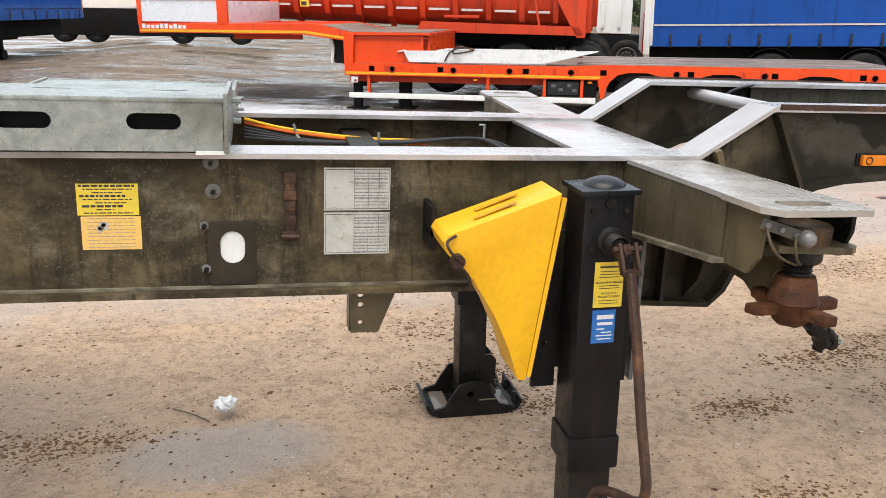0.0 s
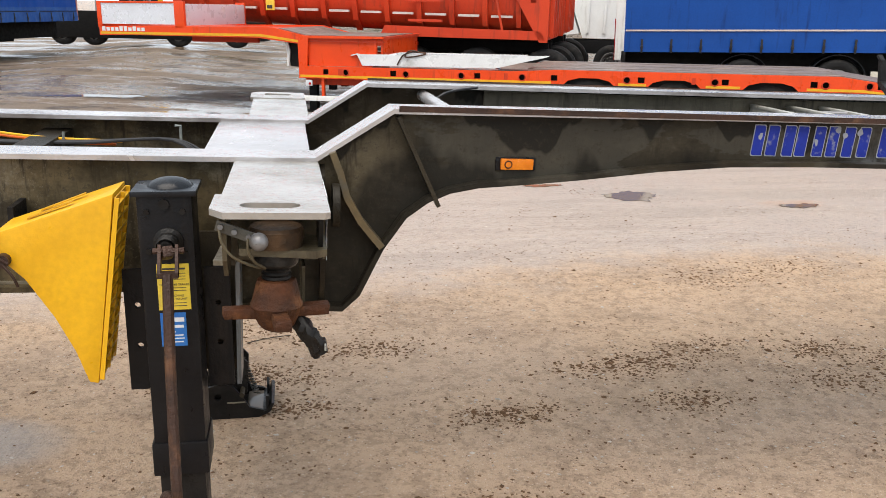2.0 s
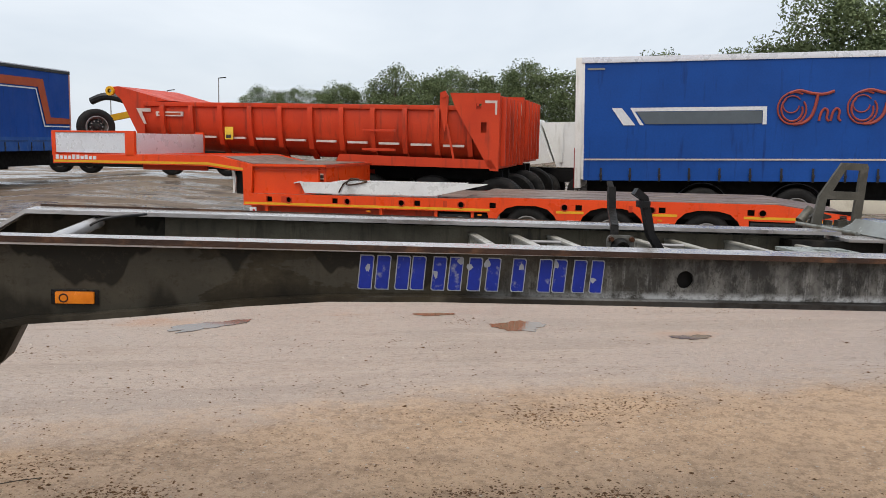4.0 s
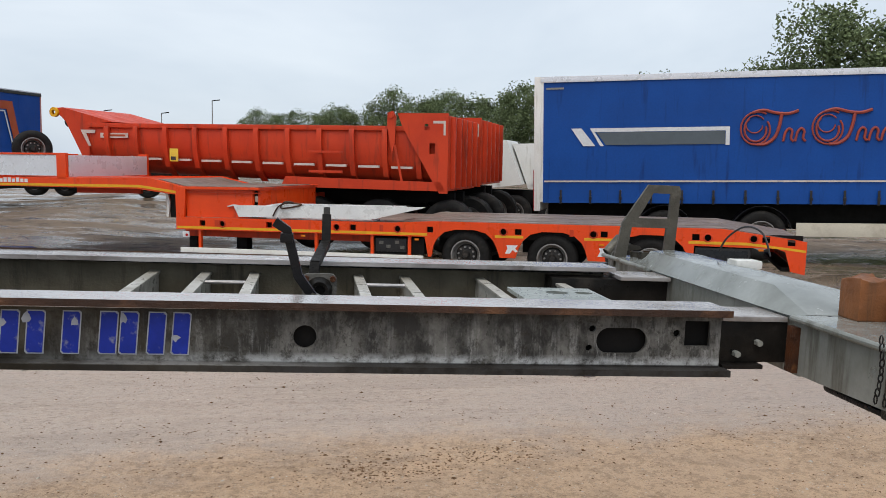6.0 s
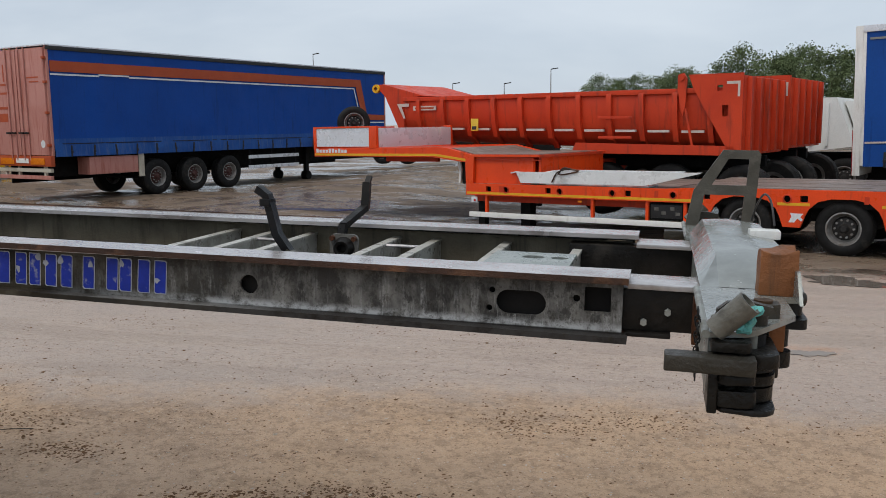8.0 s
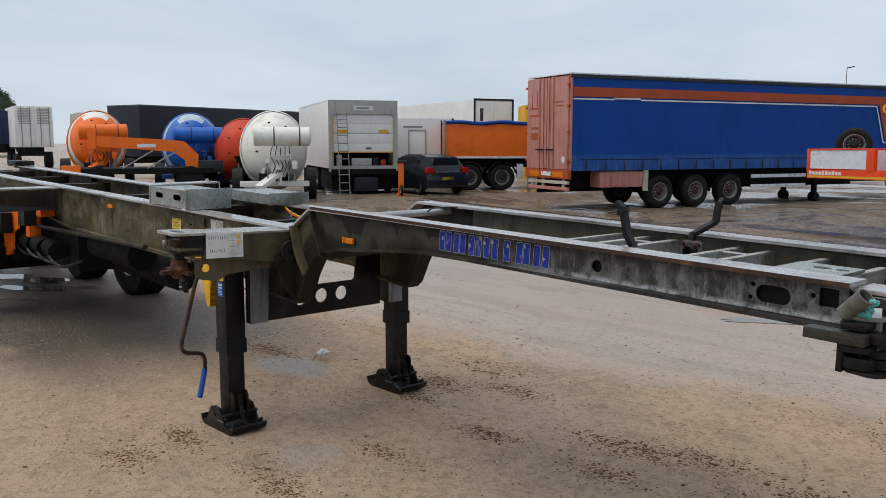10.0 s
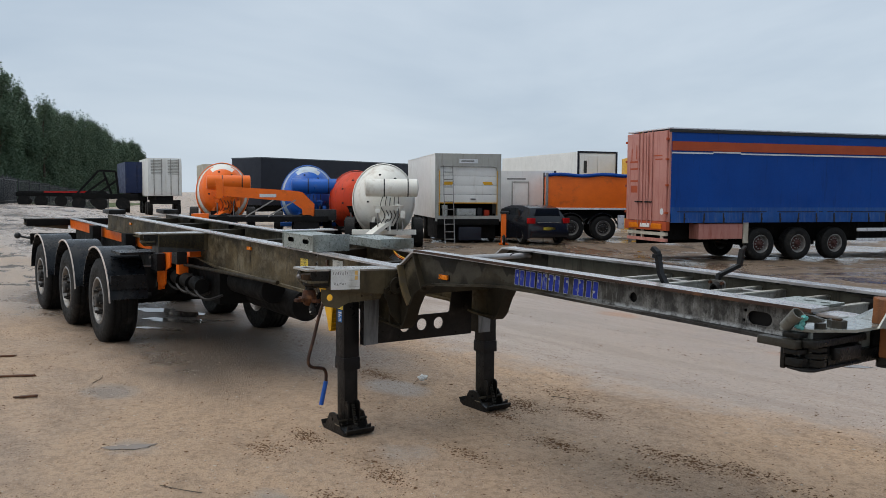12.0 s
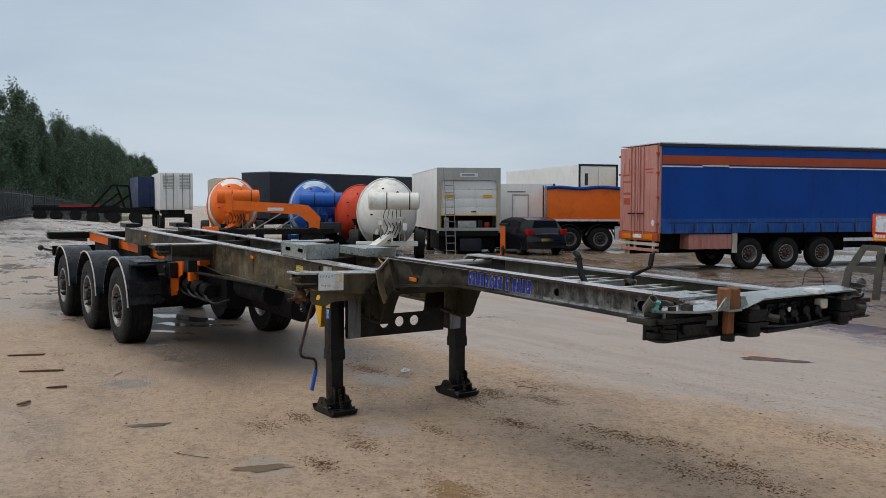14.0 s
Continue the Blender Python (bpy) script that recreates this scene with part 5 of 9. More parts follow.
crank = part("crank", sweep(B(), [(cx - 0.001, -0.918, 1.125), (0.905, -0.978, 0.968), (0.908, -1.03, 0.79), (0.911, -1.062, 0.69), (0.913, -1.082, 0.62), (0.911, -1.075, 0.572), (0.902, -1.035, 0.546), (0.888, -0.985, 0.535), (0.863, -0.925, 0.515), (0.850, -0.897, 0.475), (0.846, -0.895, 0.40)], 0.0135, 10, 5), M["rustbar"], leg_near, "brown rusty crank rod")
part("crank_grip", cyl(B(), (0.846, -0.895, 0.41), (0.838, -0.935, 0.22), 0.018, 14), M["grip"], crank, "blue plastic crank grip")
lab = part("warning_label", box(B(), lx - 0.038, lx + 0.044, ly - 0.0012, ly, 0.965, 1.092), M["sticker_y"], leg_near, "yellow label with instructions in black", pose(0.008, 0, 0.024))
blu = part("maker_label", box(B(), lx - 0.037, lx + 0.029, ly - 0.0012, ly, 0.862, 0.957), M["sticker_b"], leg_near, "blue label with white bars", pose(0.008, 0, 0.024))
for z, a, b, h in ((0.937, -0.024, 0.024, 0.012), (0.918, -0.022, 0.022, 0.008), (0.903, -0.024, 0.0, 0.003), (0.893, -0.01, 0.02, 0.003), (0.884, -0.024, 0.022, 0.003), (0.874, -0.02, 0.02, 0.003)):
    part("printed_bar", box(B(), lx + a, lx + b, ly - 0.0018, ly - 0.0012, z - h / 2, z + h / 2), M["ink_w"], blu)


def lettering(text, size, m, material, parent, name="lettering"):
    cu = bpy.data.curves.new("words", "FONT")
    cu.body, cu.size, cu.align_x, cu.align_y, cu.extrude = text, size, "CENTER", "CENTER", 0.0003
    ob = bpy.data.objects.new("words", cu)
    scene.collection.objects.link(ob)
    bpy.context.view_layer.update()
    me = bpy.data.meshes.new_from_object(ob.evaluated_get(bpy.context.evaluated_depsgraph_get()))
    bpy.data.objects.remove(ob)
    bpy.data.curves.remove(cu)
    me.materials.clear()
    me.materials.append(material)
    out = new(name, me)
    out.parent = parent
    out.matrix_basis = m
    return out


for text, z, s in (("DETACHING TRAILER", 1.035, 0.0078), ("ATTACHING", 1.004, 0.0078), ("TRAILER TO UNIT", 0.995, 0.0078)):
    lettering(text, s, pose(lx + 0.005, ly - 0.0016, z, 90), M["ink"], lab)
for z in (1.076, 1.065, 1.057, 1.049, 1.025, 1.018, 0.983, 0.975):
    part("printed_bar", box(B(), lx - 0.024, lx + 0.034, ly - 0.0016, ly - 0.0012, z, z + (0.005 if z == 1.076 else 0.0018)), M["ink"], lab)
# leg brackets and the cross beam between the legs
for s, yc in ((-1, -0.735), (1, 0.69)):
    bm = plate(B(), [(yc - s * 0.075, 1.14), (yc - s * 0.21, 1.14), (yc - s * 0.20, 0.71), (yc - s * 0.075, 0.71)], "yz", 1.06, 1.072)
    part("leg_bracket", bm, M["bracket"], chassis, "grey leg bracket plate")
    part("leg_bracket", box(B(), 0.80, 1.06, *sorted((yc - s * 0.19, yc - s * 0.20)), 0.71, 1.14), M["steel"], chassis)
bm = plate(B(), [(-0.50, 0.70), (0.45, 0.70), (0.45, 1.118), (0.24, 1.118), (0.215, 0.92), (0.20, 0.905), (-0.50, 0.905)], "yz", 1.0, 1.012, [ring(-0.24 + 0.17 * k, 0.822, 0.05) for k in range(3)])
part("leg_cross_beam", bm, M["grease"], chassis, "dark cross beam with three round holes")
part("cross_beam_lip", box(B(), 0.965, 1.0, -0.50, 0.45, 0.70, 0.712), M["grease"], chassis)
part("drive_shaft", cyl(B(), (0.905, -0.63, 1.155), (0.905, 0.57, 1.155), 0.016, 12), M["grease"], chassis)

# wheel chock in its holder
ch = thing("wheel_chock", "yellow plastic wheel chock stowed in a holder on the trailer frame", "wheel chock", pose(-0.014, 2.83, 0, 0, 1.45, 0))
L, R, Tp = (0.438, 1.172), (0.748, 1.298), (0.672, 0.775)
bm = plate(B(), [L, (L[0] + 0.012, L[1] + 0.018), R, (Tp[0] + 0.012, Tp[1]), (Tp[0] - 0.012, Tp[1] + 0.004), (0.630, 0.870), (0.585, 0.965), (0.520, 1.07), (L[0] + 0.01, L[1] - 0.03)], "xz", -0.775, -0.60)
bmesh.ops.bevel(bm, geom=[e for e in bm.edges if e.calc_face_angle(0) > 0.6], offset=0.005, segments=2, profile=0.6, affect="EDGES")
part("chock_body", bm, M["yellow"], ch, "yellow ribbed chock body")
d = Vector((R[0] - L[0], 0, R[1] - L[1]))
dn = d.normalized()
up = Vector((-dn.z, 0, dn.x))
bm = B()
for t0, t1 in ((0.30, 0.66), (0.36, 0.72)):
    yy = -0.725 if t0 == 0.30 else -0.66
    a, b = Vector((L[0], yy, L[1])) + d * t0 + up * 0.0125, Vector((L[0], yy, L[1])) + d * t1 + up * 0.0125
    bar(bm, a, b, 0.020, 0.003, up)
part("grip_slot", bm, M["yellow_dark"], ch, "grip slot laid on as a bar of shaded yellow")
back_a, back_b = Vector((R[0] + 0.001, 0, R[1] - 0.012)), Vector((Tp[0] + 0.013, 0, Tp[1] + 0.012))
run = (back_b - back_a).normalized()
out = Vector((-run.z, 0, run.x))
part("hollow_back", plate(B(), [(p.x, p.z) for p in (back_a, back_a + out * 0.003, back_b + out * 0.003, back_b)], "xz", -0.768, -0.607), M["yellow_dark"], ch, "hollow back, its shade put into a darker orange-yellow")
for k in range(13):
    c = back_a + (back_b - back_a) * (k + 0.5) / 13 + out * 0.007
    rib = B()
    bar(rib, (c.x, -0.770, c.z), (c.x, -0.605, c.z), 0.008, 0.012, tuple(out))
    part("tread_rib", rib, M["yellow"], ch, "moulded rib across the chock back")
for yy in (-0.770, -0.688, -0.606):
    p, q = back_a + out * 0.007, back_b + out * 0.007
    part("tread_rib", bar(B(), (p.x, yy, p.z), (q.x, yy, q.z), 0.007, 0.012, tuple(out)), M["yellow"], ch, "moulded rib along the chock back")
bm = cyl(B(), (0.475, -0.80, 1.125), (0.475, -0.77, 1.125), 0.018, 14)
sweep(bm, [(0.49, -0.80, 1.12), (0.455, -0.805, 1.15), (0.445, -0.79, 1.175), (0.47, -0.78, 1.19)], 0.004, 6)
sweep(bm, [(0.475, -0.80, 1.12), (0.50, -0.805, 1.09), (0.51, -0.80, 1.06)], 0.004, 6)
part("retaining_pin", bm, M["rustbar"], ch, "rusty retaining pin with a clip")
bm = B()
box(bm, 0.44, 0.60, -0.60, -0.476, 1.14, 1.155)
box(bm, 0.44, 0.455, -0.60, -0.476, 1.10, 1.22)
part("chock_holder", bm, M["black"], ch, "black holder arm")

# ---- wheels ----
def wheel_set(r, w, rim_r, rim_mat, seg=36, hub_mat=None):
    """Meshes of one wheel turned about y, outer face at y = 0: tyre, rim, hub with nuts."""
    t = w
    prof = [(rim_r, 0.02), (rim_r + 0.02, 0.005), (rim_r + (r - rim_r) * 0.45, -0.004), (r - 0.05, 0.006), (r - 0.012, 0.03), (r, 0.05)]
    for k in range(4):
        c = 0.05 + (t - 0.10) * (k + 0.5) / 4
        prof += [(r, c - 0.012), (r - 0.012, c - 0.009), (r - 0.012, c + 0.009), (r, c + 0.012)]
    prof += [(r, t - 0.05), (r - 0.012, t - 0.03), (r - 0.05, t - 0.006), (rim_r, t - 0.02)]
    tyre = finish(lathe(B(), prof, "y", seg), "tyre", M["rubber"])
    rim = finish(lathe(B(), [(rim_r, 0.02), (rim_r + 0.012, 0.012), (rim_r - 0.008, 0.010), (rim_r - 0.022, 0.035), (rim_r - 0.03, 0.10), (rim_r * 0.84, 0.125), (rim_r * 0.76, 0.115), (rim_r * 0.74, 0.13), (rim_r * 0.74, t * 0.8), (rim_r, t - 0.02)], "y", seg), "rim", rim_mat)
    hub = lathe(B(), [(0.0, 0.012), (rim_r * 0.17, 0.012), (rim_r * 0.22, 0.03), (rim_r * 0.30, 0.078), (rim_r * 0.48, 0.088), (rim_r * 0.66, 0.098), (rim_r * 0.75, 0.122), (rim_r * 0.75, 0.15), (0, 0.15)], "y", 24)
    nut = finish(cyl(B(), (rim_r * 0.55, 0.11, 0), (rim_r * 0.55, 0.052, 0), 0.021 * rim_r / 0.29, 6), "wheel_nut", rim_mat)
    return tyre, rim, finish(hub, "wheel", hub_mat or M["disc"]), nut


WHEELS = {}
def wheel(kind, parent, x, y, z, flip=False):
    tyre, rim, hub, nut = WHEELS[kind]
    m = pose(x, y, z, 0, random.uniform(0, 90), 0) if not flip else pose(x, y, z, 0, random.uniform(0, 90), 180)
    w = share("wheel", hub, parent, m)
    share("tyre", tyre, w)
    share("rim", rim, w)
    for k in range(10):
        share("wheel_nut", nut, w, pose(0, 0, 0, 0, 36 * k, 0))
    return w


def stud_wheel_set(r, w, rim_r, seg=40):
    """A wide single trailer wheel: dark disc with long studs inside a bright rim."""
    tyre, rim, hub, nut = wheel_set(r, w, rim_r, M["rim"], seg)
    rim = finish(lathe(B(), [(rim_r, 0.02), (rim_r + 0.014, 0.008), (rim_r + 0.002, 0.0), (rim_r - 0.016, 0.004), (rim_r - 0.024, 0.03), (rim_r - 0.034, 0.055), (rim_r - 0.034, 0.30), (rim_r, w - 0.02)], "y", seg), "rim", M["rim"])
    hub = finish(lathe(B(), [(0.0, -0.035), (0.070, -0.035), (0.085, -0.025), (0.092, 0.03), (0.12, 0.042), (0.20, 0.046), (rim_r - 0.05, 0.06), (rim_r - 0.034, 0.075), (rim_r - 0.034, 0.12), (0, 0.12)], "y", 28), "wheel", M["disc"])
    nut = finish(cyl(B(), (0.168, 0.05, 0), (0.168, -0.018, 0), 0.018, 6), "wheel_nut", M["disc"])
    return tyre, rim, hub, nut


WHEELS["chassis"] = stud_wheel_set(0.57, 0.385, 0.30)
WHEELS["truck"] = wheel_set(0.515, 0.36, 0.295, M["rim"])
WHEELS["old"] = wheel_set(0.53, 0.36, 0.285, M["rim"], hub_mat=M["hub_red"])
WHEELS["low"] = wheel_set(0.385, 0.27, 0.225, M["rim"])
WHEELS["car"] = wheel_set(0.32, 0.2, 0.21, M["rim"], 24)
WHEELS["small"] = wheel_set(0.20, 0.10, 0.11, M["rim"], 20)

# running gear of the chassis
AXLES = (-4.88, -6.80, -8.80)
for x in AXLES:
    z = 0.455 + 0.0253 * x
    for s in (-1, 1):
        wheel("chassis", chassis, x, s * 1.29, z, s > 0)
        y0, y1 = sorted((s * 1.31, s * 0.84))
        arc = [(x + 0.74 * math.cos(a), z + 0.72 * math.sin(a)) for a in [radians(8 + 164 * k / 16) for k in range(17)]]
        mg = part("mudguard", strip(B(), arc[::-1], y0, y1, 0.012), M["mudguard"], chassis, "dark blue-black plastic mudguard")
        if s < 0:
            edge = [(x + 0.745 * math.cos(a), z + 0.725 * math.sin(a)) for a in [radians(5 + 110 * k / 12) for k in range(13)]]
            part("mudguard_trim", strip(B(), edge[::-1], -1.325, -1.31, 0.02), M["white_tape"], mg, "pale edge trim")
    part("axle", cyl(B(), (x, -0.9, z), (x, 0.9, z), 0.07, 14), M["dark"], chassis)
    for s in (-1, 1):
        part("trailing_arm", bar(B(), (x, s * 0.55, z), (x + 0.65, s * 0.55, z + 0.28), 0.10, 0.10), M["dark"], chassis)
        part("air_spring", cyl(B(), (x - 0.3, s * 0.55, z), (x - 0.3, s * 0.55, z + 0.40), 0.13, 16), M["cable_b"], chassis)
        part("hanger_bracket", box(B(), x + 0.55, x + 0.78, s * 0.55 - 0.07, s * 0.55 + 0.07, z + 0.15, 1.12, 0.01), M["dark"], chassis)
        if x == AXLES[0]:
            part("orange_bracket", plate(B(), [(x + 0.52, 0.50), (x + 0.74, 0.54), (x + 0.80, 0.66), (x + 0.72, 0.80), (x + 0.56, 0.76)], "xz", s * 0.63, s * 0.655), M["safety"], chassis, "orange locking bracket")
for s in (-1, 1):
    part("mudguard_flap", box(B(), -4.155, -4.14, *sorted((s * 0.86, s * 1.30)), 0.56, 0.74), M["mudguard"], chassis)
    part("mudguard_bracket", box(B(), -4.53, -4.08, *sorted((s * 0.5, s * 1.2)), 1.0, 1.03), M["mudguard"], chassis)
    part("sliding_rail", box(B(), -10.55, -5.4, *sorted((s * 0.44, s * 0.34)), 0.93, 1.10, 0.006), M["safety"], chassis, "bright orange sliding frame rail")
    part("sliding_rail_flange", box(B(), -10.55, -5.4, *sorted((s * 0.46, s * 0.32)), 1.10, 1.115, 0.003), M["flange"], chassis)
    part("orange_bracket", box(B(), -3.9, -3.2, *sorted((s * 0.48, s * 0.62)), 1.03, 1.10, 0.01), M["safety"], chassis, "orange locking bracket")
    part("bracket_box", box(B(), -3.2, -3.0, *sorted((s * 0.72, s * 0.84)), 0.97, 1.15, 0.01), M["black"], chassis)
    part("orange_bracket", box(B(), -3.72, -3.60, *sorted((s * 0.5, s * 0.62)), 0.78, 1.03, 0.01), M["safety"], chassis, "orange locking bracket")
for s in (-1, 1):
    pl = part("orange_bracket", plate(B(), [(-4.42, 1.06), (-3.75, 1.06), (-3.78, 0.86), (-3.95, 0.80), (-3.98, 0.62), (-4.14, 0.56), (-4.30, 0.62), (-4.30, 0.84), (-4.42, 0.90)], "xz", s * 0.66, s * 0.68), M["safety"], chassis, "bright orange locking bracket plate")
    part("bracket_box", box(B(), -4.16, -3.92, *sorted((s * 0.69, s * 0.80)), 0.80, 1.02, 0.01), M["black"], pl)
    part("bracket_web", box(B(), -4.40, -4.37, *sorted((s * 0.5, s * 0.68)), 0.88, 1.06, 0.004), M["safety"], pl)
part("rear_beam", box(B(), -10.8, -10.55, -1.2, 1.2, 0.98, 1.10, 0.01), M["dark"], chassis)
part("rear_lamp_bar", box(B(), -10.85, -10.8, -1.1, 1.1, 0.62, 0.82, 0.01), M["dark"], chassis)
bm = sweep(B(), [(-10.8, -1.0, 0.72), (-10.88, -1.16, 0.74), (-10.92, -1.28, 0.77)], 0.02, 8)
bmesh.ops.create_uvsphere(bm, u_segments=12, v_segments=8, radius=0.06, matrix=Matrix.Translation((-10.92, -1.30, 0.78)))
part("marker_arm", bm, M["cable_b"], chassis, "black rubber marker arm")
part("air_tank", cyl(B(), (-2.6, -0.25, 0.80), (-1.6, -0.25, 0.80), 0.14, 18), M["dark"], chassis)
part("air_tank", cyl(B(), (-2.6, 0.25, 0.80), (-1.6, 0.25, 0.80), 0.14, 18), M["dark"], chassis)
# dark filler block added for the crowded, black-looking underframe
eq = part("equipment_box", box(B(), -4.5, -2.75, -0.42, 0.42, 0.50, 0.98, 0.03), M["dark"], chassis, "black block standing for equipment under the frame")
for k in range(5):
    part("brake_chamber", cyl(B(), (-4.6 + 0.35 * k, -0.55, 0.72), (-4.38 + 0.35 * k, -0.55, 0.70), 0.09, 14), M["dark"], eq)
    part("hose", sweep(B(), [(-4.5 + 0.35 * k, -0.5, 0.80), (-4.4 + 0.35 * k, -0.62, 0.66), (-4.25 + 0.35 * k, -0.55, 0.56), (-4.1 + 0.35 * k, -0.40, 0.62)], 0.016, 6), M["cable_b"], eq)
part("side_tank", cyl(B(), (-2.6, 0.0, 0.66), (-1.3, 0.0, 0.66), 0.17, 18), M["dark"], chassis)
# solid dark block added to shut out bright ground between the axles
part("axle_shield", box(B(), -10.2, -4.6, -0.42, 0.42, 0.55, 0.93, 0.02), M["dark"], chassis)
part("pipe", cyl(B(), (-5.0, -0.56, 0.86), (-0.9, -0.52, 0.98), 0.022, 10), M["steel"], chassis, "long grey pipe along the rail")
for s in (-1, 1):
    part("top_twistlock", box(B(), -7.6, -7.2, *sorted((s * 0.3, s * 0.56)), 1.355, 1.42, 0.01), M["grease"], chassis)

# ---- front bolster on its telescopic neck ----
for s in (-1, 1):
    a, b = sorted((s * 0.45, s * 0.34))
    part("telescopic_beam", box(B(), 4.55, 5.0, a, b, 1.365, 1.475, 0.004), M["grease"], chassis, "dark greasy sliding beam")
    part("beam_cover", box(B(), 4.785, 4.97, *sorted((s * 0.46, s * 0.30)), 1.476, 1.49, 0.003), M["flange"], chassis)
    part("beam_foot", box(B(), 4.785, 4.90, *sorted((s * 0.475, s * 0.33)), 1.352, 1.364, 0.003), M["grease"], chassis)
    part("stop_plate", box(B(), 4.95, 4.975, *sorted((s * 0.53, s * 0.49)), 1.355, 1.475, 0.004), M["rust"], chassis, "rusty stop plate")
    for zz in (1.41, 1.44):
        part("bolt", cyl(B(), (4.83 + (zz - 1.41) * 2, s * 0.451, zz - 0.02), (4.83 + (zz - 1.41) * 2, s * 0.47, zz - 0.02), 0.009, 6), M["boom"], chassis)
hump = B()
sec = [(4.966, 1.495), (5.011, 1.555), (5.10, 1.560), (5.212, 1.546), (5.212, 1.538), (5.10, 1.551), (5.016, 1.546), (4.974, 1.495)]
vs = []
for yy, k in ((-0.485, 0.0), (-0.305, 1.0), (0.60, 1.0), (0.66, 0.0)):
    vs.append([hump.verts.new((x, yy, 1.497 + (z - 1.497) * (k if k else 0.06))) for x, z in sec])
for a, b in zip(vs, vs[1:]):
    for k in range(len(sec)):
        hump.faces.new((a[k], a[(k + 1) % len(sec)], b[(k + 1) % len(sec)], b[k]))
hump.faces.new(vs[0])
hump.faces.new(vs[-1])
part("hump_cover", hump, M["cover"], chassis, "pale galvanised sloped cover over the front bolster")
bm = plate(B(), rect(-0.52, 0.66, 1.345, 1.495), "yz", 4.975, 4.985, [ring(-0.02, 1.42, 0.018)])
part("bolster_back_wall", bm, M["boom"], chassis)
part("bolster_floor", box(B(), 4.985, 5.16, -0.52, 0.66, 1.345, 1.357), M["grease"], chassis)
part("bolster_inner_wall", box(B(), 5.06, 5.072, -0.50, 0.64, 1.357, 1.50), M["dark"], chassis)


def front_arm(s):
    y = lambda v: s * v
    def slab(x0, x1, y0, y1, z0, z1, r):
        a, b = sorted((y(y0), y(y1)))
        bm = plate(B(), rounded(x0, x1, a, b, r), "xy", z0, z1)
        bmesh.ops.bevel(bm, geom=[e for e in bm.edges if e.calc_face_angle(0) > 1.0], offset=0.004, segments=2, profile=0.6, affect="EDGES")
        for v in bm.verts:
            v.co += Vector((1, 1, 1)) * 0.003 * noise.noise(v.co * 35)
        return bm
    top = [(4.955, y(0.49)), (4.955, y(0.985)), (5.035, y(0.965)), (5.06, y(0.94)), (5.153, y(0.775)), (5.155, y(0.585)), (5.198, y(0.575)), (5.205, y(0.49))]
    part("arm_top_plate", plate(B(), top, "xy", 1.488, 1.50), M["cover"], chassis, "wet galvanised top plate of the front bolster arm")
    bm = B()
    vs = []
    for yy, low in ((0.50, 1.352), (0.94, 1.36)):
        vs.append([bm.verts.new((xx, y(yy), zz)) for xx, zz in ((4.965, low), (5.06, low), (5.06, 1.488), (4.965, 1.488))])
    for k in range(4):
        bm.faces.new((vs[0][k], vs[0][(k + 1) % 4], vs[1][(k + 1) % 4], vs[1][k]))
    bm.faces.new(vs[0])
    bm.faces.new(vs[1])
    part("arm_box", bm, M["boom"], chassis, "streaked galvanised arm box")
    part("arm_edge_pipe", cyl(B(), (4.957, y(0.50), 1.495), (4.957, y(0.985), 1.495), 0.009, 10), M["boom"], chassis)
    # stack of worn lock plates, lever and jaws below the tip
    part("lock_plate", slab(4.968, 5.045, 0.90, 1.005, 1.464, 1.486, 0.016), M["stack"], chassis, "dark worn lock plate")
    part("lock_lever", slab(4.880, 5.052, 0.975, 1.035, 1.426, 1.459, 0.010), M["lever"], chassis, "flat steel locking lever")
    part("lock_jaw", slab(5.035, 5.10, 0.58, 0.995, 1.432, 1.462, 0.03), M["stack"], chassis, "long dark jaw plate of the lock")
    part("lock_plate", slab(4.985, 5.055, 0.88, 1.02, 1.404, 1.423, 0.02), M["stack"], chassis, "dark worn lock plate")
    for z0, z1, r in ((1.412, 1.428, 0.048), (1.385, 1.405, 0.052), (1.352, 1.380, 0.050)):
        part("lock_drum", cyl(B(), (5.05, y(0.90), z0), (5.05, y(0.90), z1), r, 22), M["stack"], chassis, "dark round lock drum")
    part("lock_plate", slab(4.975, 5.06, 0.86, 1.0, 1.352, 1.385, 0.02), M["stack"], chassis, "dark worn lock plate")
    part("lock_back", slab(4.966, 4.986, 0.86, 1.0, 1.338, 1.45, 0.006), M["stack"], chassis)
    part("lock_pan", slab(4.975, 5.10, 0.60, 1.0, 1.338, 1.350, 0.045), M["nose_dark"], chassis, "rounded dark pan under the lock")
    part("lock_core", slab(4.99, 5.08, 0.60, 0.93, 1.350, 1.486, 0.03), M["dark"], chassis)
    part("lock_jaw", slab(5.07, 5.12, 0.66, 0.84, 1.372, 1.425, 0.02), M["nose_dark"], chassis, "short dark jaw block")
    part("tip_lip", strip(B(), [(4.965, 1.502), (4.972, 1.518), (5.0, 1.534), (5.045, 1.536), (5.06, 1.528)], *sorted((y(0.905), y(0.915))), 0.008), M["cone"], chassis)
    part("clamp_nut", cyl(B(), (5.082, y(0.80), 1.50), (5.082, y(0.80), 1.53), 0.038, 6), M["lever"], chassis, "large hexagon nut")
    part("clamp_screw", cyl(B(), (5.082, y(0.80), 1.528), (5.082, y(0.80), 1.536), 0.02, 12), M["rust_steel"], chassis)
    part("clamp_sleeve", cyl(B(), (5.062, y(0.885), 1.50), (5.062, y(0.885), 1.522), 0.022, 14), M["lever"], chassis)
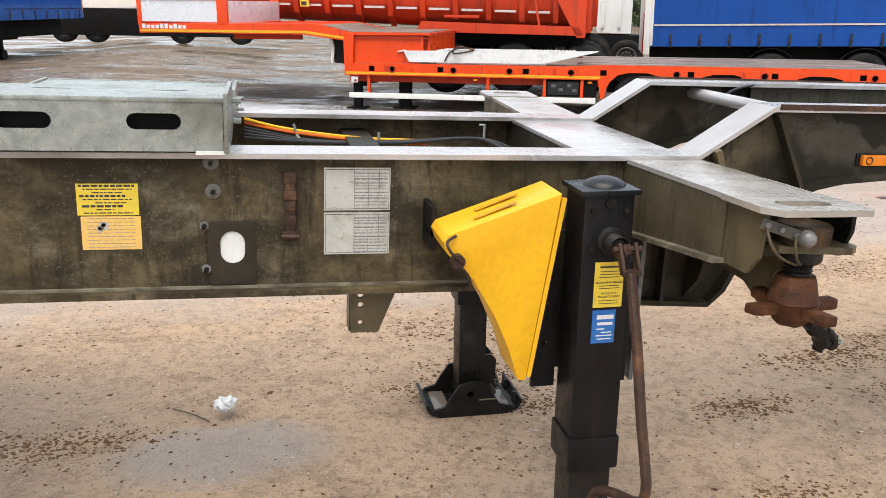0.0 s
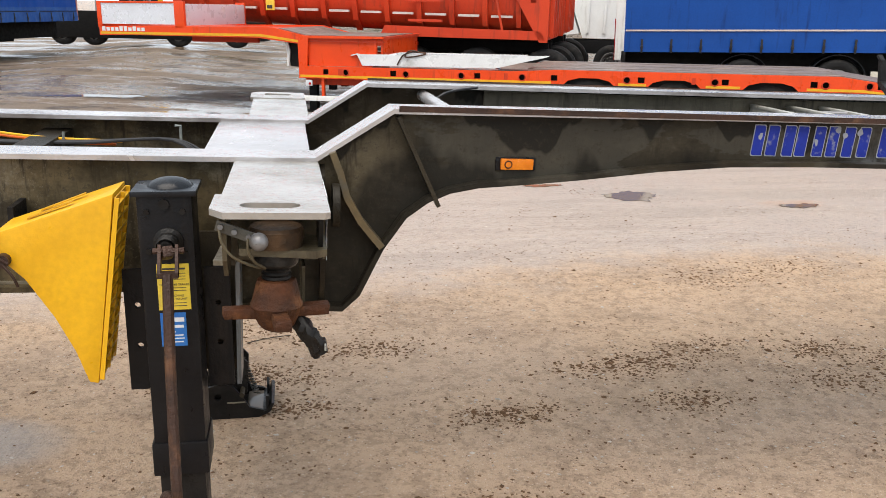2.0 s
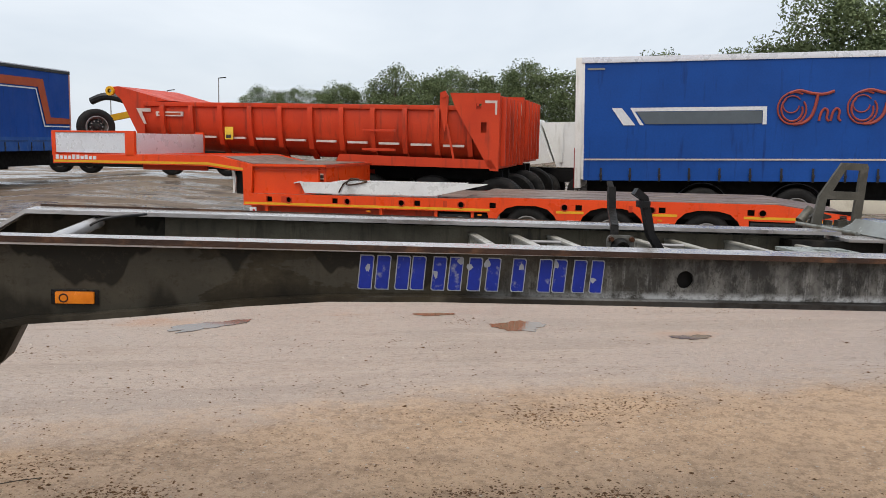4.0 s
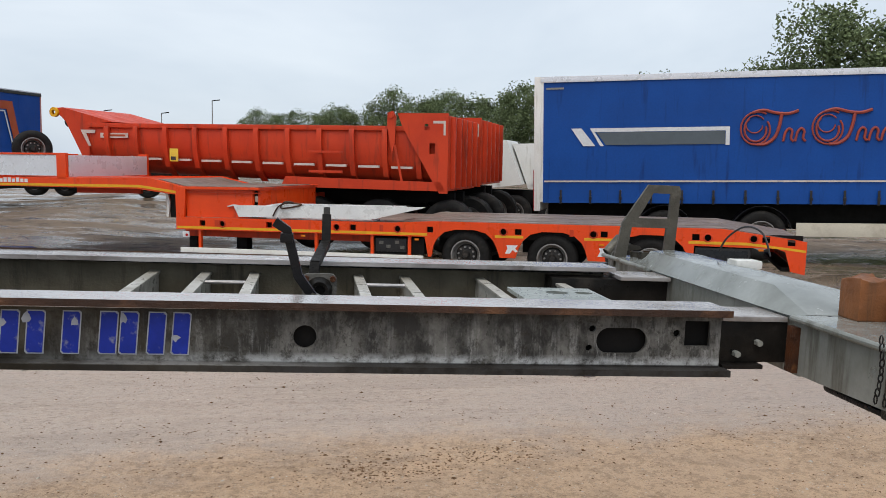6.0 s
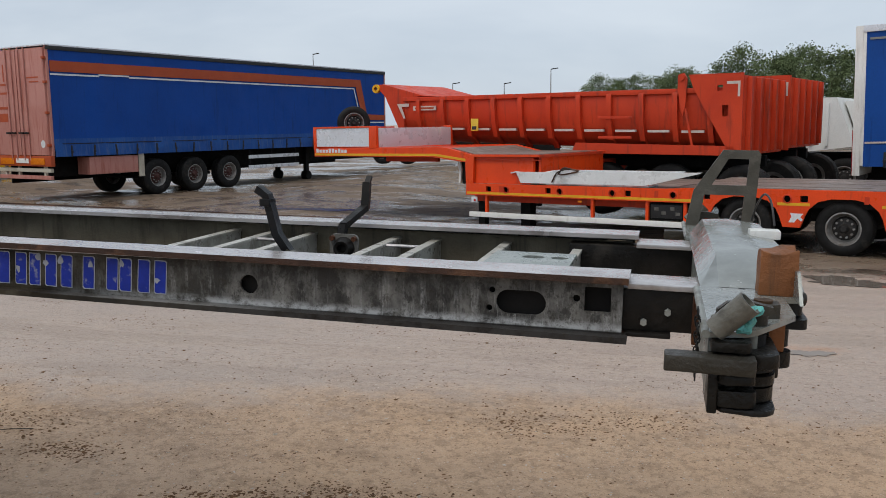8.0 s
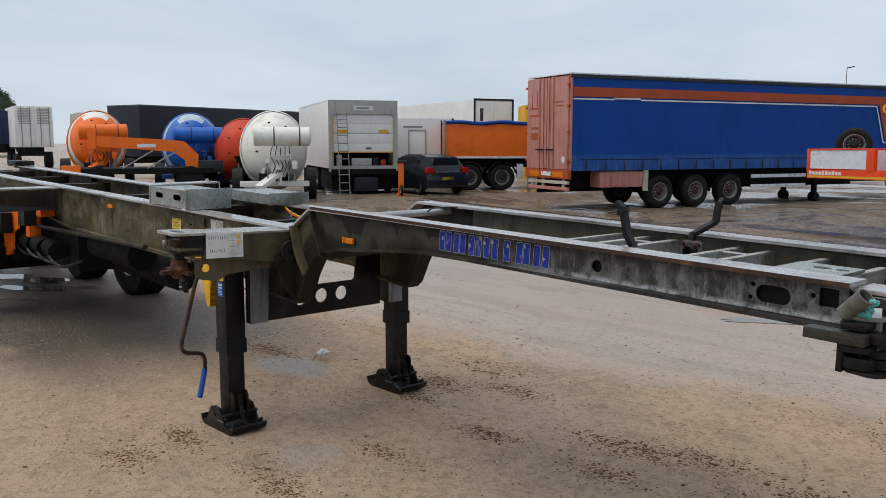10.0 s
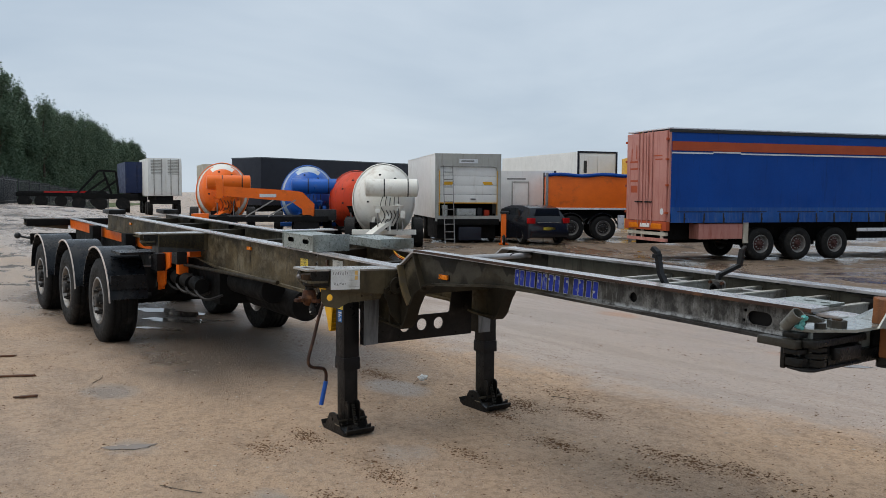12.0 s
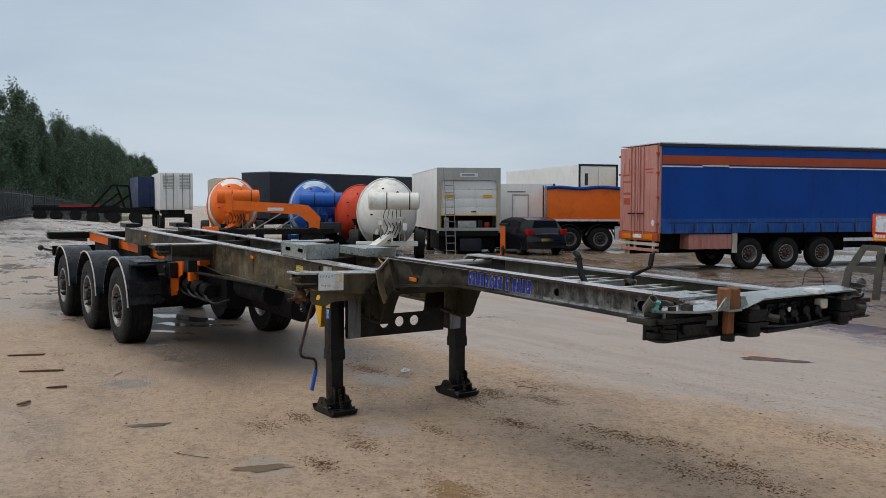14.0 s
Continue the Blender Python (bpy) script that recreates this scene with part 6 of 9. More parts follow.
    d = (Vector((5.038, y(1.012), 1.572)) - Vector((4.975, y(1.0), 1.508))).to_track_quat("Z", "Y").to_matrix().to_4x4()
    bm = lathe(B(), [(0.024, -0.006), (0.026, 0.082), (0.0215, 0.082), (0.019, 0.0), (0, 0.0)], "z", 24)
    part("lock_cone", bm, M["cone"], chassis, "grey steel guide tube", Matrix.Translation((4.978, y(0.985), 1.508)) @ d)
    bm = plate(B(), [(-0.045, 0), (-0.04, 0.034), (-0.02, 0.05), (0.03, 0.052), (0.068, 0.044), (0.074, 0.034), (0.06, 0.028), (0.0, 0.022), (-0.012, 0.0)], "xz", -0.011, 0.011, [ring(-0.018, 0.034, 0.009, n=10)])
    part("hook_bracket", bm, M["lever"], chassis, "steel hook bracket with a round eye", pose(5.02, y(0.915), 1.50))


for s in (-1, 1):
    front_arm(s)
bm = B()
for j in range(4):
    rr = random.Random(j)
    sweep(bm, [(5.028 + 0.014 * rr.uniform(-1, 1) + 0.003 * k, -0.975 + 0.012 * rr.uniform(-1, 1), 1.502 + 0.0085 * k) for k in range(7)], 0.007, 6, 3)
part("rope", bm, M["rope"], chassis, "frayed turquoise rope knot")
for y0 in (-0.90, -0.87):
    bm = B()
    for k in range(9):
        c = Vector((4.945, y0 - 0.01 * math.sin(k * 0.4), 1.515 - 0.0165 * k))
        loop = [c + Vector((0.0055 * math.cos(a) * (k % 2), 0.0055 * math.cos(a) * (1 - k % 2), 0.0105 * math.sin(a))) for a in [2 * math.pi * i / 8 for i in range(9)]]
        sweep(bm, loop, 0.0018, 5, 1)
    part("chain", bm, M["nose_dark"], chassis, "thin dark chain")
bm = B()
box(bm, 5.097, 5.184, -0.565, -0.48, 1.50, 1.607, 0.004)
bmesh.ops.subdivide_edges(bm, edges=bm.edges[:], cuts=2, use_grid_fill=True)
for v in bm.verts:
    if v.co.z > 1.595:
        v.co.z += 0.016 * noise.noise(v.co * 55)
    v.co += Vector((1, 1, 0)) * 0.004 * noise.noise(v.co * 30)
for y0, y1, y2 in ((-0.67, -0.567, -0.60), (-0.40, -0.473, -0.44)):
    part("gusset_fin", plate(B(), [(y0, 1.50), (y1, 1.50), (y1, 1.565), (y2, 1.565)], "yz", 5.176, 5.184), M["cover"], chassis, "pale gusset plate beside the block")
part("lower_cross_beam", box(B(), 5.02, 5.09, -0.86, 0.86, 1.336, 1.392, 0.008), M["stack"], chassis, "dark greasy lower cross beam")
post = part("rusty_block", bm, M["wood"], chassis, "upright rust-stained block with a cracked top")
part("block_stem", box(B(), 5.128, 5.166, -0.555, -0.50, 1.36, 1.49, 0.006), M["wood"], post)
part("block_foot", cyl(B(), (5.147, -0.527, 1.322), (5.147, -0.527, 1.36), 0.038, 18), M["stack"], post)
outer = [(4.935, 1.48), (4.985, 1.48), (5.005, 1.635), (5.15, 1.635), (5.14, 1.48), (5.185, 1.48), (5.20, 1.79), (5.19, 1.805), (5.065, 1.805), (4.965, 1.65)]
inner = [(5.03, 1.672), (5.155, 1.672), (5.16, 1.772), (5.085, 1.772)]
outer, inner = ([(5.09 + (x - 5.065) * 1.05, 1.805 + (z - 1.805) * 1.05) for x, z in pts] for pts in (outer, inner))
part("guard_frame", plate(B(), outer, "xz", 0.855, 0.871, [inner]), M["frame"], chassis, "grey-brown steel guard frame with an opening")
part("white_cover_box", box(B(), 5.14, 5.235, 0.165, 0.235, 1.543, 1.572, 0.007), M["paper"], chassis, "small white plastic box")
part("thin_wire", sweep(B(), [(5.20, 0.06, 1.60), (5.19, 0.10, 1.67), (5.18, 0.20, 1.685), (5.17, 0.30, 1.64), (5.16, 0.34, 1.585)], 0.0035, 6), M["cable_b"], chassis)
# couplings and lock fittings under the cover
rnd = random.Random(4)
for y0 in (-0.06, 0.06, 0.18, 0.30):
    cp = part("coupling", lathe(B(), [(0.0, 5.165), (0.022, 5.165), (0.030, 5.155), (0.030, 5.135), (0.020, 5.13), (0.020, 5.10), (0.034, 5.09), (0.034, 5.075)], "x", 16, (0, y0, 1.445 + rnd.uniform(-0.015, 0.015))), M["nose_dark"], chassis, "black hose coupling")
    part("coupling_collar", box(B(), 5.06, 5.085, y0 - 0.045, y0 + 0.045, 1.395, 1.485, 0.008), M["nose_dark"], cp)
    part("hose", sweep(B(), [(5.14, y0, 1.43), (5.16, y0 + 0.02, 1.40), (5.13, y0 + 0.05, 1.37), (5.08, y0 + 0.03, 1.36)], 0.010, 7), M["cable_b"], cp)
part("pale_fitting", box(B(), 5.12, 5.165, 0.31, 0.385, 1.44, 1.50, 0.012), M["cream"], chassis, "cream plastic valve fitting")
part("pale_tag", cyl(B(), (5.17, -0.015, 1.462), (5.174, -0.015, 1.462), 0.014, 14), M["paper"], chassis, "small pale oval tag")
part("hose", sweep(B(), [(5.12, -0.25, 1.372), (5.15, 0.1, 1.358), (5.14, 0.45, 1.376)], 0.012, 8), M["cable_b"], chassis)
part("front_bumper_bar", bar(B(), (5.15, -0.20, 1.345), (5.16, 0.40, 1.356), 0.03, 0.018), M["nose_dark"], chassis)
for y0 in (-0.35, 0.525):
    for (dy0, dy1, z0, z1, x1) in ((-0.075, 0.075, 1.425, 1.485, 5.225), (-0.10, 0.07, 1.395, 1.42, 5.235), (-0.05, 0.05, 1.335, 1.39, 5.20)):
        part("lock_block", plate(B(), rounded(5.09, x1, y0 + dy0, y0 + dy1, 0.025), "xy", z0, z1), M["nose_dark"], chassis, "dark greasy lock block")
    bm = B()
    bmesh.ops.create_uvsphere(bm, u_segments=14, v_segments=8, radius=1, matrix=Matrix.Translation((5.165, y0, 1.487)) @ Matrix.Diagonal((0.045, 0.045, 0.032, 1)))
    part("lock_dome", bm, M["lever"], chassis, "worn steel lock dome")
    part("lock_knob", cyl(B(), (5.20, y0 + 0.10, 1.44), (5.25, y0 + 0.13, 1.43), 0.022, 14), M["lever"], chassis)

# ---- the row behind: low loader, tipper, curtain-side trailers ----
def curtain(bm, x0, x1, z0, z1, y=0.0, nx=120, wave=0.012, seed=1, slack=0.0):
    """A tarpaulin with soft vertical folds and a slack lower edge."""
    rows = [0, 0.04, 0.08, 0.12, 0.17, 0.3, 0.6, 1.0]
    grid = []
    for i in range(nx + 1):
        x = x0 + (x1 - x0) * i / nx
        col = []
        for t in rows:
            fold = wave * (1 - 0.6 * t) * (noise.noise(Vector((x * 1.9, t * 1.5, seed))) + 0.5 * noise.noise(Vector((x * 6.0, t * 2.5, seed + 7))) * (1 - t))
            loose = slack * max(0.0, 0.17 - t) / 0.17
            fold -= loose * (0.03 + 0.05 * abs(noise.noise(Vector((x * 3.1, t * 7.0, seed + 3)))) + 0.03 * abs(noise.noise(Vector((x * 9.0, t * 16.0, seed + 5)))))
            col.append(bm.verts.new((x, y + fold, z0 + (z1 - z0) * t)))
        grid.append(col)
    for a, b in zip(grid, grid[1:]):
        for k in range(len(rows) - 1):
            bm.faces.new((a[k], b[k], b[k + 1], a[k + 1]))
    return bm


def curtain_trailer(m, length, top, low, tarp, wheels_x, wheel_kind, hub, label, straps, rear_mat):
    """A curtain-side semi-trailer: x along it, the seen side at y = 0, body to y = 2.5."""
    t = thing("curtain_trailer", label, "trailer", m)
    part("load_floor", box(B(), 0.02, length, 0.03, 2.47, low - 0.05, low + 0.10, 0.01), M["dark"], t)
    part("roof", box(B(), -0.01, length + 0.01, 0.0, 2.5, top - 0.04, top, 0.012), M["silver"], t, "thin pale roof edge")
    part("roof_rail", box(B(), 0.0, length, -0.018, 0.05, top - 0.13, top - 0.04, 0.004), M["roofdark"] if straps else M["silver"], t)
    cur = part("side_curtain", curtain(B(), 0.06, length - 0.05, low - 0.12, top - 0.10, 0.01, int(length * 14), 0.024, 1, 1.0 if straps else 0.35), tarp, t, "blue tarpaulin side curtain", angle=60)
    if straps:
        cur.data.materials.append(M["tarp_hem"])
        for f in cur.data.polygons:
            f.material_index = 1 if f.index % 7 < 4 else 0
    part("side_curtain", box(B(), 0.06, length - 0.05, 2.47, 2.49, low - 0.1, top - 0.1), tarp, t)
    part("front_wall", box(B(), length - 0.05, length, 0.02, 2.48, low, top - 0.04, 0.006), M["navy"], t)
    for x in (0.0, length - 0.06):
        part("corner_post", box(B(), x, x + 0.06, -0.004, 0.08, low - 0.1, top - 0.03, 0.004), rear_mat, t)
    n = int(length / 0.62)
    strap = B()
    box(strap, -0.022, 0.022, -0.016, 0.002, -0.16, 0.14, 0.002)
    box(strap, -0.03, 0.03, -0.03, -0.012, -0.07, 0.0, 0.004)
    me = finish(strap, "curtain_strap", M["cable_b"])
    for k in range(n):
        share("curtain_strap", me, t, pose(0.45 + (length - 0.9) * k / (n - 1), -0.105 if straps else -0.03, low + 0.02, 0, 6 * math.sin(k * 2.3) if straps else 0, 0))
    part("strap_line", box(B(), 0.08, length - 0.1, -0.012, -0.003, *((low + 0.17, low + 0.19) if straps else (low + 0.33, low + 0.365))), M["white_tape"] if not straps else M["navy"], t, "seam along the lower curtain")
    for yy in (0.75, 1.75):
        part("main_beam", box(B(), 0.1, length - 0.3, yy - 0.06, yy + 0.06, low - 0.62, low - 0.05, 0.01), M["dark"], t)
    # dark sheet added along the far side to close the view underneath
    part("far_side_guard", box(B(), 0.3, length - 0.3, 2.40, 2.44, low - 0.8, low - 0.1), M["dark"], t)
    for x in wheels_x:
        wheel(wheel_kind, t, x, 0.04, hub)
        wheel(wheel_kind, t, x, 2.46, hub, True)
        part("axle", cyl(B(), (x, 0.3, hub), (x, 2.2, hub), 0.06, 12), M["dark"], t)
    return t


# curtain-side trailer with orange band, seen from its rear corner
BT = pose(-10.7, 19.65, lie(-10.7, 20.5), 0, 0, 72.9)
bt = curtain_trailer(BT, 13.6, 3.66, 1.20, M["tarp_d"], (3.1, 4.4, 5.72), "old", 0.53, "dark blue curtain-side trailer with orange band and faded pink doors", True, M["pink"])
part("colour_band", box(B(), 0.08, 11.5, -0.012, -0.006, 3.04, 3.29), M["band"], bt, "rust-orange band")
part("colour_band", plate(B(), [(11.5, 3.29), (11.5, 3.04), (11.82, 3.04), (12.2, 1.92), (13.54, 1.92), (13.54, 2.10), (12.45, 2.12), (12.1, 3.29)], "xz", -0.006, -0.012), M["band"], bt, "rust-orange band")
part("white_line", box(B(), 0.08, 1.4, -0.011, -0.006, 2.96, 3.0), M["ink_w"], bt)
part("white_line", box(B(), 1.4, 2.3, -0.011, -0.006, 2.99, 3.03), M["ink_w"], bt)
part("white_line", box(B(), 2.3, 11.6, -0.011, -0.006, 2.96, 3.0), M["ink_w"], bt)
part("white_line", plate(B(), [(11.6, 2.96), (11.6, 3.0), (11.74, 3.0), (12.14, 1.86), (13.5, 1.86), (13.5, 1.82), (12.09, 1.82), (11.70, 2.96)], "xz", -0.006, -0.011), M["ink_w"], bt)
for k in range(2):
    y0 = 0.06 + k * 1.2
    d = part("rear_door", box(B(), -0.05, 0.0, y0, y0 + 1.17, 1.12, 3.58, 0.01), M["pink"], bt, "faded pink rear door")
    for dy in ((0.78, 1.02) if k == 0 else (0.15, 0.38)):
        part("locking_bar", cyl(B(), (-0.075, y0 + dy, 1.0), (-0.075, y0 + dy, 3.62), 0.017, 8), M["pink"], d)
        part("bar_handle", box(B(), -0.11, -0.07, y0 + dy - 0.02, y0 + dy + 0.16, 1.62, 1.66, 0.004), M["grease"], d)
    for z in (1.35, 2.1, 2.8, 3.35):
        part("hinge", box(B(), -0.07, 0.0, (0.0 if k == 0 else 2.42), (0.10 if k == 0 else 2.5), z - 0.03, z + 0.03, 0.005), M["band"], d)
part("rear_sill", box(B(), -0.06, 0.05, 0.0, 2.5, 0.86, 1.11, 0.01), M["band"], bt, "orange-red rear sill")
for y0 in (0.25, 1.6):
    part("rear_lamp", box(B(), -0.08, -0.06, y0, y0 + 0.6, 0.90, 1.05, 0.01), M["amber"], bt, "rear lamp cluster")
part("number_plate_bar", box(B(), -0.075, -0.06, 0.95, 1.50, 0.93, 1.04, 0.004), M["white_v"], bt)
for z in (0.55, 0.72):
    part("underrun_bar", box(B(), -0.02, 0.06, 0.1, 2.4, z, z + 0.09, 0.01), M["cream"] if z > 0.6 else M["pink"], bt, "rear under-run bar")
for y0 in (0.35, 1.5, 2.1):
    part("underrun_post", box(B(), 0.0, 0.06, y0, y0 + 0.07, 0.55, 0.9, 0.004), M["cream"], bt)
part("tool_box", box(B(), 1.0, 2.45, 0.02, 0.55, 0.62, 1.05, 0.015), M["pink"], bt, "faded pink tool locker")
for z in (0.50, 0.80):
    part("side_guard_rail", box(B(), 6.5, 8.75, 0.02, 0.05, z, z + 0.10, 0.006), M["silver"], bt, "aluminium side guard rail")
for x in (6.55, 7.5, 8.6):
    part("side_guard_post", box(B(), x, x + 0.06, 0.05, 0.10, 0.50, 1.12, 0.006), M["dark"], bt)
for y0 in (0.5, 1.9):
    lg = part("support_leg", box(B(), 9.6, 9.74, y0, y0 + 0.14, 0.12, 1.12, 0.01), M["dark"], bt)
    part("leg_roller", cyl(B(), (9.67, y0 - 0.06, 0.14), (9.67, y0 + 0.2, 0.14), 0.14, 14), M["dark"], lg)
part("mudflap", box(B(), 2.47, 2.64, 0.01, 0.05, 0.50, 1.08, 0.008), M["cream"], bt, "cream painted plate before the wheels")
part("round_sign", lathe(B(), [(0, -0.056), (0.09, -0.056), (0.09, -0.052)], "x", 20, (0, 0.28, 1.38)), M["ink_w"], bt)
for y0, z0, w, h in ((1.75, 2.75, 0.5, 0.05), (1.8, 2.85, 0.05, 0.4), (2.1, 2.8, 0.05, 0.35), (1.62, 2.55, 0.6, 0.05), (1.7, 2.2, 0.5, 0.06), (1.75, 1.9, 0.4, 0.2), (0.3, 2.9, 0.5, 0.03), (0.3, 2.8, 0.4, 0.03)):
    part("faded_print", box(B(), -0.0545, -0.05, y0, y0 + w, z0, z0 + h), M["band"], bt)


def resize_body(ob, sx, sz):
    """Fit the body's length and height to this trailer, wheels left as they are."""
    for c in ob.children:
        if c.name.startswith(("wheel", "axle")):
            c.location.x *= sx
        elif c.data.users > 1:
            c.location = (c.location.x * sx, c.location.y, c.location.z * sz)
        else:
            c.data.transform(Matrix.Diagonal((sx, 1, sz, 1)))
            resize_body(c, sx, sz)


resize_body(bt, 1.12, 1.135)

# curtain-side trailer beside the tipper
RB = pose(8.66, 18.60, -0.30, 0, 0, -21.8) @ pose(0, 0, 0, 0, -1.4, 0)
rb = curtain_trailer(RB, 13.6, 3.90, 1.30, M["tarp"], (2.64, 4.60), "truck", 0.52, "bright blue curtain-side trailer with a grey panel print", False, M["white_v"])
part("grey_print", plate(B(), [(0.98, 2.78), (3.92, 2.78), (3.92, 2.40), (3.84, 2.40), (3.84, 2.70), (1.16, 2.70), (1.36, 2.40), (1.28, 2.40), (1.06, 2.78)], "xz", -0.004, -0.01), M["ink_w"], rb, "pale grey outline print")
part("grey_print", plate(B(), [(0.66, 2.78), (0.88, 2.78), (1.18, 2.40), (0.92, 2.40)], "xz", -0.004, -0.01), M["ink_w"], rb, "pale grey outline print")
part("grey_print", plate(B(), [(1.20, 2.69), (3.83, 2.69), (3.83, 2.42), (1.40, 2.42)], "xz", -0.004, -0.008), M["grey_p"], rb, "grey panel print")
bm = B()


def swirl(x, z, rx, rz, a0, a1, r):
    n = int(abs(a1 - a0) / 0.3)
    sweep(bm, [(x + rx * (1 - 0.25 * i / n) * math.cos(a0 + (a1 - a0) * i / n), -0.012, z + rz * (1 - 0.25 * i / n) * math.sin(a0 + (a1 - a0) * i / n)) for i in range(n + 1)], r, 6, 1)


for x0, loops in ((4.14, 2), (5.52, 5)):
    swirl(x0 + 0.30, 2.71, 0.34, 0.37, 1.0, 6.9, 0.020)
    swirl(x0 + 0.27, 2.80, 0.20, 0.20, 0.6, 6.2, 0.014)
    swirl(x0 + 0.30, 2.70, 0.25, 0.28, 2.2, 6.6, 0.022)
    sweep(bm, [(x0 + 0.22, -0.012, 3.05), (x0 + 0.42, -0.012, 3.10), (x0 + 0.66, -0.012, 3.04), (x0 + 0.90, -0.012, 3.02), (x0 + 1.10, -0.012, 3.08)], 0.032, 6, 4)
    sweep(bm, [(x0 + 0.78, -0.012, 3.02), (x0 + 0.74, -0.012, 2.78), (x0 + 0.66, -0.012, 2.55), (x0 + 0.50, -0.012, 2.42), (x0 + 0.32, -0.012, 2.40)], 0.034, 6, 4)
    for k in range(loops):
        xx = x0 + 0.82 + 0.23 * k
        sweep(bm, [(xx, -0.012, 2.46), (xx + 0.04, -0.012, 2.64), (xx + 0.11, -0.012, 2.72), (xx + 0.17, -0.012, 2.66), (xx + 0.15, -0.012, 2.52), (xx + 0.20, -0.012, 2.46)], 0.026, 6, 3)
part("script_swirl", bm, M["script"], rb, "faded red ornamental script drawn as plain swirls")
part("rear_frame", box(B(), -0.14, 0.0, 0.0, 2.5, 1.0, 3.9, 0.02), M["white_v"], rb)
part("corner_marks", box(B(), 0.12, 0.5, -0.008, -0.003, 3.62, 3.66), M["ink_g"], rb)
for z in (0.45,):
    part("side_guard_rail", box(B(), 5.28, 10.0, 0.05, 0.08, z + 0.06, z + 0.34, 0.008), M["cream"], rb, "cream painted side skirt")
for x in (2.64, 4.60):
    arc = [(x + 0.62 * math.cos(a), 0.52 + 0.62 * math.sin(a)) for a in [radians(15 + 150 * k / 12) for k in range(13)]]
    part("mudguard", strip(B(), arc[::-1], 0.03, 0.45, 0.012), M["mudguard"], rb)
part("red_lamp", box(B(), -0.16, -0.14, 0.05, 0.15, 1.0, 1.9, 0.01), M["red_lens"], rb)

# low loader: x along its near side from the front of the low deck, the bed a little down at the front
LL = pose(1.438, 15.302, -0.009, 0, 0, -23.0) @ pose(0, 0, 0, 0, -0.6, 0)
ll = thing("low_loader", "orange-red low loader trailer with raised front and three axles", "trailer", LL)
HUBS = (5.005, 6.355, 7.81)


def arch(x):
    return [(x - 0.50, 0.40), (x - 0.45, 0.50), (x - 0.33, 0.61), (x - 0.15, 0.655), (x + 0.15, 0.655), (x + 0.33, 0.61), (x + 0.45, 0.50), (x + 0.50, 0.40)]


low = [(0.0, 0.737), (0.0, 0.53), (4.36, 0.53), (4.42, 0.22), (4.47, 0.22)] + arch(HUBS[0]) + [(5.56, 0.24), (5.80, 0.24)] + arch(HUBS[1]) + [(6.90, 0.24), (7.24, 0.24)] + arch(HUBS[2])
low += [(8.34, 0.20), (8.40, 0.20), (8.42, 0.52), (9.55, 0.51), (9.66, 0.47), (9.74, 0.19), (9.93, 0.15), (9.945, 0.615), (9.35, 0.70), (8.8, 0.775), (4.5, 0.775), (3.8, 0.737)]
SQUARES = (0.49, 1.706, 3.165, 4.446, 5.84, 7.13, 8.44, 9.40, 9.74)
CIRCLES = (0.856, 1.931, 2.892, 3.918, 5.615, 6.973, 8.607, 9.232)
holes = [rect(x - 0.052, x + 0.052, 0.60 - 0.10 * max(0, x - 9.3), 0.69 - 0.10 * max(0, x - 9.3)) for x in SQUARES] + [ring(x, 0.642, 0.055, n=16) for x in CIRCLES]
part("side_beam", plate(B(), low, "xz", 0.0, 0.05, holes), M["orange"], ll, "orange-red side beam with pockets and wheel arches")
part("side_beam", plate(B(), low, "xz", 2.5, 2.45), M["orange"], ll, "orange-red side beam")
for x in CIRCLES:
    part("lashing_ring", lathe(B(), [(0.047, -0.012), (0.058, -0.014), (0.066, -0.004), (0.066, 0.0), (0.047, 0.0)], "y", 16, (x, 0, 0.642)), M["orange2"], ll)
# black sheet just behind the beam stands in for shade in the pockets
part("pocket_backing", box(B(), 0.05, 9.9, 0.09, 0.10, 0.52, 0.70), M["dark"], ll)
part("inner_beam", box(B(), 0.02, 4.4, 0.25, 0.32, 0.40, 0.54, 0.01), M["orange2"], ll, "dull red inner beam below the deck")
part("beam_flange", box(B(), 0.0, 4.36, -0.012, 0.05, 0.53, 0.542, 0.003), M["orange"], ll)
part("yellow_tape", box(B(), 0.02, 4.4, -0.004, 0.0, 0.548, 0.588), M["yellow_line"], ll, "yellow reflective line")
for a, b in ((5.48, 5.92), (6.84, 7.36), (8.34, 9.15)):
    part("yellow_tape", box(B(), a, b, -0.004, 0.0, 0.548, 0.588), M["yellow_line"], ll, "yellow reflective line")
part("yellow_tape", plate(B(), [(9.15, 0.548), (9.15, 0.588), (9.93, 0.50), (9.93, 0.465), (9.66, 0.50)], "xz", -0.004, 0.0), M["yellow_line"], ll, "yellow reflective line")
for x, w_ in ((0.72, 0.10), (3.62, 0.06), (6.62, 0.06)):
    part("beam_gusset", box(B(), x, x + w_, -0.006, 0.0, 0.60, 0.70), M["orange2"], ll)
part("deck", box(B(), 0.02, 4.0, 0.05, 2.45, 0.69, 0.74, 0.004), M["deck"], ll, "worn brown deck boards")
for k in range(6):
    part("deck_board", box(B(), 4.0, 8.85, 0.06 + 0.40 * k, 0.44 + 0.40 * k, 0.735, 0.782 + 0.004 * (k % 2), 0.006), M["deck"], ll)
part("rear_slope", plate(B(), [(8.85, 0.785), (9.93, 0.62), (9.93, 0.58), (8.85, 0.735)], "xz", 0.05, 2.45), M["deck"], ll)
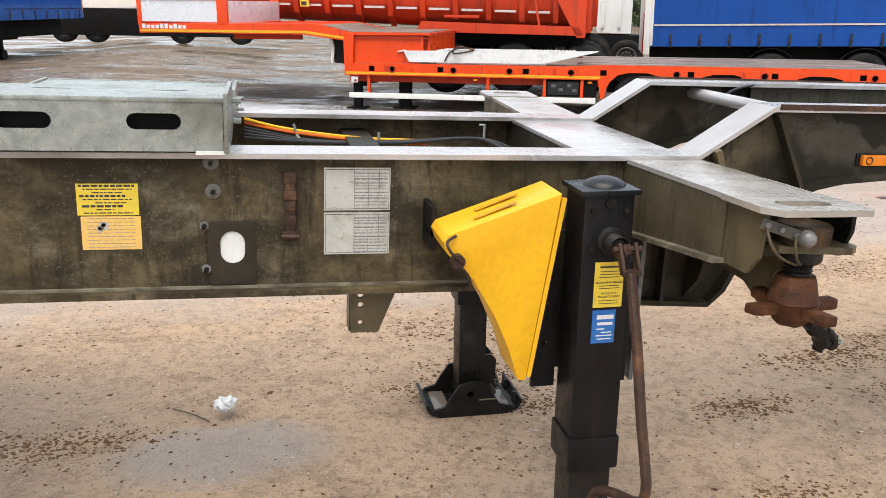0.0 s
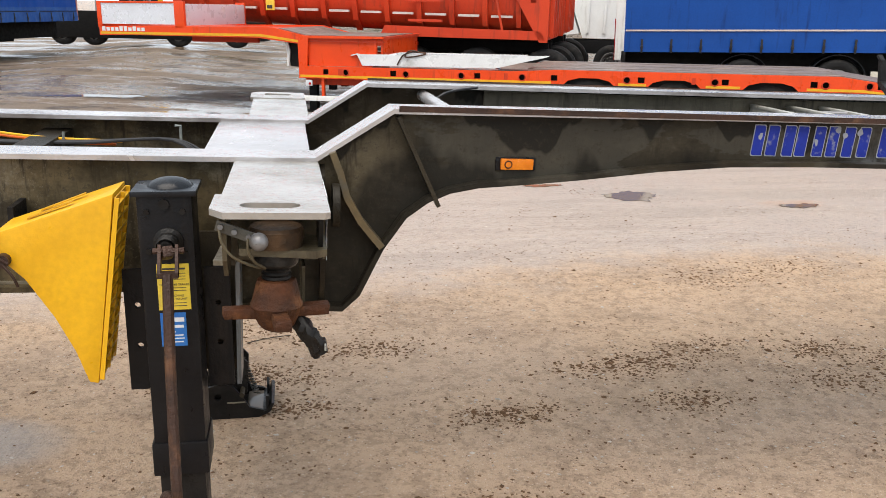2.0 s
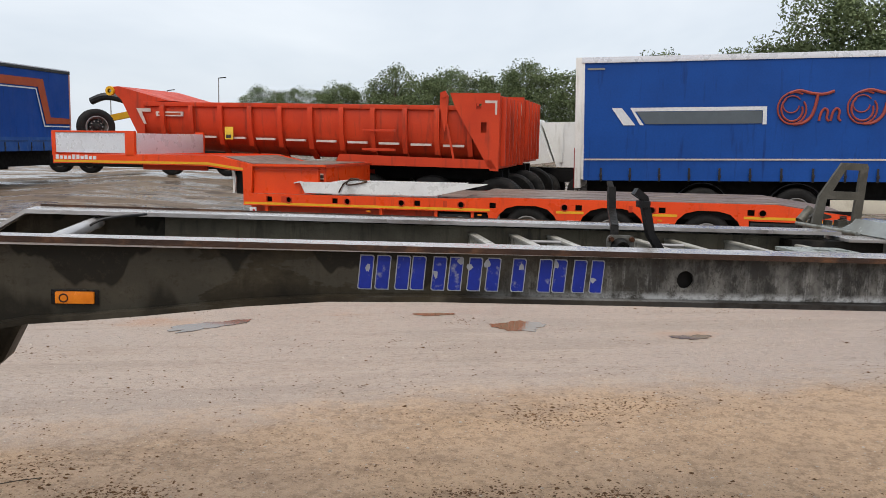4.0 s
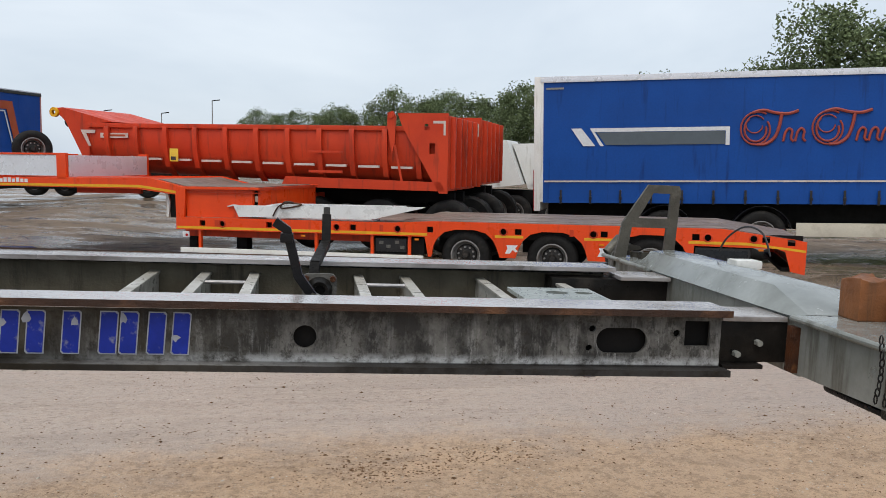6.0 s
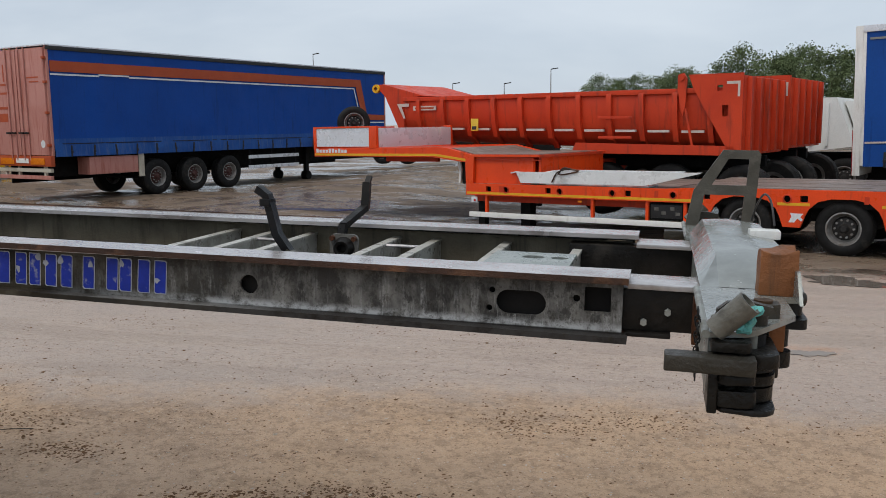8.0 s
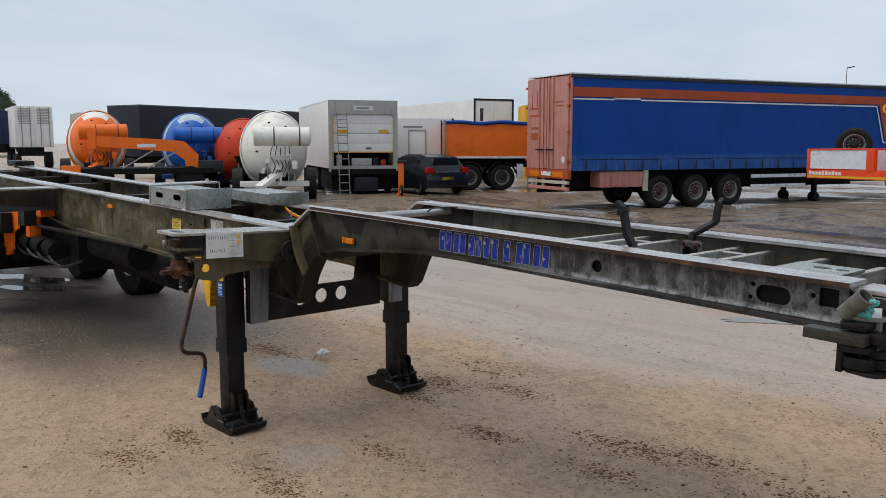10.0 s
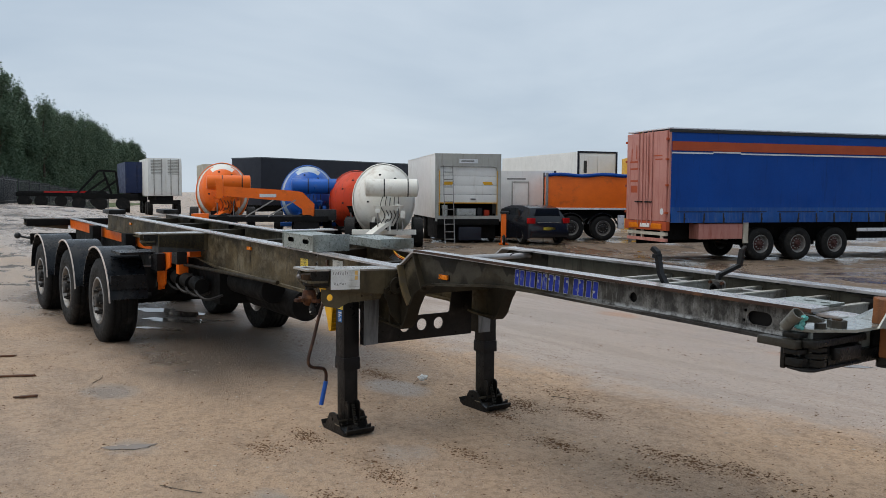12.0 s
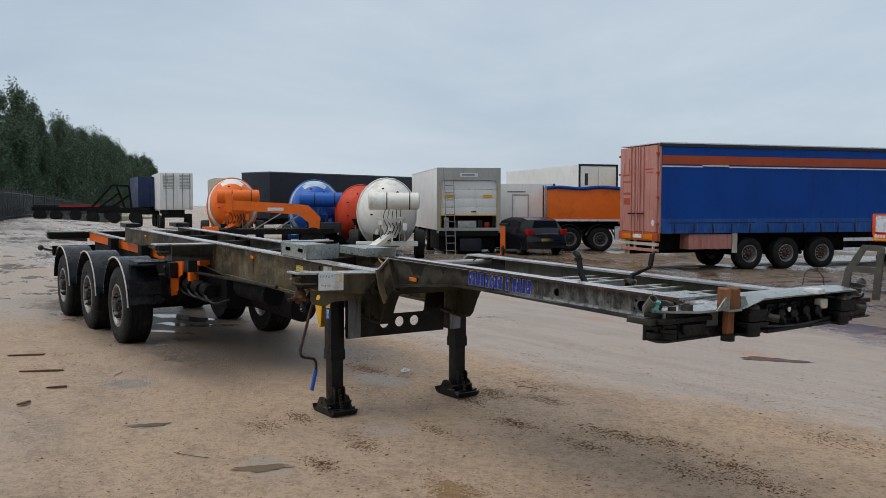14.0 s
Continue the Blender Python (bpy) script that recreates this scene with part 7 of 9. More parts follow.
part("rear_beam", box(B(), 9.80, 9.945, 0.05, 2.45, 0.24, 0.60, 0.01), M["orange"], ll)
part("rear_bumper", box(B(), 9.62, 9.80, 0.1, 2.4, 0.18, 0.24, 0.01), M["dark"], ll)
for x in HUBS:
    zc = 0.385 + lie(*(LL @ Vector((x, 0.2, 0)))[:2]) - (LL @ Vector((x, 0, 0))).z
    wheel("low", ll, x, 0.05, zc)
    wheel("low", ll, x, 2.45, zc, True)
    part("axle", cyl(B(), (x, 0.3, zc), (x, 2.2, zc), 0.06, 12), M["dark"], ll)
    # solid black block fills the arch behind the wheel as its shade
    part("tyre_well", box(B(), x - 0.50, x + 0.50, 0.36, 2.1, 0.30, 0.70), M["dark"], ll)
for x in (5.62, 7.02):
    part("maker_mark", plate(B(), [(x + 0.02, 0.31), (x + 0.10, 0.31), (x + 0.14, 0.37), (x + 0.19, 0.33), (x + 0.22, 0.35), (x + 0.18, 0.39), (x + 0.22, 0.44), (x + 0.04, 0.44), (x + 0.06, 0.39)], "xz", -0.003, 0.0), M["ink_w"], ll)
neck = [(-3.85, 1.20), (-3.85, 1.36), (-0.60, 1.385), (-0.45, 1.375), (0.10, 1.252), (1.53, 1.252), (1.53, 1.215), (0.18, 1.205), (0.15, 0.737), (0.0, 0.737), (-0.01, 1.115), (-0.12, 1.125), (-0.75, 1.20), (-3.2, 1.21)]
part("swan_neck", plate(B(), neck, "xz", 0.0, 0.06), M["orange"], ll, "orange-red swan neck")
part("swan_neck", plate(B(), neck, "xz", 2.5, 2.44), M["orange"], ll, "orange-red swan neck")
part("neck_front_wall", box(B(), 0.0, 0.06, 0.06, 2.44, 0.74, 1.12, 0.005), M["orange"], ll)
part("neck_wall", plate(B(), [(0.16, 0.74), (1.30, 0.74), (1.40, 0.80), (1.40, 1.215), (0.16, 1.205)], "xz", 0.07, 0.11), M["orange"], ll)
for x in (1.36,):
    part("wall_stiffener", box(B(), x, x + 0.03, 0.05, 0.07, 0.76, 1.20, 0.004), M["orange"], ll)
part("neck_shelf", box(B(), 0.15, 1.52, 0.03, 0.14, 1.15, 1.165, 0.003), M["orange2"], ll)
part("neck_deck", box(B(), -3.82, -0.55, 0.05, 2.45, 1.29, 1.36, 0.005), M["orange2"], ll)
part("neck_slope", plate(B(), [(-0.55, 1.36), (-0.45, 1.362), (0.10, 1.245), (1.53, 1.245), (1.53, 1.20), (0.10, 1.20), (-0.55, 1.31)], "xz", 0.06, 2.44), M["orange2"], ll)
part("neck_end_wall", box(B(), 1.46, 1.50, 0.11, 2.44, 0.75, 1.22, 0.005), M["orange"], ll)
part("neck_deck_board", box(B(), 0.15, 1.45, 0.16, 2.3, 1.246, 1.258, 0.003), M["deck"], ll)
part("neck_deck_board", plate(B(), [(-0.42, 1.368), (0.12, 1.252), (0.12, 1.244), (-0.42, 1.36)], "xz", 0.16, 2.3), M["deck"], ll)
part("neck_tape", plate(B(), [(-3.83, 1.222), (-0.70, 1.222), (0.0, 1.135), (0.0, 1.175), (-0.70, 1.265), (-3.83, 1.262)], "xz", -0.004, 0.0), M["yellow_line"], ll, "yellow reflective line")
part("neck_rail", box(B(), -2.2, -0.9, 0.35, 0.42, 1.10, 1.21, 0.006), M["orange2"], ll)
# box on the raised front: a side board, and a cross board to the far side
part("head_board", plate(B(), rect(-3.79, -2.33, 1.40, 1.765), "xz", 0.015, 0.055), M["silver"], ll, "silver head board panel")
part("head_board", box(B(), -2.17, -2.13, 0.08, 2.42, 1.385, 1.76, 0.004), M["silver"], ll, "silver head board panel")
part("head_board", plate(B(), rect(-3.79, -2.33, 1.40, 1.765), "xz", 2.45, 2.485), M["silver"], ll, "silver head board panel")
for y0, y1 in ((0.0, 0.07), (2.43, 2.5)):
    for x0, x1 in ((-3.87, -3.79), (-2.33, -2.14)):
        part("head_board_post", box(B(), x0, x1, y0, y1, 1.34, 1.80, 0.006), M["orange"], ll)
part("head_board_back", box(B(), -3.87, -3.80, 0.07, 2.43, 1.34, 1.80, 0.006), M["orange"], ll)
part("head_board_cap", box(B(), -3.80, -2.33, 0.0, 0.07, 1.768, 1.80, 0.004), M["orange"], ll)
bm = B()
for k in range(10):
    box(bm, -3.79 + 0.088 * k, -3.725 + 0.088 * k, -0.004, 0.0, 1.278, 1.278 + (0.062 if k not in (0, 4, 5, 7) else 0.082))
part("maker_marks", bm, M["ink_w"], ll, "white lettering drawn as plain bars")
part("side_bumper", box(B(), 0.085, 4.34, -0.03, 0.02, 0.142, 0.23, 0.008), M["white_v"], ll, "white side under-run rail")
for x in (0.40, 2.50, 3.46, 4.08):
    part("bumper_post", box(B(), x, x + 0.05, 0.02, 0.08, 0.18, 0.53, 0.004), M["orange"], ll)
bx = part("tool_tray", box(B(), 3.48, 4.34, 0.06, 0.45, 0.24, 0.50, 0.008), M["dark"], ll, "dark tool locker below the deck")
part("tray_front", box(B(), 3.54, 4.05, 0.046, 0.06, 0.27, 0.48, 0.004), M["cable_b"], bx)
for k, (u, v) in enumerate(((3.60, 0.42), (3.72, 0.36), (3.86, 0.43), (3.95, 0.35))):
    part("tool", box(B(), u, u + 0.07, 0.036, 0.046, v - 0.03, v + 0.02, 0.003), M["bracket_w"], bx)
lk = part("plastic_locker", box(B(), 8.43, 9.20, 0.02, 0.5, 0.09, 0.50, 0.03), M["cable_b"], ll, "black plastic locker")
part("locker_lid", box(B(), 8.47, 9.16, 0.008, 0.02, 0.13, 0.46, 0.012), M["mudguard"], lk)
part("landing_leg", box(B(), 0.06, 0.20, 0.3, 0.44, -0.07, 0.70, 0.008), M["dark"], ll)
part("leg_foot", box(B(), -0.04, 0.30, 0.22, 0.52, -0.082, -0.06, 0.006), M["dark"], ll)
part("landing_leg", box(B(), 0.85, 1.05, 0.5, 0.7, -0.07, 0.70, 0.008), M["dark"], ll)
part("leg_foot", box(B(), 0.75, 1.15, 0.42, 0.78, -0.082, -0.06, 0.006), M["dark"], ll)
part("mudflap", plate(B(), [(-0.28, 1.13), (-0.10, 1.10), (-0.06, 0.70), (-0.26, 0.71)], "xz", 0.25, 0.7), M["rubber"], ll, "black mudflap under the neck")
part("mudflap_edge", plate(B(), [(-0.33, 1.15), (-0.28, 1.14), (-0.24, 0.98), (-0.27, 0.72), (-0.31, 0.72), (-0.30, 0.95)], "xz", 0.20, 0.24), M["white_v"], ll)
part("lamp", box(B(), 0.12, 0.24, -0.01, 0.02, 0.40, 0.50, 0.008), M["ink_w"], ll)
part("red_lamp", cyl(B(), (0.20, -0.02, 0.44), (0.20, 0.0, 0.44), 0.022, 12), M["red_lens"], ll)
for x in (2.28, 4.20, 7.06, 9.30):
    part("marker_lamp", box(B(), x, x + 0.07, -0.012, 0.0, 0.47, 0.50, 0.003), M["amber"], ll)
tyre, rim, hub, nut = WHEELS["low"]
sw = share("spare_wheel", hub, ll, pose(-3.50, 0.85, 1.88, 0, 0, 48) @ Matrix.Scale(0.9, 4))
for name, me in (("tyre", tyre), ("rim", rim)):
    share(name, me, sw)
for k in range(10):
    share("wheel_nut", nut, sw, pose(0, 0, 0, 0, 36 * k, 0))
# folded ramp lying on its deck
rp = thing("loading_ramp", "long pale aluminium ramp lying on the low loader deck", "ramp", LL)
part("ramp_panel", plate(B(), [(1.15, 0.765), (1.06, 0.945), (0.95, 0.925), (0.94, 0.94), (1.05, 0.968), (1.13, 0.955), (4.02, 0.985), (4.36, 0.99), (4.30, 0.965), (3.45, 0.77)], "xz", 0.02, 0.065), M["ramp"], rp, "pale aluminium panel")
for k in range(36):
    part("ramp_tooth", box(B(), 1.75 + 0.062 * k, 1.78 + 0.062 * k, 0.02, 0.40, 0.972, 0.988, 0.003), M["ramp"], rp)
part("ramp_panel", box(B(), 1.63, 4.1, 0.065, 0.40, 0.93, 0.968, 0.005), M["ramp"], rp)
part("ramp_support", box(B(), 1.63, 3.5, 0.065, 0.40, 0.742, 0.765, 0.005), M["ramp"], rp)
part("ramp_chain", sweep(B(), [(1.78, 0.0, 0.79), (1.84, 0.0, 0.90), (1.90, 0.0, 0.965), (2.05, 0.005, 1.01), (2.28, 0.01, 0.99), (2.10, 0.0, 0.94), (1.92, 0.0, 0.93), (2.0, 0.0, 1.03), (2.15, 0.0, 1.02)], 0.013, 6), M["rustbar"], rp)


def tipper(m, label, long, reach, mat, cab=False):
    """A half-pipe steel tipping trailer, x along it, rear at x = 0."""
    t = thing("tipping_trailer", label, "trailer", m)
    body = B()
    prof = [(0.05, 2.37), (0.02, 2.30), (0.05, 1.75), (0.16, 1.45), (0.42, 1.27), (1.25, 1.22), (2.08, 1.27), (2.34, 1.45), (2.45, 1.75), (2.48, 2.30), (2.45, 2.37)]
    rings = []
    for x in (-long, -long * 0.5, 0.0):
        up = 0.18 * (-x) / long
        rings.append([body.verts.new((x, y, z + (up if z < 2.0 else 0.0))) for y, z in prof])
    inner = []
    for x in (-long, -long * 0.5, 0.0):
        up = 0.18 * (-x) / long
        inner.append([body.verts.new((x, 1.25 + (y - 1.25) * 0.965, z + (up if z < 2.0 else 0) + (0.03 if z < 2.3 else 0))) for y, z in prof])
    for seq, rev in ((rings, False), (inner, True)):
        for a, b in zip(seq, seq[1:]):
            for k in range(len(prof) - 1):
                q = (a[k], b[k], b[k + 1], a[k + 1])
                body.faces.new(q[::-1] if rev else q)
    for k in (0, -1):
        for i in range(2):
            body.faces.new((rings[i][k], rings[i + 1][k], inner[i + 1][k], inner[i][k]))
    part("tipper_body", body, mat, t, "orange-red half-pipe tipper body", angle=50)
    part("top_rail", box(B(), -long, 0.0, -0.03, 0.10, 2.33, 2.42, 0.012), mat, t)
    part("top_rail", box(B(), -long, 0.0, 2.40, 2.53, 2.33, 2.42, 0.012), mat, t)
    n = 11
    for k in range(n):
        x = -0.55 - (long - 1.0) * k / (n - 1)
        up = 0.18 * (-x) / long
        path = [(-0.05, 2.36), (-0.075, 2.28), (-0.045, 1.75 + up), (0.07, 1.41 + up), (0.36, 1.20 + up)]
        bm = B()
        rg = []
        for y, z in path:
            rg.append([bm.verts.new((x + dx, y + dy, z)) for dx, dy in ((-0.05, 0), (0.05, 0), (0.05, 0.11), (-0.05, 0.11))])
        for a, b in zip(rg, rg[1:]):
            for j in range(4):
                bm.faces.new((a[j], a[(j + 1) % 4], b[(j + 1) % 4], b[j]))
        bm.faces.new(rg[0])
        bm.faces.new(rg[-1])
        part("body_rib", bm, mat, t)
        if k < n - 1:
            part("reflective_strip", box(B(), x - 0.54, x - 0.12, -0.004, 0.06, 1.60 + up * 0.6, 1.645 + up * 0.6), M["white_tape"], t, "white reflective strip")
    part("tailgate", box(B(), -0.06, 0.05, -0.058, 2.56, 1.20, 2.62, 0.02), mat, t)
    for k in range(5):
        part("tailgate_rib", box(B(), 0.05, 0.14, 0.1 + 0.54 * k, 0.2 + 0.54 * k, 1.25, 2.6, 0.01), mat, t)
    wing = plate(B(), [(-0.95, 2.66), (0.04, 2.66), (0.04, 1.16), (-0.12, 1.16), (-0.85, 2.40)], "xz", -0.10, -0.06, [rect(-0.42, -0.32, 2.35, 2.46), rect(-0.32, -0.21, 1.9, 2.1)])
    part("rear_cheek", wing, mat, t, "triangular rear cheek plate")
    part("cheek_tape", plate(B(), [(-0.25, 2.52), (-0.01, 2.52), (-0.01, 2.25), (-0.05, 2.25), (-0.05, 2.47), (-0.25, 2.47)], "xz", -0.104, -0.10), M["white_tape"], t)
    part("tailgate_arm", plate(B(), [(-1.15, 2.42), (-1.15, 2.66), (-1.05, 2.70), (-0.98, 2.6), (-1.0, 2.1), (-1.05, 1.9), (-1.10, 2.1)], "xz", -0.10, -0.055), mat, t)
    part("tailgate_pivot", cyl(B(), (-1.08, -0.13, 2.62), (-1.08, -0.02, 2.62), 0.06, 14), mat, t)
    part("lock_rod", bar(B(), (-1.0, -0.08, 2.05), (-0.85, -0.08, 1.35), 0.04, 0.03, (0, 1, 0)), mat, t)
    nose = plate(B(), [(-long - 0.3 * reach, 2.40), (-long - 0.2 * reach, 2.42), (-long + 0.3, 2.42), (-long, 2.40), (-long, 1.55), (-long - 0.02, 1.45), (-long - 0.1, 2.2)], "xz", 0.02, 2.48) if reach else plate(B(), [(-long - 0.85, 2.72), (-long - 0.62, 2.74), (-long + 0.55, 2.45), (-long, 2.40), (-long, 1.55), (-long - 0.02, 1.45), (-long - 0.55, 2.45)], "xz", 0.02, 2.48)
    part("front_wall", nose, mat, t, "sloping front wall of the tipper")
    part("nose_tape", plate(B(), [(-long - 0.18, 2.28), (-long + 0.16, 2.28), (-long + 0.16, 2.21), (-long - 0.05, 2.21), (-long + 0.06, 1.95), (-long + 0.0, 1.95)], "xz", -0.012, -0.005), M["white_tape"], t)
    if not reach:
        part("hinge_ring", lathe(B(), [(0.045, 0), (0.10, 0), (0.10, 0.08), (0.045, 0.08)], "y", 18, (-long - 0.80, -0.03, 2.64)), M["yellow"], t, "yellowed hinge ring")
    part("side_skirt", plate(B(), [(-3.33, 1.20), (-3.22, 1.42), (-0.10, 1.37), (0.0, 1.20), (-3.2, 1.215)], "xz", -0.10, -0.06), mat, t, "orange-red splash skirt")
    # dark sheet added over the wheels, shade for the gap below the skirt
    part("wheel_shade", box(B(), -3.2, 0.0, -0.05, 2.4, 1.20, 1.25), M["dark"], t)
    for yy in (0.8, 1.7):
        part("frame_beam", box(B(), -long + 2.9, 0.0, yy - 0.07, yy + 0.07, 0.94, 1.15, 0.01), M["dark"], t)
    for x in (0.02, -1.35, -2.72):
        wheel("truck", t, x, 0.06, 0.515)
        wheel("truck", t, x, 2.44, 0.515, True)
        part("axle", cyl(B(), (x, 0.3, 0.5), (x, 2.2, 0.5), 0.06, 12), M["dark"], t)
    part("under_box", box(B(), -3.9, -2.7, 0.1, 0.7, 0.62, 1.10, 0.02), mat, t)
    part("ladder_steps", box(B(), -2.75, -2.05, -0.075, -0.055, 1.50, 1.55, 0.005), mat, t)
    part("ladder_steps", box(B(), -2.75, -2.05, -0.075, -0.055, 1.88, 1.93, 0.005), mat, t)
    part("maker_plate", box(B(), -long + 0.28, -long + 0.92, -0.01, 0.012, 2.12, 2.22), M["white_tape"], t, "white plate with plain bars")
    part("maker_bars", box(B(), -long + 0.34, -long + 0.86, -0.013, -0.01, 2.15, 2.19), M["band"], t)
    part("maker_plate", box(B(), -3.95, -3.2, 0.08, 0.1, 0.88, 1.0), M["white_tape"], t, "white plate with plain bars")
    part("maker_bars", box(B(), -3.88, -3.27, 0.075, 0.08, 0.91, 0.97), M["ink"], t)
    part("warning_sign", box(B(), -5.74, -5.55, -0.09, -0.08, 1.66, 1.92, 0.003), M["sticker_y"], t, "yellow warning sign")
    part("sign_bar", box(B(), -5.71, -5.60, -0.094, -0.09, 1.69, 1.76), M["ink"], t)
    part("support_leg", box(B(), -long + 2.9, -long + 3.05, 0.9, 1.05, 0.0, 1.2, 0.01), M["dark"], t)
    part("support_leg", box(B(), -long + 2.9, -long + 3.05, 1.75, 1.9, 0.0, 1.2, 0.01), M["dark"], t)
    return t


TP = pose(5.235, 16.82, -0.022, 0, 0, -21.4) @ pose(1.05, 0, 0)
tipper(TP, "faded orange-red steel tipping trailer with ribbed sides", 7.65, 0, M["orange2"])
tipper(TP @ pose(0.12, 2.75, 0.06), "second orange-red tipping trailer parked close behind", 4.6, 1, M["orange2"])

# ---- vehicles across the yard ----
def yard_at(x, y, deg):
    return pose(x, y, lie(x, y), 0, 0, deg)


def hatchback(m):
    """A small black hatchback, x forward, rear bumper at x = 0, middle at y = 0."""
    t = thing("car", "black five-door hatchback parked with its tail to the yard", "car", m)
    secs = []
    def sec(x, w, z0, zb, zr, wr):
        return [(x, -w, z0), (x, -w * 1.02, (z0 + zb) / 2), (x, -w, zb), (x, -wr, zr), (x, 0, zr + 0.02), (x, wr, zr), (x, w, zb), (x, w * 1.02, (z0 + zb) / 2), (x, w, z0)]
    body = B()
    for x, w, z0, zb, zr, wr in ((0.0, 0.72, 0.30, 0.62, 0.72, 0.68), (0.10, 0.83, 0.24, 0.86, 0.95, 0.76), (0.45, 0.86, 0.22, 0.95, 1.36, 0.60), (1.0, 0.875, 0.22, 0.95, 1.45, 0.61), (1.9, 0.875, 0.22, 0.94, 1.45, 0.62), (2.5, 0.87, 0.22, 0.93, 1.36, 0.60), (3.15, 0.86, 0.22, 0.92, 0.98, 0.70), (3.9, 0.80, 0.24, 0.76, 0.82, 0.66), (4.2, 0.66, 0.30, 0.56, 0.60, 0.55)):
        secs.append([body.verts.new(p) for p in sec(x, w, z0, zb, zr, wr)])
    for a, b in zip(secs, secs[1:]):
        for k in range(8):
            body.faces.new((a[k], b[k], b[k + 1], a[k + 1]))
    body.faces.new(secs[0][::-1])
    body.faces.new(secs[-1])
    part("body", body, M["car"], t, "glossy black body", angle=40)
    part("rear_window", plate(B(), [(-0.56, 1.02), (0.56, 1.02), (0.48, 1.33), (-0.48, 1.33)], "yz", 0, -0.01), M["glass"], t, "", pose(0.20, 0, 0) @ Matrix.Shear("XY", 4, (0, 0)) @ pose(0, 0, 0, 0, 0, 0))
    for s in (-1, 1):
        part("side_window", plate(B(), [(0.75, 1.0), (1.65, 1.0), (1.62, 1.36), (1.0, 1.36)], "xz", s * 0.79, s * 0.80), M["glass"], t)
        part("side_window", plate(B(), [(1.72, 1.0), (2.75, 0.98), (2.35, 1.32), (1.70, 1.36)], "xz", s * 0.79, s * 0.80), M["glass"], t)
        part("tail_lamp", box(B(), 0.0, 0.22, s * 0.60, s * 0.86, 0.80, 1.0, 0.03), M["red_lens"], t)
        part("door_mirror", box(B(), 2.55, 2.68, s * 0.88, s * 1.05, 0.97, 1.09, 0.03), M["car"], t)
    part("chrome_strip", box(B(), 0.02, 0.06, -0.5, 0.5, 0.82, 0.85, 0.005), M["rim"], t)
    part("number_plate", box(B(), 0.0, 0.03, -0.26, 0.26, 0.55, 0.66, 0.004), M["sticker_y"], t, "yellow plate with plain bars")
    part("bumper", box(B(), -0.06, 0.20, -0.80, 0.80, 0.28, 0.55, 0.06), M["car"], t)
    for x in (0.72, 3.35):
        wheel("car", t, x, -0.88, 0.32)
        wheel("car", t, x, 0.88, 0.32, True)
    return t


hatchback(yard_at(-16.85, 20.35, 168))


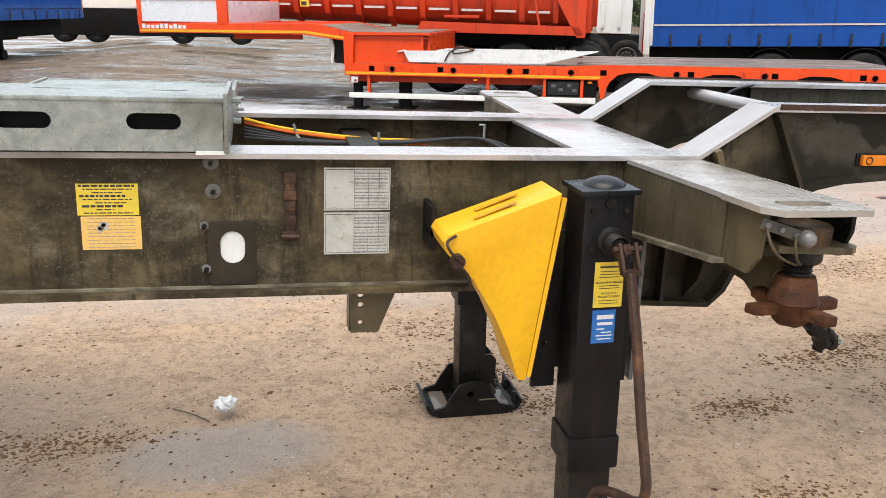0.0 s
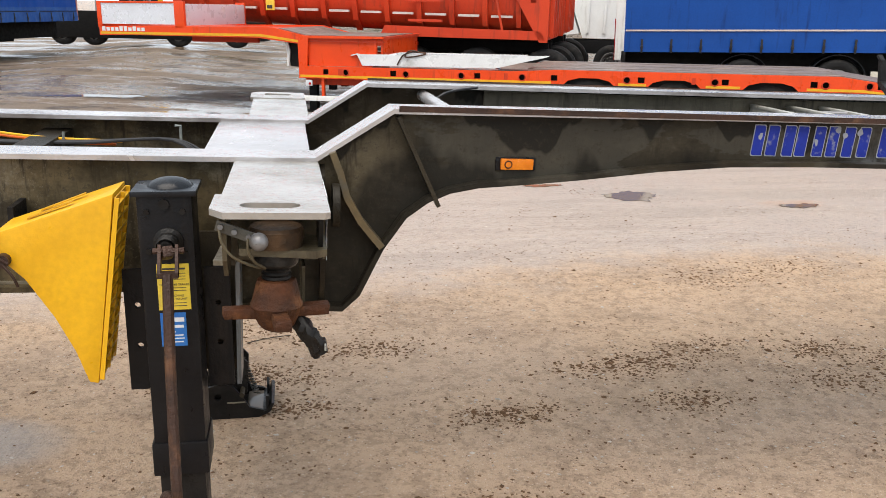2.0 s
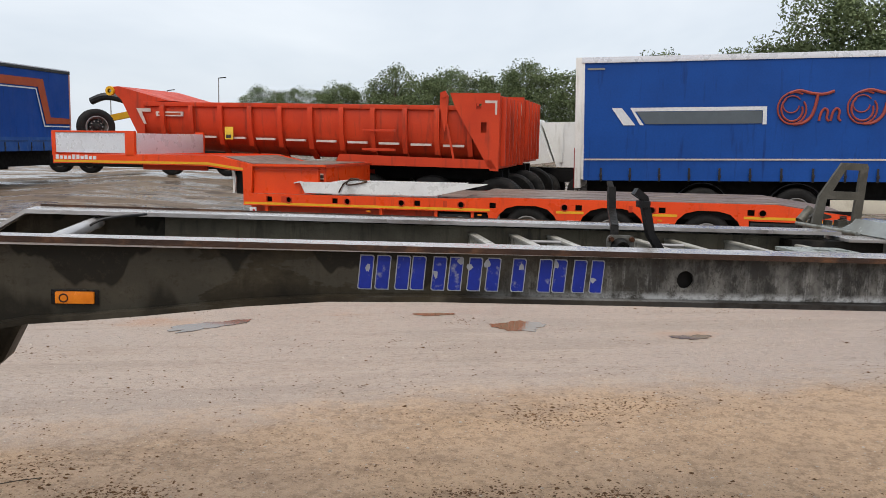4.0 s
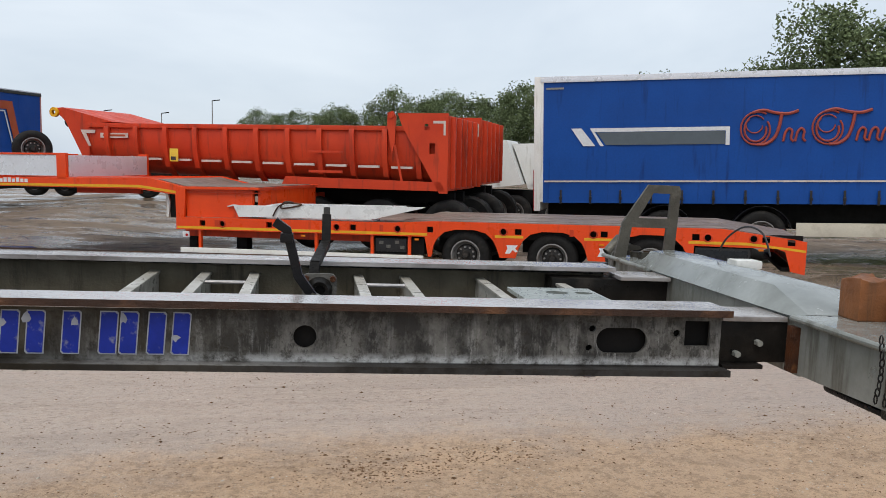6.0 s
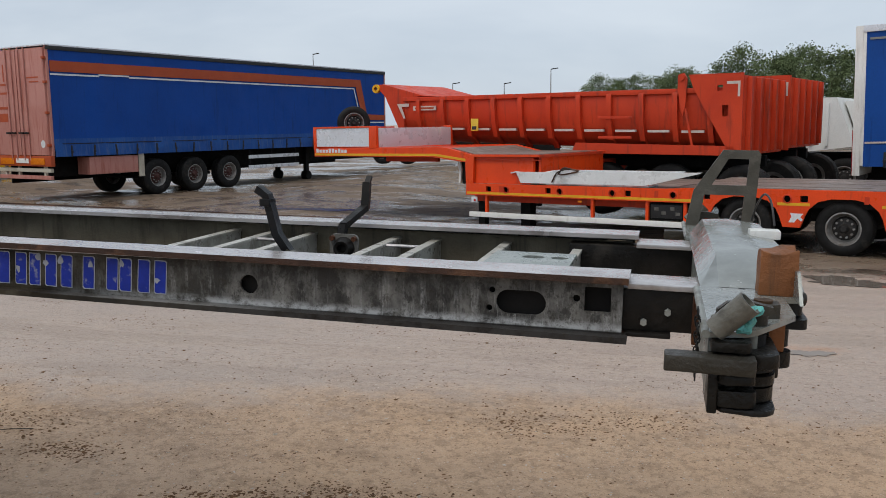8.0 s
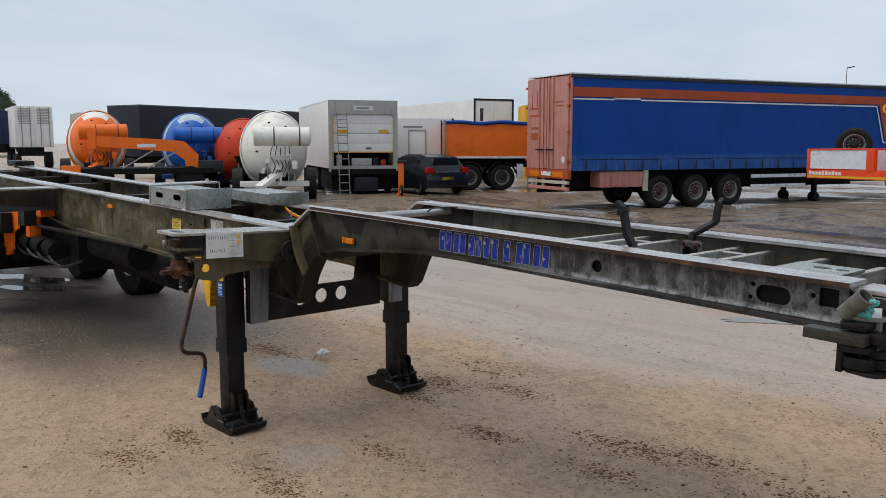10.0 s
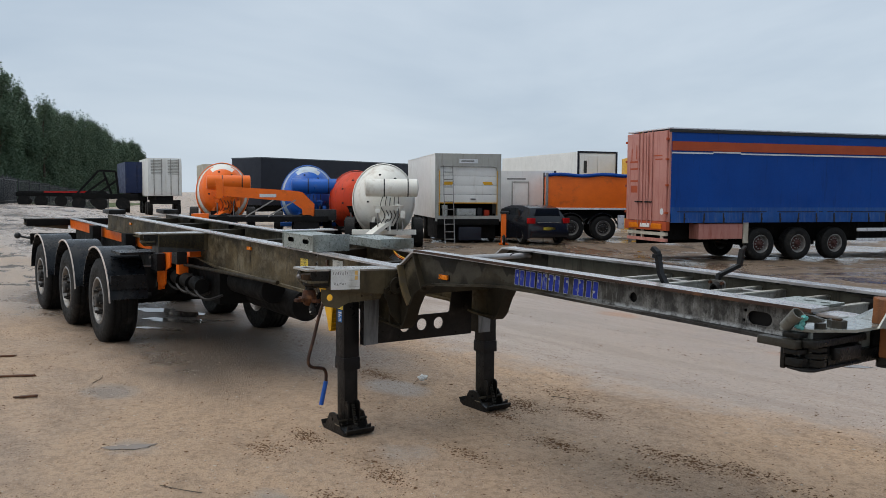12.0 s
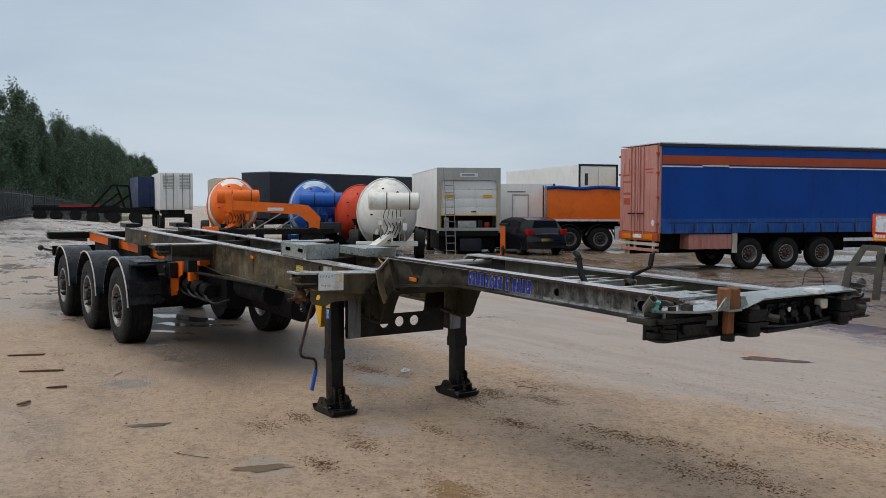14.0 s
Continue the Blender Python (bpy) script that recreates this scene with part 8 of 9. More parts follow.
def box_truck(m):
    """A white box body with its roller door half open, rear face at x = 0, x forward."""
    t = thing("box_truck", "off-white box body with a half-open sectional rear door", "truck", m)
    W2, H, L, zf = 1.28, 3.36, 7.6, 0.95
    part("side_wall", box(B(), 0.0, L, W2 - 0.05, W2, zf, H, 0.01), M["white_v"], t)
    part("side_wall", box(B(), 0.0, L, -W2, -W2 + 0.05, zf, H, 0.01), M["white_v"], t)
    part("roof", box(B(), 0.0, L, -W2 - 0.005, W2 + 0.005, H, H + 0.05, 0.01), M["white_v"], t)
    part("floor", box(B(), 0.0, L, -W2 + 0.05, W2 - 0.05, zf, zf + 0.08), M["dark"], t)
    part("front_wall", box(B(), L - 0.05, L, -W2 + 0.05, W2 - 0.05, zf + 0.08, H), M["dark"], t)
    # black sheet a little way in stands for the shade of the interior
    part("inner_lining", box(B(), 1.2, 1.25, -W2 + 0.06, W2 - 0.06, zf + 0.08, H - 0.02), M["dark"], t)
    fr = part("rear_frame", plate(B(), rect(-W2, W2, zf - 0.12, H + 0.04), "yz", -0.05, 0.0, [[(-W2 + 0.13, zf + 0.09), (W2 - 0.13, zf + 0.09), (W2 - 0.13, H - 0.62), (W2 - 0.22, H - 0.45), (-W2 + 0.22, H - 0.45), (-W2 + 0.13, H - 0.62)]]), M["frame_g"], t, "grey rear door frame")
    for k in range(4):
        part("door_section", box(B(), 0.02, 0.05, -W2 + 0.12, W2 - 0.12, H - 0.80 - 0.35 * k, H - 0.458 - 0.35 * k, 0.006), M["white_v"], t)
    for s in (-1, 1):
        part("chevron_tape", plate(B(), [(s * 0.98, 2.22), (s * 0.62, 2.22), (s * 0.56, 2.34), (s * 0.92, 2.34)], "yz", 0.012, 0.018), M["yellow_line"], t)
        part("edge_tape", box(B(), -0.055, -0.05, *sorted((s * (W2 - 0.14), s * (W2 - 0.17))), zf + 0.1, H - 0.6), M["yellow_line"], t)
    part("lower_tape", box(B(), 0.008, 0.018, -W2 + 0.14, W2 - 0.14, H - 1.85, H - 1.81), M["yellow_line"], t)
    part("door_handle", box(B(), -0.02, 0.02, -0.30, -0.10, H - 1.70, H - 1.66, 0.008), M["cable_b"], t)
    part("name_board", box(B(), -0.06, -0.05, -0.36, 0.36, H - 0.32, H - 0.16), M["ink_w"], t, "white board with plain bars")
    part("name_bar", box(B(), -0.064, -0.06, -0.22, 0.28, H - 0.27, H - 0.21), M["ink_g"], t)
    part("chassis_beam", box(B(), 0.1, L, -0.45, 0.45, 0.55, zf, 0.01), M["dark"], t)
    part("tail_lift", box(B(), -0.10, 0.05, -1.2, 1.2, 0.70, 0.92, 0.02), M["dark"], t)
    part("crate", box(B(), 0.2, 0.75, -0.35, 0.4, zf + 0.085, zf + 0.36, 0.02), M["plate"], t, "grey plastic crate on the load floor")
    part("step_box", box(B(), -0.35, 0.05, -0.45, 0.40, 0.12, 0.62, 0.02), M["navy"], t)
    for x in (3.4, 5.9):
        wheel("truck", t, x, -1.22, 0.515)
        wheel("truck", t, x, 1.22, 0.515, True)
    # solid black block added in place of the shade under the rear
    part("under_body", box(B(), 0.25, 2.6, -1.15, 1.15, 0.15, zf - 0.02, 0.03), M["dark"], t)
    for y0, h, mt in ((-0.9, 0.22, "orange2"), (-0.62, 0.3, "cable_b"), (0.75, 0.4, "plate"), (0.95, 0.28, "dark")):
        part("stored_box", box(B(), 0.25, 0.55, y0, y0 + 0.2, zf + 0.085, zf + 0.085 + h, 0.02), M[mt], t)
    return t


BX = yard_at(-19.42, 18.48, 155)
box_truck(BX)
lad = thing("ladder", "aluminium ladder leaning against the box body", "ladder", BX)
for y0 in (0.62, 0.98):
    part("ladder_rail", bar(B(), (-0.55, y0, 0.0), (-0.08, y0, 2.95), 0.05, 0.025, (0, 1, 0)), M["rim"], lad)
for k in range(10):
    t0 = (k + 0.6) / 10.5
    part("rung", cyl(B(), (-0.55 + 0.47 * t0, 0.63, 2.95 * t0), (-0.55 + 0.47 * t0, 0.97, 2.95 * t0), 0.018, 8), M["rim"], lad)
jk = thing("trolley_jack", "orange upright trolley with a white spoked wheel", "trolley", yard_at(-17.9, 19.0, 150))
part("column", box(B(), -0.09, 0.09, -0.09, 0.09, 0.05, 1.15, 0.02), M["safety"], jk, "orange column")
part("column_cap", box(B(), -0.12, 0.12, -0.2, 0.14, 1.15, 1.24, 0.03), M["cable_b"], jk)
part("foot", box(B(), -0.25, 0.15, -0.15, 0.15, 0.0, 0.06, 0.01), M["safety"], jk)
wheel("small", jk, -0.42, 0.10, 0.20, True)
part("axle", bar(B(), (-0.42, 0.04, 0.20), (-0.05, 0.04, 0.20), 0.05, 0.05), M["dark"], jk)

# white store container and white trailer behind
wc = thing("store_container", "white store container with a narrow personnel door", "container", yard_at(-21.84, 22.11, 51))
part("container_body", box(B(), -0.3, 2.3, 0.0, 5.5, 0.05, 2.88, 0.02), M["white_v"], wc)
part("door_leaf", box(B(), 0.45, 1.1, -0.03, 0.0, 0.25, 2.35, 0.01), M["white_v"], wc)
part("door_frame", plate(B(), rect(0.40, 1.15, 0.2, 2.42), "xz", -0.035, -0.004, [rect(0.46, 1.09, 0.26, 2.34)]), M["frame_g"], wc)
part("corner_post", box(B(), 2.2, 2.3, -0.03, 0.0, 0.05, 2.88, 0.01), M["cable_b"], wc)
part("corner_post", box(B(), 1.75, 1.8, -0.02, 0.0, 0.05, 2.8, 0.005), M["cable_b"], wc)
part("faded_sign", box(B(), 0.2, 1.0, -0.012, -0.004, 2.5, 2.56), M["ink_g"], wc)
part("skid", box(B(), -0.3, 2.3, 0.1, 5.4, 0.0, 0.05), M["dark"], wc)
wt = thing("box_trailer", "tall white box trailer with white rear doors", "trailer", yard_at(-28.84, 33.29, 74))
part("trailer_body", box(B(), 0.0, 2.5, 0.02, 11.0, 1.2, 4.3, 0.03), M["white_v"], wt)
part("rear_frame", plate(B(), rect(-0.03, 2.53, 1.15, 4.34), "xz", -0.05, 0.02, [rect(0.05, 2.45, 1.25, 4.24)]), M["navy"], wt)
for k in range(2):
    part("rear_door", box(B(), 0.11 + 1.15 * k, 1.24 + 1.15 * k, -0.04, 0.0, 1.31, 4.20, 0.01), M["white_v"], wt)
part("name_bar", box(B(), 0.35, 0.55, -0.05, -0.041, 3.1, 3.8), M["ink"], wt)
part("frame", box(B(), 0.7, 1.8, 0.3, 10.5, 0.9, 1.2), M["dark"], wt)
for y0 in (1.5, 2.85, 4.2):
    part("wheel", cyl(B(), (0.05, y0, 0.51), (0.4, y0, 0.51), 0.51, 24), M["rubber"], wt)
    part("wheel", cyl(B(), (2.1, y0, 0.51), (2.45, y0, 0.51), 0.51, 24), M["rubber"], wt)
ys = thing("yellow_container", "yellow skip seen behind the trailers", "skip", yard_at(-26.0, 33.5, 52))
part("skip_body", box(B(), 0.6, 1.9, 0.0, 2.4, 0.0, 3.9, 0.03), M["yellow"], ys)

# orange bulk trailer with navy roll sheet
ot = thing("bulk_trailer", "orange bulk tipping trailer with a navy roll sheet", "trailer", yard_at(-19.22, 22.39, 53))
part("body", box(B(), 0.0, 6.5, 0.0, 2.5, 1.32, 2.62, 0.02), M["safety"], ot, "bright orange body")
part("lower_rail", box(B(), 0.0, 6.5, -0.03, 0.03, 1.26, 1.34, 0.01), M["silver"], ot)
roll = B()
sweep(roll, [(x * 0.26, -0.02 + 0.03 * math.sin(x * 1.7), 2.66 + 0.03 * math.sin(x * 0.9)) for x in range(26)], 0.07, 8, 2)
part("roll_sheet", roll, M["tarp_d"], ot, "navy rolled sheet")
part("sheet_top", box(B(), 0.0, 6.5, 0.0, 2.5, 2.62, 2.68, 0.02), M["tarp_d"], ot)
part("front_post", box(B(), -0.10, 0.0, -0.02, 0.1, 1.3, 2.75, 0.01), M["rim"], ot)
part("frame", box(B(), 0.0, 6.3, 0.7, 1.8, 0.9, 1.3, 0.01), M["dark"], ot)
for x in (0.95, 2.25):
    wheel("truck", ot, x, 0.05, 0.515)
    wheel("truck", ot, x, 2.45, 0.515, True)
    arc = [(x + 0.62 * math.cos(a), 0.515 + 0.62 * math.sin(a)) for a in [radians(15 + 150 * k / 12) for k in range(13)]]
    part("mudguard", strip(B(), arc[::-1], 0.02, 0.42, 0.03), M["mudguard"], ot)
part("support_leg", box(B(), 3.3, 3.42, 0.1, 0.22, 0.0, 1.3, 0.01), M["rim"], ot)
part("tool_case", box(B(), 2.85, 3.1, 0.02, 0.3, 0.5, 1.05, 0.02), M["silver"], ot)


def mixer(m, drum_mat, cap_mat, tank_mat, label, tank=True, frame_mat="white_drum", scale=1.0):
    """The rear of a concrete mixer: x points to the viewer's left along the face, y away."""
    t = thing("concrete_mixer", label, "mixer", m @ Matrix.Scale(scale, 4))
    prof = [(0.0, -0.05), (0.42, -0.03), (0.72, 0.15), (0.98, 0.60), (1.12, 1.25), (1.13, 1.9), (0.98, 2.7), (0.7, 3.3), (0.0, 3.5)]
    part("drum", lathe(B(), prof, "y", 32), drum_mat, t, "large mixing drum", pose(0, 0, 1.84, -10) @ Matrix.Diagonal((1, 1, 1.16, 1)), 50)
    part("drum_band", lathe(B(), [(1.10, 1.05), (1.135, 1.10), (1.145, 1.45), (1.135, 1.9), (1.12, 1.95)], "y", 32), cap_mat, t, "painted band round the drum", pose(0, 0, 1.84, -10) @ Matrix.Diagonal((1, 1, 1.16, 1)), 50)
    if cap_mat is not drum_mat:
        part("drum_dish", lathe(B(), [(0.0, -0.06), (0.43, -0.04), (0.73, 0.14), (0.98, 0.57), (0.97, 0.60)], "y", 32), cap_mat, t, "painted front dish of the drum", pose(0, 0, 1.82, -10) @ Matrix.Diagonal((1, 1, 1.16, 1)), 50)
    if tank:
        tk = part("water_tank", lathe(B(), [(0.0, -0.92), (0.22, -0.90), (0.30, -0.86), (0.30, 0.86), (0.22, 0.90), (0.0, 0.92)], "x", 24, (0.25, -0.75, 2.05)), tank_mat, t, "cylindrical tank across the rear")
        for x in (-0.25, 0.55):
            part("tank_strap", lathe(B(), [(0.302, x - 0.02), (0.31, x), (0.302, x + 0.02)], "x", 24, (0.25, -0.75, 2.05)), M["cable_b"], tk)
        part("tank_post", box(B(), 0.10, 0.22, -0.85, -0.65, 0.5, 1.8, 0.02), M[frame_mat], t)
    part("hopper", lathe(B(), [(0.18, 0.75), (0.30, 1.05), (0.55, 1.45), (0.5, 1.45), (0.26, 1.05)], "z", 20, (0.15, -0.55, 0.0)), M[frame_mat], t)
    part("chute", bar(B(), (0.2, -0.6, 0.95), (-0.5, -1.1, 0.45), 0.4, 0.12), M[frame_mat], t)
    for x in (-0.45, 0.45):
        part("drum_stand", bar(B(), (x, 0.2, 0.5), (x * 0.6, 0.1, 1.2), 0.12, 0.12), M[frame_mat], t)
    part("sub_frame", box(B(), -0.5, 0.5, -0.3, 5.5, 0.55, 0.85, 0.02), M["dark"], t)
    for k in range(5):
        part("hydraulic_hose", sweep(B(), [(-0.05 + 0.13 * k, -0.82, 1.75), (-0.12 + 0.15 * k, -0.98, 1.45 - 0.06 * k), (0.02 + 0.12 * k, -0.95, 1.12), (-0.1 + 0.12 * k, -0.8, 0.85)], 0.014, 6), M["cable_b"], t)
    for k, (x, z) in enumerate(((-0.3, 1.2), (0.05, 1.0), (0.36, 1.28), (0.55, 1.02))):
        part("valve_block", box(B(), x, x + 0.16, -0.95, -0.75, z, z + 0.14 + 0.04 * k, 0.02), M[frame_mat], t)
        part("pipe", cyl(B(), (x + 0.08, -0.86, 0.6), (x + 0.08, -0.86, z), 0.022, 8), M["rim"], t)
    for k in range(7):
        a_ = 0.9 * k
        part("drum_chip", plate(B(), [(0.05 * math.cos(i * 1.05), 0.035 * math.sin(i * 1.05)) for i in range(6)], "xz", 0.0, -0.006), M["cable_b"], t, "", pose(0.62 * math.cos(a_), -0.005 + 0.03 * (k % 2), 1.86 + 0.66 * math.sin(a_)))
    part("rear_bumper", box(B(), -1.1, 1.1, -0.5, -0.35, 0.45, 0.62, 0.02), M[frame_mat], t)
    for y0 in (0.4, 1.75):
        wheel_m = [(-1.2, False), (1.2, True)]
        for x, fl in wheel_m:
            part("wheel", cyl(B(), (x - 0.16, y0, 0.5), (x + 0.16, y0, 0.5), 0.5, 24), M["rubber"], t)
    return t


def facing(px, py):
    """Angle of a thing's x axis so that its y axis points away from the far end of the walk."""
    return math.degrees(math.atan2(py + 1.6, px - 8.1)) - 90


for x, y, a, b, c, lab, z, fm, tk, sc in ((-18.7, 14.3, "white_drum", "white_drum", "white_drum", "white concrete mixer drum with a white cross tank", 0.0, "white_drum", True, 1.0),
                                         (-24.6, 14.3, "white_band", "blue_p", "blue_p", "blue and white concrete mixer drum with a blue tank", 0.0, "blue_p", True, 1.0),
                                         (-28.5, 12.2, "white_drum", "safety", "safety", "orange concrete mixer drum with a white rear and orange tank", 0.0, "safety", True, 1.0),
                                         (-21.9, 15.0, "orange2", "orange2", "orange2", "rusty orange concrete mixer drum", 0.0, "dark", False, 0.93)):
    mixer(yard_at(x, y, facing(x, y)), M[a], M[b] if b in M else M["white_drum"], M[c], lab, tk, fm, sc)

# orange crane boom lying beside the mixers
cr = thing("crane_boom", "orange folded crane boom on a low truck bed", "crane", yard_at(-22.9, 11.6, facing(-22.9, 11.6)))
part("boom_arm", plate(B(), [(-1.5, 2.0), (-1.5, 1.65), (1.05, 1.45), (1.45, 1.15), (1.5, 0.45), (1.85, 0.45), (1.9, 1.35), (1.45, 1.8), (1.1, 1.85)], "xz", -0.18, 0.18), M["safety"], cr, "orange box-section boom arm")
part("boom_head", box(B(), -1.65, -1.4, -0.22, 0.22, 1.55, 2.25, 0.02), M["safety"], cr)
part("name_board", box(B(), -0.1, 0.5, -0.19, -0.18, 1.60, 1.72), M["ink_w"], cr)
part("truck_bed", box(B(), -2.2, 2.4, -0.4, 2.0, 0.70, 0.90, 0.02), M["dark"], cr)
for x in (-1.4, 1.6):
    part("wheel", cyl(B(), (x, -0.35, 0.48), (x, 0.0, 0.48), 0.48, 24), M["rubber"], cr)
    part("wheel", cyl(B(), (x, 1.6, 0.48), (x, 1.95, 0.48), 0.48, 24), M["rubber"], cr)
for x0, x1 in ((-0.6, 0.4), (0.2, 1.2)):
    part("guard_rail", bar(B(), (x0, -0.42, 0.9), (x1, -0.42, 1.5), 0.05, 0.05), M["rim"], cr)
part("engine_box", box(B(), 1.9, 2.7, -0.35, 0.6, 0.75, 1.15, 0.03), M["cable_b"], cr)
part("lamp_box", box(B(), -2.5, -1.9, -0.45, 0.0, 0.55, 1.0, 0.03), M["safety"], cr)

# long navy trailer behind the mixers
nt_ = thing("box_trailer", "long dark navy box trailer", "trailer", yard_at(-35.97, 17.15, 105.4))
part("trailer_body", box(B(), 0.0, 12.4, 0.0, 2.5, 1.1, 3.62, 0.03), M["navy"], nt_)
part("roof_edge", box(B(), -0.02, 12.42, -0.02, 2.52, 3.60, 3.66, 0.01), M["grey_p"], nt_)
part("frame", box(B(), 0.3, 12.6, 0.7, 1.8, 0.75, 1.1), M["dark"], nt_)
for x in (9.0, 10.3, 11.6):
    wheel("truck", nt_, x, 0.05, 0.515)
    wheel("truck", nt_, x, 2.45, 0.515, True)
part("support_leg", box(B(), 2.5, 2.65, 0.6, 0.75, 0.0, 0.9), M["dark"], nt_)
part("support_leg", box(B(), 2.5, 2.65, 1.75, 1.9, 0.0, 0.9), M["dark"], nt_)




def far_container(x, y, w, l, z0, z1, mat, label, doors=True):
    t = thing("container_trailer", label, "trailer", yard_at(x, y, facing(x, y) + 6))
    part("container", box(B(), 0, w, 0, l, z0, z1, 0.03), M[mat], t)
    for k in range(2):
        d = part("container_door", box(B(), 0.08 + k * w / 2, w / 2 - 0.04 + k * w / 2, -0.05, 0.0, z0 + 0.1, z1 - 0.1, 0.02), M[mat], t)
        if doors:
            for i in range(10):
                part("vent_slat", box(B(), 0.2 + k * w / 2, w / 2 - 0.18 + k * w / 2, -0.075, -0.05, z0 + 1.6 + i * 0.11, z0 + 1.66 + i * 0.11, 0.005), M["frame_g"], d)
            for dx in (0.35, 0.8):
                part("locking_bar", cyl(B(), (dx * w / 2 + k * w / 2, -0.08, z0 + 0.05), (dx * w / 2 + k * w / 2, -0.08, z1 - 0.05), 0.025, 6), M["rim"], d)
    for i in range(14):
        part("wall_rib", box(B(), w, w + 0.03, 0.2 + i * (l - 0.4) / 14, 0.35 + i * (l - 0.4) / 14, z0 + 0.15, z1 - 0.15), M[mat], t)
    part("frame", box(B(), w * 0.25, w * 0.75, 0.2, l, z0 - 0.35, z0), M["dark"], t)
    part("bumper", box(B(), 0.1, w - 0.1, 0.0, 0.2, z0 - 0.6, z0 - 0.3), M["dark"], t)
    for k in range(2):
        for i in range(2):
            part("wheel", cyl(B(), (0.02 + k * (w - 0.38), 0.9 + i * 1.3, 0.5), (0.36 + k * (w - 0.38), 0.9 + i * 1.3, 0.5), 0.5, 20), M["rubber"], t)
    return t


far_container(-57.5, 17.5, 2.4, 6.0, 1.45, 4.25, "white_v", "white container with louvred doors on a skeletal trailer")
far_container(-61.7, 17.0, 1.7, 6.0, 1.6, 4.0, "navy_c", "dark blue container on a skeletal trailer", False)
far_container(-56.7, 21.4, 1.9, 5.0, 1.2, 4.0, "cream", "cream box van with a dark green roof", False)
far_container(-64.4, 25.7, 1.9, 6.0, 1.3, 4.0, "white_v", "grey-white box trailer in the distance", False)
fs = thing("skeletal_trailer", "black skeletal trailers standing close together", "trailer", yard_at(-58.5, 12.2, facing(-58.5, 12.2)))
for k in range(3):
    part("frame_beam", box(B(), -3.4, 2.6, 0.5 + 1.5 * k, 0.8 + 1.5 * k, 0.75 + 0.05 * k, 1.05 + 0.05 * k, 0.02), M["dark"], fs)
    for x in (-2.9, -1.8, -0.5, 0.7, 1.9):
        part("wheel", cyl(B(), (x, 0.5 + 1.5 * k, 0.42), (x, 0.9 + 1.5 * k, 0.42), 0.42, 18), M["rubber"], fs)
part("red_beam", box(B(), -1.6, 1.2, 0.45, 0.5, 1.02, 1.14), M["red_lens"], fs)
ft = thing("lattice_crane", "black tubular crane jib folded on a trailer", "crane", yard_at(-55.2, 13.4, facing(-55.2, 13.4)))
for a, b in (((-1.3, 0, 1.1), (0.1, 0, 2.7)), ((0.1, 0, 2.7), (1.2, 0, 2.65)), ((1.2, 0, 2.65), (1.35, 0, 1.1)), ((-0.8, 0, 1.1), (0.6, 0, 2.2)), ((0.0, 0, 1.1), (1.2, 0, 2.0)), ((0.4, 0, 2.6), (0.9, 0, 1.1))):
    part("tube", bar(B(), a, b, 0.14, 0.14), M["dark"], ft)
part("trailer_frame", box(B(), -1.6, 2.6, -0.2, 0.6, 0.75, 1.1, 0.02), M["dark"], ft)
for x in (-1.2, 0.2, 1.6):
    part("wheel", cyl(B(), (x, -0.3, 0.43), (x, 0.1, 0.43), 0.43, 18), M["rubber"], ft)
    part("wheel", cyl(B(), (x, 1.2, 0.43), (x, 1.6, 0.43), 0.43, 18), M["rubber"], ft)

# fence along the west side
def fence(a, b, group):
    a, b = Vector(a), Vector(b)
    n = int((b - a).length / 2.5)
    f = thing("fence", "tall dark vertical-bar steel fence", "fence", group=group)
    d = (b - a).normalized()
    deg = math.degrees(math.atan2(d.y, d.x))
    bars = B()
    for i in range(16):
        box(bars, i * 0.156, i * 0.156 + 0.05, -0.012, 0.012, 0.08, 2.0)
    for z in (0.25, 1.8):
        box(bars, 0, 2.5, -0.02, 0.02, z, z + 0.05)
    me = finish(bars, "fence_panel", M["fence"])
    po = finish(box(B(), -0.04, 0.04, -0.04, 0.04, 0.0, 2.12, 0.01), "fence_post", M["fence"])
    for k in range(n):
        p = a + d * 2.5 * k
        z = lie(p.x, p.y) - 0.05
        share("fence_panel", me, f, pose(p.x, p.y, z, 0, 0, deg))
        share("fence_post", po, f, pose(p.x, p.y, z, 0, 0, deg))


fence((-38.0, 2.9, 0), (-70.8, 10.9, 0), "fences round the yard")
fence((-70.8, 10.9, 0), (-95.0, 24.0, 0), "fences round the yard")
verge = B()
pts = [(-30, -6), (-38, 2.4), (-70.3, 10.2), (-95, 23.2), (-130, 40), (-160, 30), (-120, -20)]
verge.faces.new([verge.verts.new((x, y, lie(x, y) + 0.03)) for x, y in pts])
solid("verge", verge, M["grass"], "rough green verge beyond the fence", "grass", kind="structure")

# white lorry between the tipper and the curtain trailer
wl = thing("dump_truck", "dirty white dump truck bodies parked in a row", "truck", yard_at(8.4, 25.6, -21.5))
part("dump_body", plate(B(), [(0.0, 2.65), (1.0, 2.65), (1.5, 1.35), (0.3, 1.2)], "xz", 0.0, 2.3), M["white_v"], wl, "dirty white dump body")
part("dump_body", plate(B(), [(1.1, 2.55), (2.6, 2.6), (2.6, 1.2), (1.6, 1.2)], "xz", 0.6, 2.9), M["white_v"], wl, "dirty white dump body")
for x in (0.35, 0.75, 1.7, 2.2):
    part("body_rib", box(B(), x, x + 0.08, -0.06 if x < 1 else 0.54, 0.6, 1.35, 2.5, 0.01), M["white_v"], wl)
